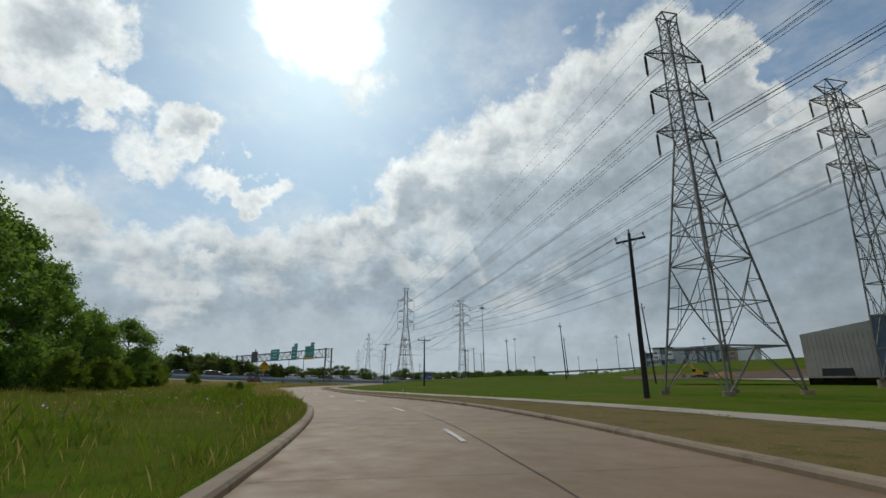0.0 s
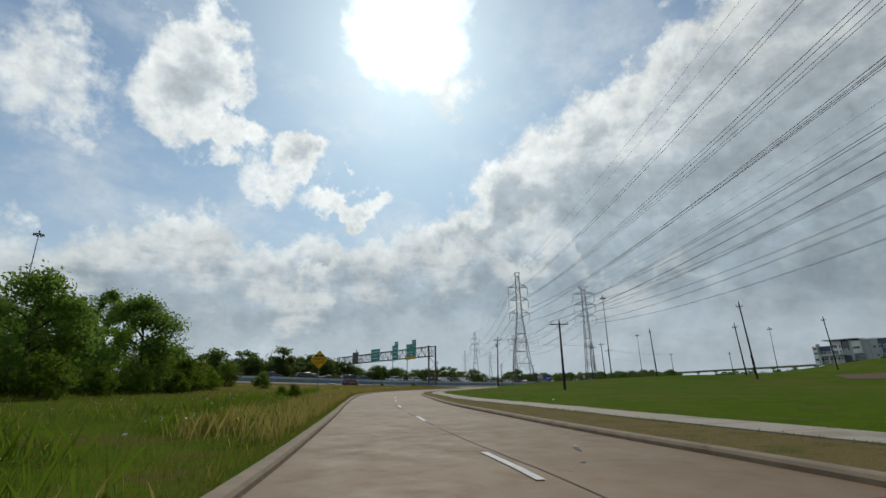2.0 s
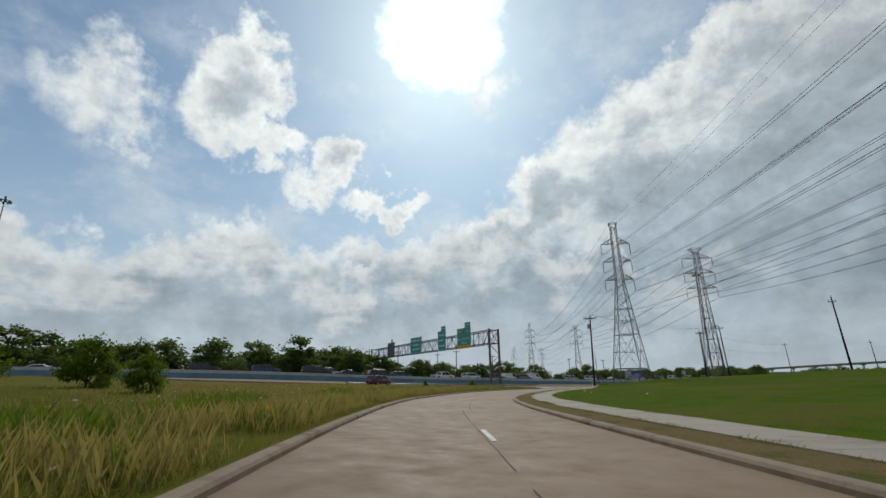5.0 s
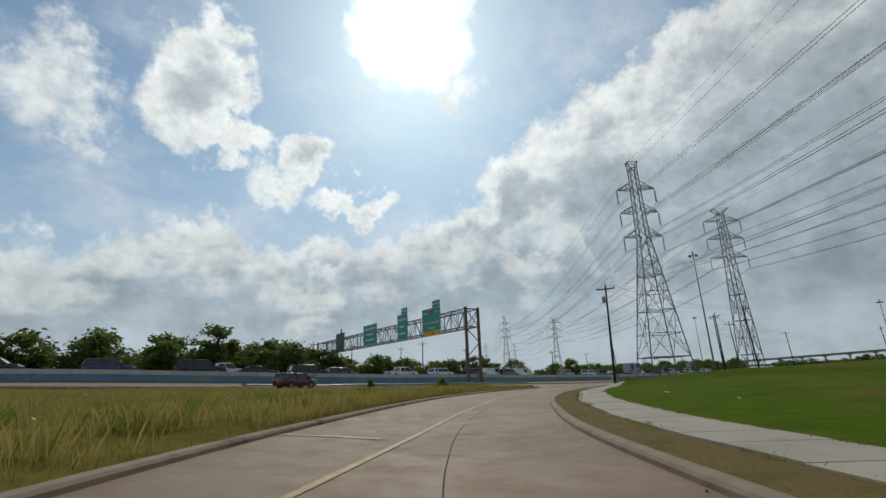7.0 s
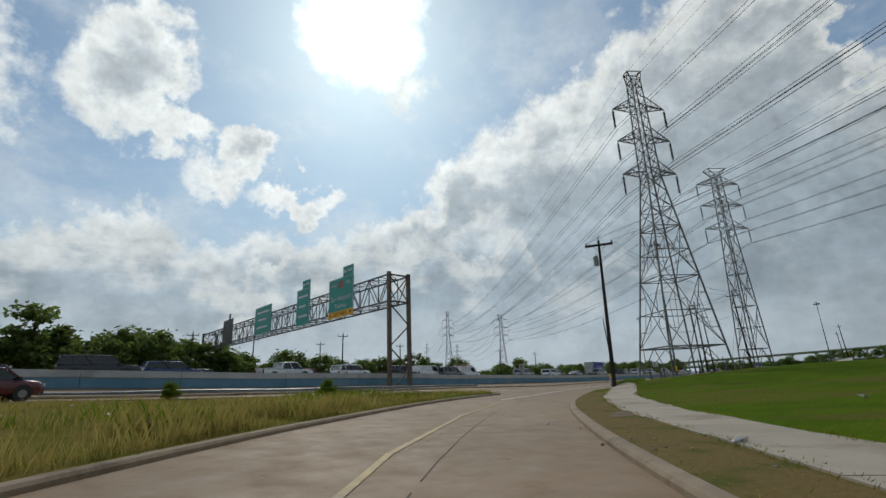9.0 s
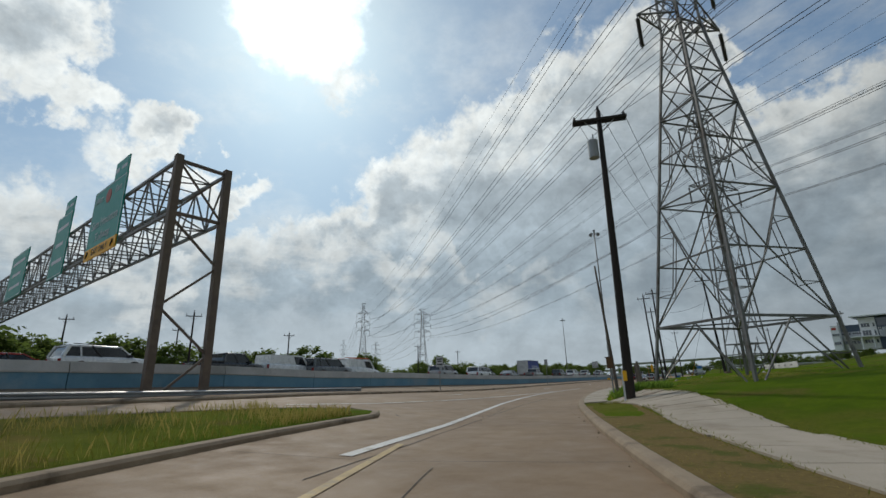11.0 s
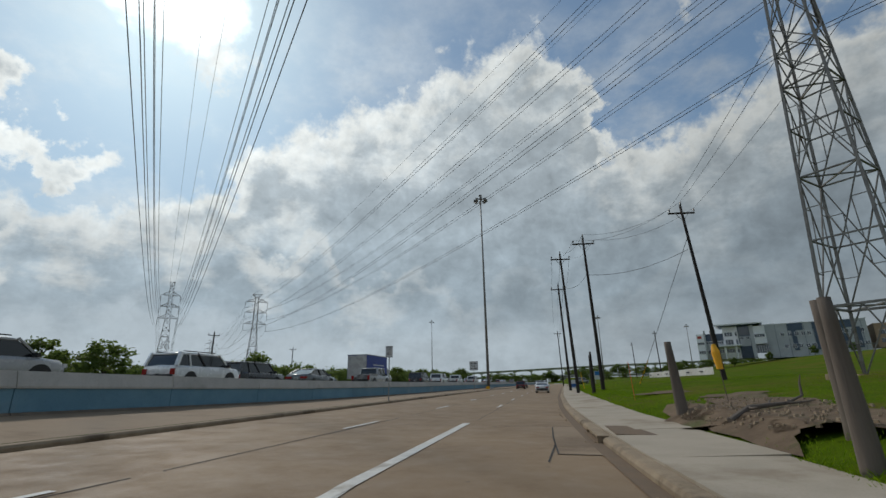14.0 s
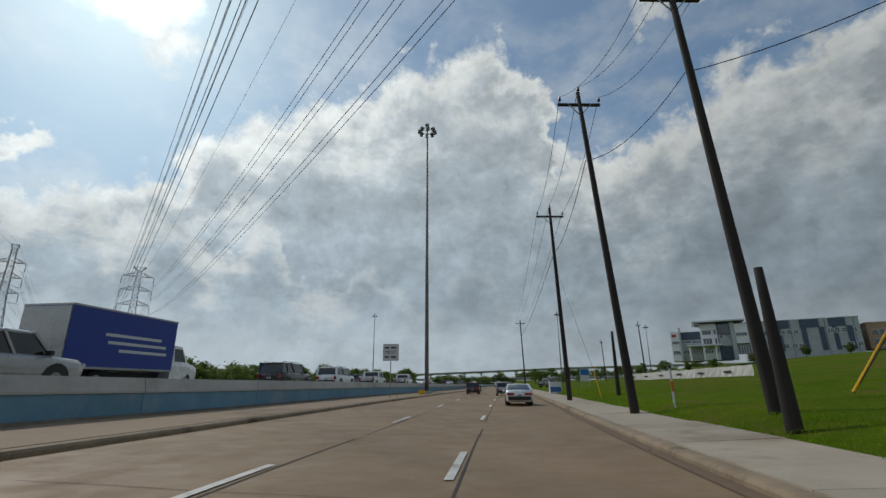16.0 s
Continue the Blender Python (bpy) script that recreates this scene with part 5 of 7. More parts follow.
def build_guardrail():
    line = dense([(-15.2, -97), (-12.8, -86), (-11.0, -74), (-10.4, -62), (-10.4, -54), (-10.5, -47)], 1.9)
    rail = thing("guardrail", "grey steel W-beam guardrail on posts beside the gantry", "guardrail")
    prof = [(-0.04, 0.46), (0.02, 0.50), (-0.05, 0.55), (-0.05, 0.60), (0.02, 0.64), (-0.05, 0.69), (-0.05, 0.74), (0.02, 0.78), (0.045, 0.78), (-0.02, 0.74), (-0.02, 0.69), (0.045, 0.64), (-0.02, 0.60), (-0.02, 0.55), (0.045, 0.50)]
    for k in range(0, len(line) - 1, 2):
        run = line[k:k + 3]
        if len(run) > 1:
            part("beam", Geo().sweep(run, prof, lambda x, y: foot(x, y) - 0.03), GUARD, rail)
    for k, (x, y) in enumerate(line):
        part("post", Geo().box((x - 0.12, y, foot(x, y) + 0.30), (0.14, 0.16, 0.95)), GREY_WOOD, rail)
    ax, ay = line[0]
    part("end_shoe", Geo().box((ax, ay, foot(ax, ay) + 0.55), (0.5, 0.3, 0.5), 0.2), GUARD, rail)
    # the crash cushion in front of the mast
    cushion = thing("crash_cushion", "grey steel crash barrier with a yellow and black striped end", "crash barrier", "", pose(-7.7, 56.0, foot(-7.7, 56.0)))
    for k in range(5):
        part("beam", Geo().box((0, 1.0 + k * 1.9, 0.55), (0.5, 1.8, 0.36)), GUARD, cushion)
        part("post", Geo().box((0, 1.0 + k * 1.9, 0.25), (0.14, 0.14, 0.6)), GREY_WOOD, cushion)
    plate = part("end_plate", Geo().box((0, 0, 0.55), (0.75, 0.06, 0.85)), SIGN_YELLOW, cushion, "yellow plate with black diagonal stripes")
    g = Geo()
    for k in (-0.28, 0.0, 0.28):
        g.beam((-0.3, -0.035, 0.35 + k), (0.3, -0.035, 0.70 + k), 0.10, 0.012)
    part("stripe", g, SIGN_BLACK, plate)


build_guardrail()


# ---- vehicles ----
GLASS = plain("car_glass", (0.012, 0.015, 0.018), 0.08, 0.0, 0.6, 0.7)
RUBBER = plain("tyre_rubber", (0.018, 0.018, 0.018), 0.85)
ALLOY = plain("wheel_alloy", (0.30, 0.30, 0.31), 0.35, 0.8)
TRIM = plain("black_trim", (0.02, 0.02, 0.021), 0.6)
TAIL = plain("tail_lamp", (0.30, 0.012, 0.010), 0.2, 0.0, 0.6)
HEAD = plain("head_lamp", (0.55, 0.57, 0.60), 0.12, 0.0, 0.6)
PLATE = plain("number_plate", (0.60, 0.60, 0.58), 0.5)
PAINTS = {name: plain(f"{name}_car_paint", col, 0.25, 0.15, 0.8) for name, col in dict(
    white=(0.80, 0.81, 0.81), silver=(0.40, 0.40, 0.40), black=(0.018, 0.019, 0.022), blue=(0.03, 0.06, 0.15), grey=(0.13, 0.14, 0.15),
    red=(0.36, 0.025, 0.02), maroon=(0.12, 0.018, 0.022), beige=(0.42, 0.38, 0.31)).items()}
BOX_BLUE = plain("truck_box_blue", (0.018, 0.05, 0.30), 0.4)
ORANGE_PAINT = plain("marker_orange", (0.75, 0.16, 0.02), 0.6)
ORANGE = plain("ladder_orange", (0.55, 0.10, 0.02), 0.5)


def loft(rows):
    """A closed skin through rows of (y, half profile from the lower middle to the upper middle), mirrored in x."""
    g = Geo()
    ring = lambda y, half: [(x, y, z) for x, z in half] + [(-x, y, z) for x, z in half[::-1] if x > 1e-6]  # noqa: E731
    rings = [ring(y, half) for y, half in rows]
    n = len(rings[0])
    pts = [p for r in rings for p in r]
    faces = [(i * n + k, i * n + (k + 1) % n, (i + 1) * n + (k + 1) % n, (i + 1) * n + k) for i in range(len(rows) - 1) for k in range(n)]
    faces += [tuple(range(n))[::-1], tuple(range((len(rows) - 1) * n, len(rows) * n))]
    return g.add(pts, faces)


def section(w, zb, belt, crown=0.03):
    return [(0.0, zb), (w * 0.84, zb), (w * 0.97, zb + 0.10), (w, zb + 0.30), (w * 0.99, belt - 0.14), (w * 0.93, belt), (0.0, belt + crown)]


# kind: length, half width, height, body rows (y, width factor, underside, belt), cabin (foot back, foot front, top back, top front), wheelbase ends, wheel radius
SHAPES = {
    "sedan": (4.9, 0.92, 1.45, ((-2.45, 0.80, 0.42, 0.86), (-2.38, 0.93, 0.28, 0.97), (-1.9, 0.99, 0.22, 1.02), (-1.0, 1.0, 0.20, 0.98), (0.5, 1.0, 0.20, 0.94), (1.2, 0.99, 0.20, 0.90), (2.1, 0.94, 0.22, 0.78), (2.38, 0.84, 0.28, 0.66), (2.45, 0.70, 0.36, 0.58)), (-1.95, 1.15, -1.0, 0.25), (-1.45, 1.40), 0.335),
    "suv": (4.8, 0.96, 1.74, ((-2.40, 0.90, 0.48, 1.02), (-2.34, 0.97, 0.36, 1.08), (-1.5, 1.0, 0.28, 1.08), (0.8, 1.0, 0.28, 1.06), (1.4, 0.99, 0.28, 1.05), (2.1, 0.95, 0.30, 0.98), (2.35, 0.86, 0.36, 0.82), (2.40, 0.78, 0.42, 0.74)), (-2.32, 1.35, -2.05, 0.55), (-1.42, 1.40), 0.37),
    "big_suv": (5.6, 1.02, 1.92, ((-2.80, 0.92, 0.50, 1.10), (-2.74, 0.98, 0.38, 1.18), (-1.8, 1.0, 0.32, 1.18), (0.9, 1.0, 0.32, 1.16), (1.5, 0.99, 0.32, 1.15), (2.5, 0.96, 0.34, 1.08), (2.74, 0.88, 0.40, 0.92), (2.80, 0.80, 0.46, 0.82)), (-2.72, 1.45, -2.55, 0.65), (-1.60, 1.65), 0.40),
    "pickup": (5.8, 1.01, 1.90, ((-2.90, 0.94, 0.56, 1.14), (-2.84, 0.98, 0.46, 1.18), (-1.2, 1.0, 0.40, 1.16), (0.9, 1.0, 0.38, 1.14), (1.6, 0.99, 0.38, 1.13), (2.55, 0.96, 0.40, 1.06), (2.84, 0.88, 0.46, 0.92), (2.90, 0.80, 0.52, 0.82)), (-0.95, 1.55, -0.72, 0.85), (-1.75, 1.75), 0.41),
    "van": (5.7, 1.0, 2.10, ((-2.85, 0.95, 0.46, 1.30), (-2.80, 0.99, 0.38, 1.32), (0.6, 1.0, 0.34, 1.24), (1.6, 0.99, 0.34, 1.14), (2.5, 0.95, 0.36, 0.98), (2.80, 0.86, 0.42, 0.80), (2.85, 0.8, 0.48, 0.74)), (-2.80, 1.95, -2.74, 1.0), (-1.75, 1.75), 0.38),
}


def car(kind, paint, x, y, z, heading, label, group="cars in the highway queue"):
    """A parked-looking car, its nose along the heading (degrees left of +y)."""
    length, hw, height, rows, cabin, axles, rad = SHAPES[kind]
    name = {"sedan": "sedan", "suv": "suv", "big_suv": "suv", "pickup": "pickup_truck", "van": "van"}[kind]
    ob = thing(name, label, {"pickup": "pickup truck", "van": "van"}.get(kind, "car"), group, pose(x, y, z, 0, 0, heading))
    mat = PAINTS[paint]
    body = part("body", loft([(yy, section(hw * f, zb, belt)) for yy, f, zb, belt in rows]), mat, ob, smooth=True)
    b0, b1, t0, t1 = cabin
    belt_at = lambda yy: float(np.interp(yy, [r[0] for r in rows], [r[3] for r in rows]))  # noqa: E731
    wb, wt = hw * 0.91, hw * (0.74 if kind == "sedan" else 0.83 if kind != "van" else 0.90)
    top = height - 0.05
    corners = {}
    for s in (-1, 1):
        corners[s] = [Vector((s * wb, b0, belt_at(b0) - 0.02)), Vector((s * wb, b1, belt_at(b1) - 0.02)), Vector((s * wt, t1, top)), Vector((s * wt, t0, top))]
    shell = Geo().add([*corners[1], *corners[-1]], [(0, 1, 2, 3), (7, 6, 5, 4), (1, 5, 6, 2), (0, 3, 7, 4), (3, 2, 6, 7), (0, 4, 5, 1)])
    if kind == "van":
        part("cargo_body", shell, mat, ob)
        for s in (1, -1):
            c = corners[s]
            q = [c[1].lerp(c[0], 0.10), c[2].lerp(c[3], 0.03), c[2].lerp(c[3], 0.30), c[1].lerp(c[0], 0.36)]
            q = [p + Vector((s * 0.012, 0, 0.06 if k in (0, 3) else -0.12)) for k, p in enumerate(q)]
            part("side_window", Geo().add(q, [(0, 1, 2, 3) if s > 0 else (3, 2, 1, 0)]), GLASS, ob)
        front = [corners[1][1], corners[-1][1], corners[-1][2], corners[1][2]]
        mid = sum(front, Vector()) / 4
        part("windscreen", Geo().add([mid.lerp(p, 0.86) + Vector((0, 0.03, 0.02)) for p in front], [(0, 1, 2, 3)]), GLASS, ob)
    else:
        rows_g = []
        for yy, zf in ((b0, 0.0), ((b0 + t0) / 2, 0.53), (t0, 0.97), ((t0 + t1) / 2, 1.0), (t1, 0.965), ((t1 + b1) / 2, 0.51), (b1, 0.0)):
            zb = belt_at(yy) - 0.03
            z_ = zb + 0.04 + (top - zb - 0.04) * zf
            w_ = wb + (wt - wb) * zf
            rows_g.append((yy, [(0, zb), (wb, zb), (w_, max(z_ - 0.06, zb + 0.01)), (w_ * 0.9, z_), (0, z_ + 0.01)]))
        part("window_glass", loft(rows_g), GLASS, ob, "dark tinted windows")
        roof = loft([(yy, [(0, top - 0.09), (wt + 0.02, top - 0.09), (wt + 0.026, top - 0.04), (wt * 0.9, top + dz + 0.028), (0, top + dz + 0.05)]) for yy, dz in ((t0 - 0.08, -0.045), (t0 + 0.12, -0.008), ((t0 + t1) / 2, 0.012), (t1 - 0.12, -0.010), (t1 + 0.06, -0.05))])
        part("roof", roof, mat, ob, smooth=True)
        for s in (1, -1):
            c = [p + Vector((s * 0.008, 0, 0)) for p in corners[s]]
            part("front_pillar", Geo().beam(c[1], c[2], 0.07), mat, ob)
            part("rear_pillar", Geo().beam(c[0], c[3], 0.12 if kind == "sedan" else 0.16), mat, ob)
            part("door_pillar", Geo().beam(c[0].lerp(c[1], 0.52), c[3].lerp(c[2], 0.42), 0.07), TRIM if kind != "pickup" else mat, ob)
            if kind in ("suv", "big_suv"):
                part("quarter_pillar", Geo().beam(c[0].lerp(c[1], 0.24), c[3].lerp(c[2], 0.2), 0.08), mat, ob)
                part("roof_rail", Geo().beam((s * wt * 0.92, t0 + 0.2, height + 0.03), (s * wt * 0.92, t1 - 0.2, height + 0.03), 0.04), TRIM, ob)
    back, nose = rows[0][0], rows[-1][0]
    if kind == "pickup":
        part("bed", Geo().box((0, -1.9, 1.17), (hw * 1.62, 1.7, 0.03)), TRIM, ob)
        for s in (1, -1):
            part("bed_rail", Geo().box((s * hw * 0.93, -1.92, 1.22), (0.12, 1.86, 0.10)), mat, ob)
        part("tailgate", Geo().box((0, back + 0.03, 0.98), (hw * 1.55, 0.06, 0.52)), mat, ob)
    for s in (1, -1):
        for ya in axles:
            wheel = part("wheel", Geo().tube((s * (hw - 0.23), ya, rad), (s * (hw - 0.01), ya, rad), rad, rad, 20), RUBBER, ob)
            part("rim", Geo().tube((s * (hw - 0.02), ya, rad), (s * (hw + 0.005), ya, rad), rad * 0.66, rad * 0.55, 12), ALLOY, wheel)
            part("wheel_arch", Geo().tube((s * (hw - 0.3), ya, rad + 0.03), (s * (hw * 1.0 + 0.004), ya, rad + 0.03), rad * 1.16, rad * 1.16, 20), TRIM, ob)
        zt = rows[1][3] - (0.20 if kind == "sedan" else 0.28)
        tall = 0.15 if kind == "sedan" else 0.42 if kind in ("pickup", "van") else 0.28
        wide = 0.50 if kind == "sedan" else 0.22
        part("tail_light", Geo().box((s * (hw * 0.93 - wide / 2), back + 0.03, zt), (wide, 0.16, tall)), TAIL, ob, "red tail light")
        part("headlight", Geo().box((s * hw * 0.66, nose - 0.06, rows[-1][3] + 0.06), (0.42, 0.14, 0.15)), HEAD, ob, "clear headlight")
        part("mirror", Geo().box((s * (hw + 0.09), b1 - 0.25, belt_at(b1) + 0.08), (0.2, 0.12, 0.15)), mat if kind == "sedan" else TRIM, ob)
    part("rear_bumper", Geo().box((0, back - 0.02, rows[0][2] + 0.08), (hw * 1.66, 0.14, 0.24)), TRIM if kind != "van" else mat, ob)
    part("front_bumper", Geo().box((0, nose - 0.02, rows[-1][2] + 0.06), (hw * 1.5, 0.12, 0.26)), TRIM, ob)
    plate = part("number_plate", Geo().box((0, back - 0.05 if kind != "sedan" else back - 0.012, rows[0][3] - (0.18 if kind == "sedan" else 0.34)), (0.31, 0.02, 0.16)), PLATE, ob)
    part("bars", Geo().box((0, back - 0.064 if kind != "sedan" else back - 0.026, rows[0][3] - (0.18 if kind == "sedan" else 0.34)), (0.22, 0.006, 0.06)), SIGN_BLACK, plate)
    if kind != "van":
        low = [corners[1][0], corners[-1][0], corners[-1][3], corners[1][3]]
    return ob


def highway_heading(y):
    pts = WALL_LINE
    i = min(range(1, len(pts) - 1), key=lambda k: abs(pts[k][1] - y))
    (ax, ay), (bx, by) = pts[i - 1], pts[i + 1]
    return math.degrees(math.atan2(-(bx - ax), by - ay))


def build_traffic():
    queue = (
        ("suv", "black", -27.6, -117.5), ("suv", "blue", -24.6, -108.1), ("big_suv", "black", -22.1, -99.4), ("pickup", "white", -25.4, -95.5), ("sedan", "black", -20.7, -92.7),
        ("big_suv", "black", -19.0, -84.7), ("suv", "blue", -19.5, -78.8), ("sedan", "grey", -24.7, -73.2), ("pickup", "white", -17.6, -68.1), ("sedan", "red", -21.1, -62.4),
        ("suv", "white", -16.4, -59.9), ("pickup", "black", -16.8, -50.9), ("van", "white", -17.1, -44.4), ("big_suv", "grey", -16.2, -40.2), ("van", "white", -18.4, -33.3),
        ("suv", "silver", -15.9, -21.5), ("suv", "white", -15.6, -12.4), ("big_suv", "black", -19.3, -1.7), ("sedan", "grey", -15.5, 0.4), ("pickup", "silver", -15.0, 12.5),
        ("suv", "silver", -19.3, 23.3), ("big_suv", "white", -14.8, 46.0), ("pickup", "white", -14.2, 58.7), ("suv", "grey", -18.2, 66.4), ("big_suv", "black", -15.9, 36.6),
        ("pickup", "white", -13.0, 73.8), ("suv", "white", -16.4, 92.6), ("sedan", "silver", -12.4, 101.3), ("suv", "grey", -15.3, 122.8), ("sedan", "white", -10.8, 140.0),
        ("suv", "maroon", -14.3, 163.5), ("pickup", "silver", -9.8, 179.5), ("sedan", "white", -52.8, -105.3), ("suv", "grey", -52.5, -44.0), ("sedan", "beige", -55.7, -74.9),
        ("pickup", "white", -48.6, -12.9), ("suv", "black", -46.9, 45.7), ("sedan", "white", -47.0, -138.0),
    )
    names = {"sedan": "sedan", "suv": "sport utility car", "big_suv": "large sport utility car", "pickup": "crew-cab pickup truck", "van": "cargo van"}
    for kind, paint, x, y in queue:
        x -= 3.6 * float(smooth01((y + 96) / 14) * smooth01((-12 - y) / 30)) if x > -50 else 0.0
        head = highway_heading(y) + (180 if x < -50 else 0)
        van = car(kind, paint, x, y, deck_height(WALL_AT(y), y), head, f"{paint} {names[kind]} queueing on the highway behind the wall")
        if kind == "van" and y > -40:
            rack = part("roof_rack", Geo().beam((-0.75, -2.6, 2.22), (-0.75, 1.0, 2.22), 0.06).beam((0.75, -2.6, 2.22), (0.75, 1.0, 2.22), 0.06), ORANGE, van, "orange ladder rack")
            for k in range(7):
                part("rung", Geo().beam((0.25, -2.6 + k * 0.55, 2.30), (0.75, -2.6 + k * 0.55, 2.30), 0.05), ORANGE, rack)
            for yy in (-2.3, -0.7, 0.8):
                part("crossbar", Geo().box((0, yy, 2.13), (1.7, 0.07, 0.10)), SIGN_WHITE, rack)
    # the box truck
    x, y = -18.7, 22.8
    z = deck_height(WALL_AT(y), y)
    truck = thing("box_truck", "box truck with a deep blue cargo box and a white cab", "truck", "", pose(x, y, z, 0, 0, highway_heading(y)))
    part("cargo_box", Geo().box((0, -1.3, 2.35), (2.45, 6.6, 2.6)), BOX_BLUE, truck, "deep blue cargo box")
    part("rear_door", Geo().box((0, -4.63, 2.35), (2.35, 0.06, 2.5)), PAINTS["silver"], truck, "silver roll-up door")
    part("box_frame", Geo().box((0, -1.3, 3.68), (2.5, 6.64, 0.08)).box((0, -1.3, 1.02), (2.5, 6.64, 0.10)), PAINTS["silver"], truck)
    for yy, w, zz in ((-0.9, 3.6, 2.55), (-0.6, 3.8, 2.2), (-0.2, 3.2, 1.85)):
        part("bar", Geo().box((1.235, yy, zz), (0.012, w, 0.14)), SIGN_WHITE, truck)
    part("cab", loft([(2.05, [(0, 0.5), (1.1, 0.5), (1.15, 1.3), (1.1, 1.5), (1.0, 2.45), (0, 2.5)]), (3.0, [(0, 0.5), (1.1, 0.5), (1.15, 1.3), (1.1, 1.5), (0.98, 2.4), (0, 2.45)]), (3.6, [(0, 0.5), (1.08, 0.5), (1.12, 1.25), (1.05, 1.48), (1.0, 1.52), (0, 1.55)]), (4.5, [(0, 0.55), (0.95, 0.55), (1.0, 1.0), (0.95, 1.25), (0.9, 1.3), (0, 1.34)])]), PAINTS["white"], truck, smooth=False)
    for s in (1, -1):
        part("cab_window", Geo().add([(s * 1.10, 2.35, 1.55), (s * 1.09, 3.3, 1.55), (s * 1.02, 3.0, 2.25), (s * 1.03, 2.35, 2.25)], [(0, 1, 2, 3) if s > 0 else (3, 2, 1, 0)]), GLASS, truck)
        for ya, dx in ((-2.6, 0.9), (3.4, 0.95)):
            wheel = part("wheel", Geo().tube((s * (dx - 0.2), ya, 0.48), (s * (dx + 0.15), ya, 0.48), 0.48, 0.48, 18), RUBBER, truck)
            part("rim", Geo().tube((s * (dx + 0.14), ya, 0.48), (s * (dx + 0.17), ya, 0.48), 0.28, 0.24, 12), ALLOY, wheel)
    part("chassis", Geo().box((0, -0.6, 0.75), (0.9, 8.0, 0.3)), TRIM, truck)
    # on the frontage road
    near = "cars on the frontage road"
    car("sedan", "white", 2.2, 35.4, 0.0, -1.0, "white four-door sedan with wide red tail lights on the road ahead", near)
    car("suv", "maroon", -2.1, 73.0, 0.0, -1.0, "dark maroon sport utility car on the road ahead", near)
    car("suv", "silver", 2.1, 64.3, 0.0, -1.0, "silver sport utility car on the road ahead", near)
    car("sedan", "grey", -2.2, 101.3, 0.0, -1.0, "grey sedan on the road ahead", near)
    car("pickup", "silver", 14.0, 112.0, foot(14.0, 112), -40.0, "silver pickup truck standing beside the road", near)
    car("suv", "maroon", -10.2, -93.4, float(road_height(-10.2, -93.4)[0]), 13.0, "dark maroon sport utility car on the lane beside the wall", near)


def WALL_AT(y):
    """The wall's x at a given y."""
    return float(np.interp(y, [p[1] for p in WALL_LINE], [p[0] for p in WALL_LINE]))


build_traffic()


# ---- trees, bushes, grass ----
def big_mesh(name, verts, faces, material):
    """A mesh from arrays; faces all with the same number of corners."""
    me = bpy.data.meshes.new(name)
    n, k = faces.shape
    me.vertices.add(len(verts))
    me.vertices.foreach_set("co", np.asarray(verts, np.float32).ravel())
    me.loops.add(n * k)
    me.loops.foreach_set("vertex_index", faces.astype(np.int32).ravel())
    me.polygons.add(n)
    me.polygons.foreach_set("loop_start", np.arange(0, n * k, k, dtype=np.int32))
    me.update(calc_edges=True)
    me.materials.append(material)
    return me


def leaf_cloud(rng, centres, radii, per, size):
    """Small leaf sprays scattered in the outer part of uneven lumps."""
    pts = []
    for (c, r), k in zip(zip(centres, radii), per):
        d = rng.normal(size=(k, 3))
        d /= np.linalg.norm(d, axis=1)[:, None]
        far = r * np.abs(rng.normal(0.78, 0.34, (k, 1)))
        pts.append(np.array(c) + d * far * np.array([1, 1, 0.8]))
    p = np.concatenate(pts)
    n = len(p)
    a = rng.normal(size=(n, 3))
    a /= np.linalg.norm(a, axis=1)[:, None]
    b = np.cross(a, rng.normal(size=(n, 3)))
    b /= np.linalg.norm(b, axis=1)[:, None]
    s = size * rng.uniform(0.6, 1.5, (n, 1))
    quad = np.stack([p - a * s, p + b * s * 0.55, p + a * s, p - b * s * 0.55], 1).reshape(-1, 3)
    return quad, np.arange(4 * n).reshape(-1, 4)


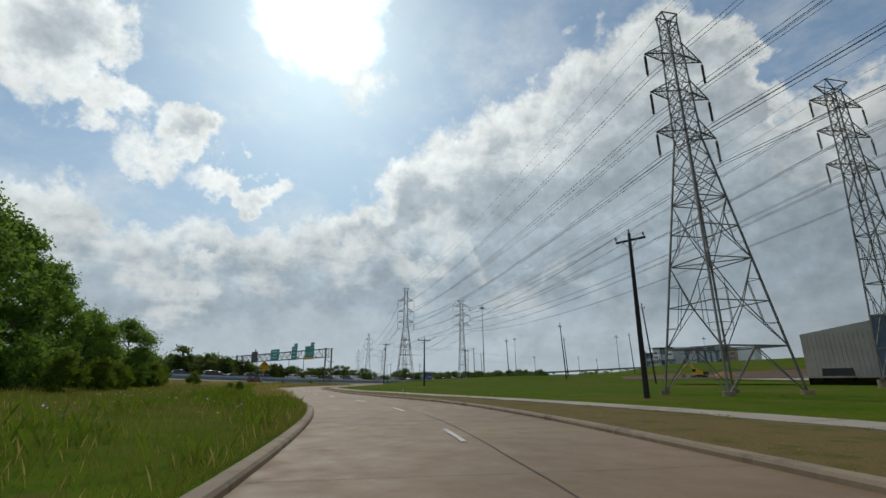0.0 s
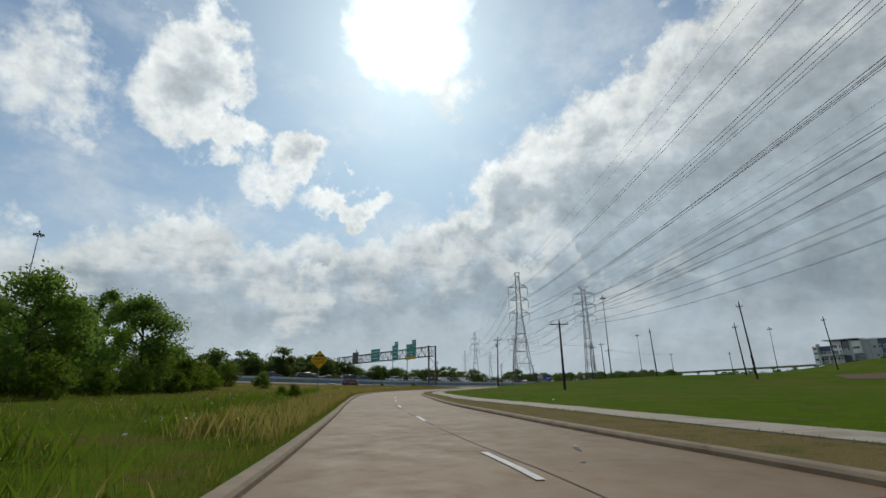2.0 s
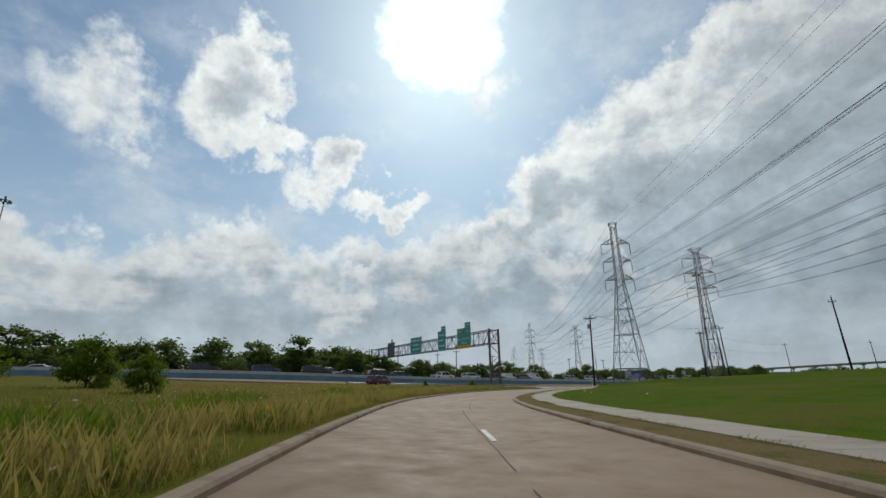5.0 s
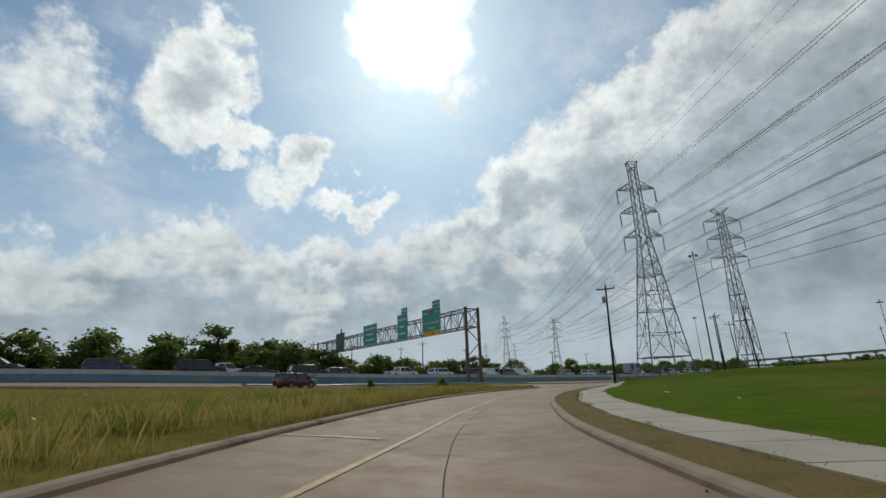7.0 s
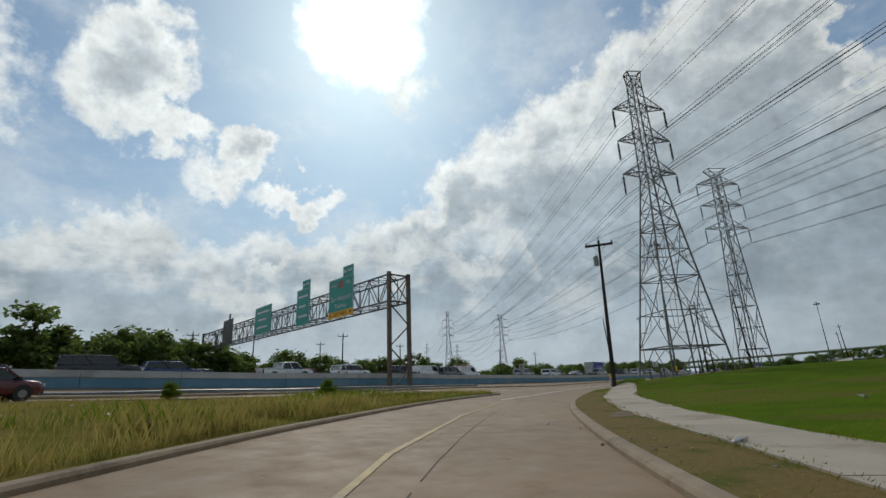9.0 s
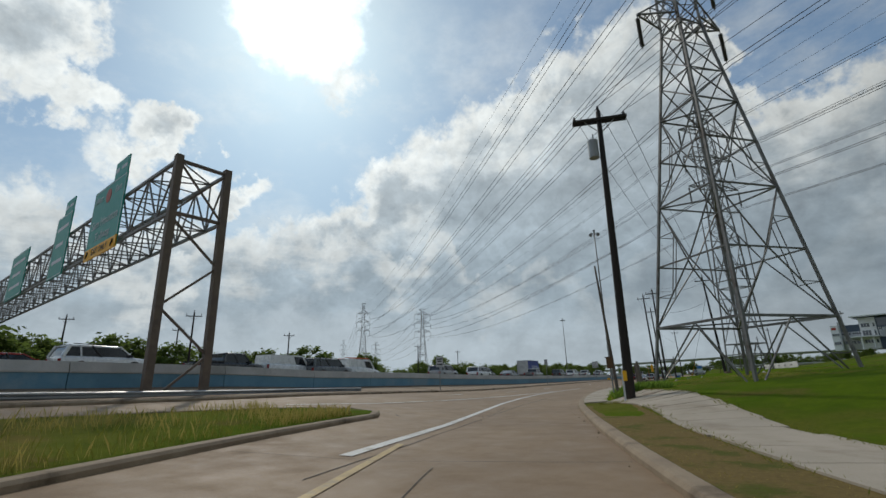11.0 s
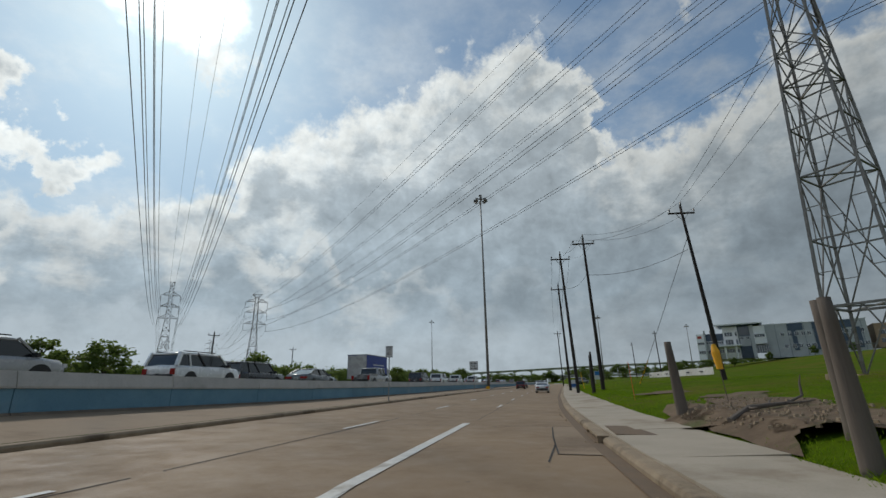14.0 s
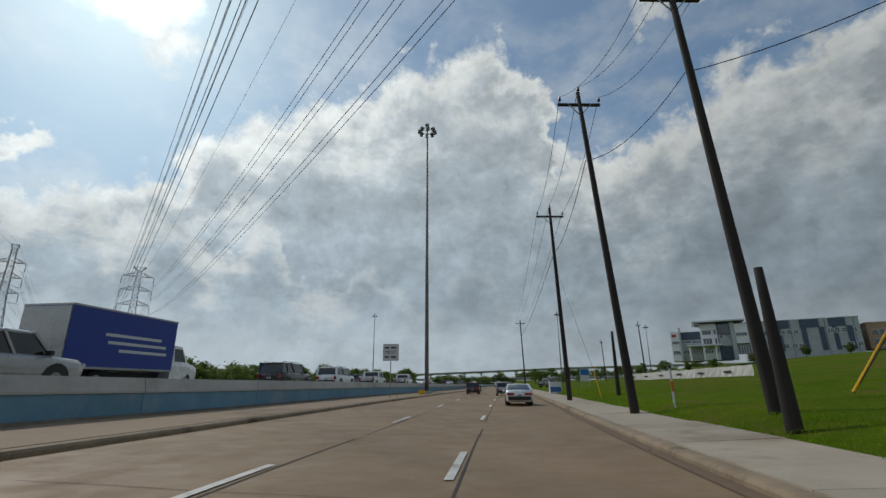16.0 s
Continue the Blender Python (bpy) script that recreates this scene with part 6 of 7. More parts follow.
def tree(height, spread, seed, leaves, leaf_size, material, low=0.22, label="", name="tree", open_crown=0.0):
    rng = np.random.default_rng(seed)
    ob = thing(name, label, "tree" if name == "tree" else "bush", "trees" if name == "tree" else "bushes")
    g = Geo()
    tops = []
    h0 = height * (0.5 if name == "tree" else 0.25)
    r = height * 0.022 + 0.05
    lean = rng.normal(0, 0.03, 2) * height
    prev = Vector((0, 0, -0.4))
    for k in range(1, 5):
        nxt = Vector((lean[0] * k / 4, lean[1] * k / 4, h0 * 1.5 * k / 4))
        g.tube(prev, nxt, r * (1.2 - 0.22 * k), r * (1.0 - 0.22 * k), 8)
        prev = nxt
    limbs = Geo()
    for k in range(9):
        z = h0 * (0.45 + 0.11 * k)
        a = k * 2.4 + rng.uniform(-0.4, 0.4)
        out = spread * rng.uniform(0.5, 0.85) * (1 - 0.05 * k)
        p = Vector((lean[0] * z / h0 / 1.5, lean[1] * z / h0 / 1.5, z))
        q = p + Vector((math.cos(a) * out, math.sin(a) * out, height * rng.uniform(0.08, 0.22)))
        mid = p.lerp(q, 0.5) + Vector((0, 0, height * 0.02))
        limbs.tube(p, mid, r * 0.42, r * 0.28, 6).tube(mid, q, r * 0.28, r * 0.08, 6)
        tops.append(q)
    part("trunk", g, BARK, ob, smooth=True)
    part("branching", limbs, BARK, ob)
    centres, radii = [], []
    lumps = 64 if leaves > 8000 else (26 if leaves > 3000 else 14)
    lump = 0.8 if leaves > 8000 else 1.0
    for k in range(lumps):
        u = rng.uniform(0, 1)
        z = height * (low + (0.94 - low) * u)
        belly = math.sin(math.pi * min(max((u * 0.85 + 0.13), 0), 1)) ** 0.7
        a, d = rng.uniform(0, 2 * math.pi), spread * belly * math.sqrt(rng.uniform(0.05, 1))
        centres.append((lean[0] * u + math.cos(a) * d, lean[1] * u + math.sin(a) * d, z))
        radii.append(spread * lump * rng.uniform(0.22, 0.42) * (1.0 - open_crown * rng.uniform(0, 0.7)))
    for q in tops:
        centres.append(tuple(q))
        radii.append(spread * lump * rng.uniform(0.2, 0.34))
    w = np.array(radii) ** 2
    per = np.maximum((leaves * w / w.sum()).astype(int), 6)
    v, f = leaf_cloud(rng, centres, radii, per, leaf_size)
    v[:, 2] = np.maximum(v[:, 2], 0.05)
    crown = new("crown", big_mesh("crown", v, f, material))
    crown.parent = ob
    return ob


def build_trees():
    near = [
        tree(15.5, 4.6, 3, 15000, 0.16, LEAF_A, 0.08, "tall leafy green tree at the edge of the meadow", open_crown=0.5),
        tree(9.0, 3.9, 8, 15000, 0.13, LEAF_A, 0.03, "round dense dark green tree at the edge of the meadow"),
        tree(12.0, 3.2, 21, 12000, 0.15, LEAF_A, 0.06, "slender leafy green tree at the edge of the meadow", open_crown=0.4),
    ]
    # kind, place and the height of the top
    slots = (
        (1, 41.0, -156.4, 10.2), (2, 31.7, -158.2, 12.4), (1, 50.0, -166.0, 9.6), (1, 45.0, -163.0, 8.8), (2, 56.0, -172.0, 11.4), (0, 61.0, -175.0, 12.8),
        (0, 66.5, -178.5, 14.6), (0, 74.0, -184.0, 16.0), (2, 52.5, -176.5, 10.8), (0, 60.0, -183.5, 13.6), (1, 40.0, -168.0, 9.0), (0, 70.0, -191.0, 15.0),
        (0, 80.5, -193.5, 16.5), (0, 87.0, -203.0, 16.5), (0, 94.5, -213.0, 16.0), (0, 101.0, -224.0, 16.0), (2, 36.0, -164.5, 8.5), (1, 63.5, -178.0, 8.0),
    )
    tall = (15.5, 9.0, 12.0)
    done = set()
    rng = random.Random(4)
    for k, x, y, top in slots:
        base = foot(x, y) - 0.1
        m = pose(x, y, base, 0, 0, rng.uniform(0, 360)) @ Matrix.Scale((top - base) / tall[k], 4)
        if k in done:
            made = copy_thing(near[k], Matrix.Identity(4))
            made.matrix_basis = m
        else:
            near[k].matrix_basis = m
            done.add(k)
    bush = tree(3.4, 1.9, 31, 3600, 0.13, LEAF_B, 0.02, "dense light green bush in the meadow", "bush")
    bush.matrix_basis = pose(38.6, -151.6, foot(38.6, -151.6) - 0.1)
    for x, y, s in ((35.6, -150.2, 0.95), (33.2, -148.6, 1.0), (31.0, -146.4, 0.8), (37.0, -153.9, 1.15), (34.0, -153.6, 1.1), (29.0, -144.8, 0.65), (42.6, -153.6, 0.6), (46.6, -157.6, 0.55), (50.8, -161.6, 0.6), (54.6, -165.0, 0.75), (52.2, -146.6, 0.36), (51.0, -145.8, 0.28), (50.4, -146.9, 0.3), (63.8, -170.0, 0.8), (69.9, -175.3, 0.8), (75.0, -183.0, 0.8), (58.4, -166.0, 0.7), (24.8, -135.9, 0.7), (-2.4, -77.9, 0.35), (-6.2, -86.1, 0.3), (82.1, -190.1, 0.8), (24.2, -144.1, 0.9), (16.8, -138.0, 1.0)):
        made = copy_thing(bush, Matrix.Identity(4))
        made.matrix_basis = pose(x, y, foot(x, y) - 0.08, 0, 0, rng.uniform(0, 360)) @ Matrix.Scale(s, 4)
    # the belt of trees behind the highway, and the woods at the horizon
    far = [tree(10.0, 4.6, 51, 1700, 0.34, LEAF_FAR, 0.05, "round green tree behind the highway"), tree(9.0, 5.2, 62, 1700, 0.34, LEAF_FAR, 0.03, "broad green tree behind the highway"), tree(12.0, 3.6, 73, 1500, 0.32, LEAF_FAR, 0.15, "slender open green tree behind the highway", open_crown=0.6)]
    done = set()
    belt = []
    for row, (d0, step) in enumerate(((60, 5.2), (72, 6.0))):
        for x, y in dense(beside(WALL_LINE, d0), step):
            if -250 < y < 330:
                belt.append((x + rng.uniform(-5, 5), y + rng.uniform(-3, 3), rng.uniform(0.75, 1.35) * (1.0 if y < -50 else 0.64), rng.choice((0, 1, 1, 0, 2))))
    for k in range(56):
        u = k / 55
        belt.append((-230 + 175 * u + rng.uniform(-6, 6), 330 + 40 * math.sin(u * 3) + rng.uniform(-14, 14), rng.uniform(0.9, 1.3), rng.choice((0, 1))))
    for k in range(60):
        u = k / 59
        belt.append((-60 + 420 * u, 560 + 60 * math.sin(u * 5) + rng.uniform(-20, 20), rng.uniform(0.9, 1.5), rng.choice((0, 1))))
    for k in range(16):
        belt.append((30 + k * 12 + rng.uniform(-5, 5), 330 + rng.uniform(-20, 20), rng.uniform(0.5, 0.9), rng.choice((0, 1, 2))))
    for x, y, s, k in belt:
        z = deck_height(WALL_AT(y), y) - 0.4 if off_wall(x, y)[0] > 0 and y < 330 else foot(x, y)
        m = pose(x, y, z, 0, 0, rng.uniform(0, 360)) @ Matrix.Diagonal((s * 1.45, s * 1.45, s, 1.0))
        if k in done:
            made = copy_thing(far[k], Matrix.Identity(4))
            made.matrix_basis = m
        else:
            far[k].matrix_basis = m
            done.add(k)


build_trees()


def blades(name, x, y, low, high, width, material, label, seed, lean=0.35):
    """Single blades of grass, each a bent sliver of two faces."""
    rng = np.random.default_rng(seed)
    n = len(x)
    z = ground_height(x, y) - 0.03
    h = rng.uniform(low, high, n)
    a = rng.uniform(0, 2 * np.pi, n)
    dx, dy = np.cos(a) * width / 2, np.sin(a) * width / 2
    b = rng.uniform(0, 2 * np.pi, n)
    lx, ly = np.cos(b) * h * lean * rng.uniform(0.2, 1, n), np.sin(b) * h * lean * rng.uniform(0.2, 1, n)
    base = np.stack([x, y, z], 1)
    v = np.stack([base + np.stack([-dx, -dy, 0 * h], 1), base + np.stack([dx, dy, 0 * h], 1), base + np.stack([lx * 0.4 + dx * 0.7, ly * 0.4 + dy * 0.7, h * 0.6], 1), base + np.stack([lx, ly, h], 1)], 1)
    ob = new(name, big_mesh(name, v.reshape(-1, 3), np.arange(4 * n).reshape(-1, 4), material))
    return tagged(ob, label, "grass", kind="stuff")


def scatter(line, near, far, count, seed, ymin, ymax, side, power=1.6, clump=0.0):
    """Places beside a line, thinning out with distance; side +1 to its left."""
    rng = np.random.default_rng(seed)
    pts = np.array([p for p in dense(line, 1.0) if ymin < p[1] < ymax])
    i = rng.integers(0, len(pts) - 1, count)
    u = rng.uniform(0, 1, count)[:, None]
    p = pts[i] * (1 - u) + pts[i + 1] * u
    t = pts[i + 1] - pts[i]
    t /= np.linalg.norm(t, axis=1)[:, None] + 1e-9
    d = near + (far - near) * rng.uniform(0, 1, count) ** power
    q = p + np.stack([-t[:, 1], t[:, 0]], 1) * (d * side)[:, None]
    if clump:
        f = np.array([noise.noise((a * 0.35, b * 0.35, 3.0)) for a, b in q])
        q = q[f + rng.uniform(-0.25, 0.25, count) > clump]
    return q[:, 0], q[:, 1]


def build_grass():
    meadow_line = LEFT_KERB
    x, y = scatter(meadow_line, 0.35, 26, 260000, 1, -245, -62, 1, 1.5)
    keep = (off_island(x, y) > 0.35) | (y < -150)
    keep &= np.random.default_rng(9).uniform(0, 1, len(x)) > 0.55 * smooth01((y + 158) / 35)
    blades("meadow_grass", x[keep], y[keep], 0.05, 0.26, 0.008, BLADE, "tall green and straw meadow grass", 2, 0.6)
    x, y = scatter(meadow_line, 0.40, 22, 210000, 3, -245, -62, 1, 1.5, -0.02)
    keep = (off_island(x, y) > 0.35) | (y < -150)
    keep &= np.random.default_rng(8).uniform(0, 1, len(x)) < 0.10 + 0.90 * smooth01((y + 148) / 45)
    blades("seed_grass", x[keep], y[keep], 0.12, 0.46, 0.005, STRAW, "dry straw-coloured seed heads standing in the meadow", 4, 0.45)
    x, y = scatter(RIGHT_KERB, 0.34, 3.0, 70000, 5, -240, -60, -1, 1.0)
    blades("verge_grass", x, y, 0.03, 0.09, 0.008, STRAW, "short dry grass of the verge", 6, 0.9)
    x, y = scatter(RIGHT_KERB, 0.34, 3.2, 22000, 15, -240, -78, -1, 1.0, 0.0)
    blades("verge_green", x, y, 0.03, 0.10, 0.009, BLADE, "short green grass of the verge", 16, 0.9)
    far_edge = beside(WALK_NEAR, -2.1)
    x, y = scatter(far_edge, -0.12, 15, 130000, 7, -214, -66, -1, 1.9)
    blades("field_grass", x, y, 0.025, 0.075, 0.009, LAWN, "short green grass of the field", 8, 0.9)
    late_edge = WALK_FAR
    x, y = scatter(late_edge, -0.08, 14, 140000, 9, -60, 70, -1, 1.8)
    bare = np.minimum(((x - 7.3) / 1.8) ** 2 + ((y + 20.3) / 5.8) ** 2, ((x - 8.4) / 1.2) ** 2 + ((y + 5.6) / 1.6) ** 2)
    keep = bare + np.random.default_rng(31).uniform(-0.3, 0.1, len(x)) > 1.0
    x, y = x[keep], y[keep]
    blades("lawn_grass", x, y, 0.03, 0.085, 0.009, LAWN, "short green grass beside the sidewalk", 10, 0.9)
    # grass creeping over the edges of the sidewalk
    for k, (line, side) in enumerate(((WALK_NEAR, 1), (far_edge, -1), (WALK_FAR, -1))):
        x, y = scatter(line, -0.20, 0.16, 16000, 60 + k, -214, 60, side, 1.0, 0.02)
        x, y = x[np.abs(y + 20.3) > 4.6], y[np.abs(y + 20.3) > 4.6]
        blades("edge_grass", x, y, 0.05, 0.15, 0.008, BLADE if k < 2 else LAWN, "ragged grass creeping over the edge of the sidewalk", 70 + k, 1.0)
    # weeds, flowers and litter
    x, y = scatter(late_edge, 0.3, 3.0, 5200, 11, -55, -46, -1, 1.0, 0.0)
    blades("weeds", x, y, 0.10, 0.42, 0.022, LEAF_A, "lush green weeds at the foot of the poles", 12, 0.8)
    x, y = scatter(late_edge, 0.0, 9, 30000, 19, -60, -36, -1, 1.3, -0.05)
    blades("dry_lawn", x, y, 0.03, 0.10, 0.009, STRAW, "dry brown grass round the foot of the tower", 20, 0.9)
    # rank weeds in the meadow
    x, y = scatter(meadow_line, 0.8, 8, 60000, 13, -240, -72, 1, 1.0, 0.27)
    blades("meadow_weeds", x, y, 0.2, 0.75, 0.022, LEAF_B, "clumps of tall leafy weeds in the meadow", 14, 0.7)
    x, y = scatter(meadow_line, 0.5, 3.4, 30000, 17, -165, -80, 1, 1.0, 0.10)
    blades("tall_straw", x, y, 0.3, 0.8, 0.007, STRAW, "tall dry straw standing along the kerb", 18, 0.5)
    rng = np.random.default_rng(77)
    for name, col, count, lo, hi, label in (("white_flowers", (0.8, 0.78, 0.72), 700, 0.2, 0.6, "small white flowers in the meadow"), ("yellow_flowers", (0.75, 0.50, 0.02), 420, 0.25, 0.7, "small yellow flowers in the meadow"), ("pink_flowers", (0.42, 0.16, 0.30), 380, 0.15, 0.4, "small pink flowers in the meadow")):
        x, y = scatter(meadow_line, 1.0, 9, count * 2, 20 + count, -240, -70, 1, 1.0, 0.05)
        z = ground_height(x, y) + rng.uniform(lo, hi, len(x))
        p = np.stack([x, y, z], 1)
        n = len(p)
        a = rng.normal(size=(n, 3)) * 0.028
        b = rng.normal(size=(n, 3)) * 0.028
        v = np.stack([p - a, p - b, p + a, p + b], 1).reshape(-1, 3)
        tagged(new(name, big_mesh(name, v, np.arange(4 * n).reshape(-1, 4), plain(name, col, 0.8))), label, "flowers", kind="stuff")


build_grass()


def build_litter():
    paper = plain("litter_white", (0.62, 0.60, 0.57), 0.8)
    rng = random.Random(9)
    for x, y in ((94.4, -152.9), (88.7, -161.9), (74.8, -138.3), (27.9, -89.4), (24.2, -78.4), (21.5, -88.3), (15.1, -41.6), (11.1, -28.2), (12.1, -27.4), (10.3, -37.7), (33.6, -97.4), (41.9, -103.2), (16.8, -86.0)):
        g = Geo()
        pts = [(rng.uniform(-0.2, 0.2), rng.uniform(-0.15, 0.15), rng.uniform(0.0, 0.14)) for _ in range(7)]
        bm = bmesh.new()
        for p in pts:
            bm.verts.new(p)
        bmesh.ops.convex_hull(bm, input=bm.verts)
        me = bpy.data.meshes.new("litter")
        bm.to_mesh(me)
        bm.free()
        me.materials.append(paper)
        ob = tagged(new("litter", me), "crumpled white paper litter on the grass", "litter", "litter on the grass")
        ob.matrix_world = pose(x, y, foot(x, y), 0, 0, rng.uniform(0, 360))
    # bare soil and stones beside the stubs
    soil = surface("bare_soil", (0.13, 0.085, 0.05), (0.20, 0.14, 0.09), 0.95, 1.5, 14.0, 0.6)
    for k, (cx, cy, rx, ry) in enumerate(((17.6, -81.6, 0.6, 2.0),)):
        ring = [(cx + rx * math.cos(a) * (1 + 0.18 * math.sin(5 * a + k)), cy + ry * math.sin(a) * (1 + 0.12 * math.sin(4 * a))) for a in np.linspace(0, 2 * math.pi, 28, endpoint=False)]
        g = Geo().add([(cx, cy, foot(cx, cy) + 0.05)] + [(px_, py_, foot(px_, py_) + 0.02) for px_, py_ in ring], [(0, i + 1, (i + 1) % 28 + 1) for i in range(28)])
        tagged(part("bare_soil", g, soil), "patch of bare brown soil in the grass", "soil", kind="structure")
    stones = Geo()
    for _ in range(420):
        a, d = rng.uniform(0, 2 * math.pi), math.sqrt(rng.uniform(0, 1))
        x, y, s = 7.4 + 1.7 * d * math.cos(a), -20.2 + 5.4 * d * math.sin(a), rng.uniform(0.015, 0.075)
        stones.box((x, y, foot(x, y) + 0.05), (s * 1.4, s, s * 0.8), rng.uniform(0, 3), 0.7)
    tagged(part("stones", stones, KERB), "loose grey stones on bare soil", "stones", kind="stuff")


build_litter()


# ---- buildings, banner, flyover ----
OFFICE_WHITE = surface("office_white_panel", (0.74, 0.75, 0.76), (0.80, 0.81, 0.82), 0.6, 0.3)
OFFICE_GREY = surface("office_grey_panel", (0.42, 0.44, 0.45), (0.48, 0.50, 0.51), 0.6, 0.3)
OFFICE_BLUE = surface("office_slate_panel", (0.06, 0.09, 0.13), (0.08, 0.11, 0.16), 0.5, 0.3)
PANE = plain("window_pane", (0.02, 0.03, 0.045), 0.08, 0.0, 0.5, 0.8)


def build_office():
    corner = Vector((81.6, 173.6, 13.5))
    right = Vector((42.3, -17.4, 0)).normalized()
    turn = math.degrees(math.atan2(right.y, right.x))
    office = thing("office_building", "white, pale grey and slate office building with a projecting flat roof", "building", "", pose(corner.x, corner.y, corner.z, 0, 0, turn) @ Matrix.Diagonal((0.69, 0.69, 0.51, 1.0)))

    def window(x, z, w, h, face, panes=2):
        """A dark pane behind a white frame with mullions; local x runs along the front, y into the depth."""
        win = part("window", Geo().box((x, face - 0.03, z), (w, 0.12, h)), PANE, office)
        bars = Geo().box((x, face - 0.1, z + h / 2), (w + 0.3, 0.22, 0.18)).box((x, face - 0.1, z - h / 2), (w + 0.3, 0.26, 0.22))
        for k in range(panes + 1):
            bars.box((x - w / 2 + w * k / panes, face - 0.1, z), (0.14, 0.2, h))
        part("window_frame", bars, OFFICE_WHITE, win)

    # right wing: pale panels, slate bands with legs, two rows of windows
    part("right_wing", Geo().box((36, 13, 3.5), (44.6, 24, 24.8)), OFFICE_GREY, office, "pale grey panel facade")
    for x in (13.9, 19.0, 24.6, 32.0, 36.0, 45.6, 56.2):
        part("panel_joint", Geo().box((x, 0.94, 3.5), (0.16, 0.12, 24.6)), OFFICE_BLUE, office)
    for x, w, legs in ((28.2, 6.8, ((27.2, 2.2),)), (39.6, 7.6, ((37.2, 1.9), (44.0, 2.2))), (50.2, 6.4, ((49.0, 1.8), (54.4, 2.2)))):
        part("slate_panel", Geo().box((x, 0.85, 13.2), (w, 0.34, 5.4)), OFFICE_BLUE, office)
        for lx, lw in legs:
            part("slate_leg", Geo().box((lx, 0.87, 3.2), (lw, 0.30, 14.6)), OFFICE_BLUE, office)
    for x in (21.9, 25.2, 28.4, 31.4, 33.9, 47.1, 49.6, 52.4, 56.0):
        window(x, 8.0, 1.8, 2.8, 0.98 if x not in (28.4, 49.6) else 0.70)
    for x in (22.8, 26.4, 29.2, 32.4, 35.0, 53.6, 57.0):
        window(x, -0.9, 1.9, 2.7, 0.98 if x not in (26.4, 53.6) else 0.70)
    part("parapet", Geo().box((36, 13, 16.05), (45.2, 24.6, 0.5)), OFFICE_WHITE, office)
    # centre: white stair block, slate glazing, pier and the projecting white bay under the roof slab
    part("stair_block", Geo().box((-3.0, 8.5, 4.0), (7.6, 17, 24.8)), OFFICE_WHITE, office, "white corner block")
    for z, h in ((10.4, 3.2), (4.2, 4.2), (-2.4, 3.0)):
        window(-4.0, z, 4.0, h, 0.0, 3)
        window(-0.2, z, 1.0, h, 0.0, 1)
    part("slate_core", Geo().box((3.8, 9.5, 4.0), (6.0, 17, 24.8)), OFFICE_BLUE, office)
    part("tall_glazing", Geo().box((3.9, 0.94, 12.4), (5.0, 0.12, 6.4)), PANE, office)
    part("beige_infill", Geo().box((3.9, 0.8, 4.4), (5.2, 0.5, 7.4)), OFFICE_GREY, office)
    for x in (2.4, 5.4):
        window(x, 7.0, 1.6, 2.2, 0.55)
    part("pier", Geo().box((7.6, 3.0, 4.0), (1.8, 8.0, 24.8)), OFFICE_GREY, office)
    part("bay", Geo().box((11.4, 5.5, 8.6), (5.6, 14, 13.4)), OFFICE_WHITE, office, "projecting white bay")
    window(11.2, 8.0, 4.8, 2.4, -1.5, 4)
    part("door_glazing", Geo().box((11.6, -0.2, -2.0), (6.2, 0.3, 6.2)), PANE, office)
    for k in range(6):
        part("mullion", Geo().box((8.8 + k * 1.12, -0.42, -2.0), (0.16, 0.2, 6.2)), OFFICE_WHITE, office)
    part("roof_canopy", Geo().box((1.6, 7.0, 17.6), (23.6, 22, 0.9)), OFFICE_WHITE, office, "projecting flat roof slab")
    part("soffit", Geo().box((1.6, 7.0, 16.95), (21.0, 20, 0.4)), OFFICE_BLUE, office)
    # left wing with the sign pier and the entrance roof
    part("left_wing", Geo().box((-12.0, 14, 1.6), (10.4, 22, 20.4)), OFFICE_GREY, office)
    part("slate_band", Geo().box((-11.8, 2.9, 9.0), (9.8, 0.3, 5.6)), OFFICE_BLUE, office)
    window(-14.0, 4.6, 4.4, 1.9, 2.96, 4)
    window(-9.2, 4.6, 4.0, 1.9, 2.96, 4)
    window(-11.6, -2.4, 8.4, 3.0, 2.96, 6)
    part("sign_pier", Geo().box((-19.0, 10, 1.8), (4.2, 16, 20.6)), OFFICE_WHITE, office, "white end pier carrying a red sign")
    window(-19.0, 4.4, 3.4, 1.9, 1.96, 3)
    window(-19.0, -2.6, 3.4, 2.6, 1.96, 3)
    part("bars", Geo().box((-19.4, 1.94, 9.4), (2.2, 0.16, 2.0)), plain("sign_red", (0.45, 0.05, 0.03), 0.5), office, "red lettering shape")
    part("fin", Geo().box((-16.5, 1.6, 3.0), (0.8, 4.0, 23.0)), OFFICE_GREY, office)
    part("entrance_roof", Geo().box((-6.0, -2.5, 1.2), (15.5, 10, 1.0)), OFFICE_WHITE, office, "white entrance roof")
    for x in (-12.6, -6.4, -1.0):
        part("column", Geo().tube((x, -6.2, -9.0), (x, -6.2, 0.8), 0.45, n=10), OFFICE_WHITE, office)
    for x, w in ((18.0, 4.0), (30.0, 6.0), (46.0, 2.6)):
        part("roof_unit", Geo().box((x, 12, 17.0), (w, 5, 1.8)), OFFICE_WHITE, office)
    tan = surface("tan_render", (0.42, 0.29, 0.19), (0.48, 0.34, 0.23), 0.8, 0.4)
    shop = thing("tan_building", "low tan building with dark windows beside the offices", "building", "", pose(corner.x, corner.y, corner.z, 0, 0, turn) @ Matrix.Translation((42.5, 4.0, 1.0)) @ Matrix.Diagonal((0.69, 0.69, 0.48, 1.0)))
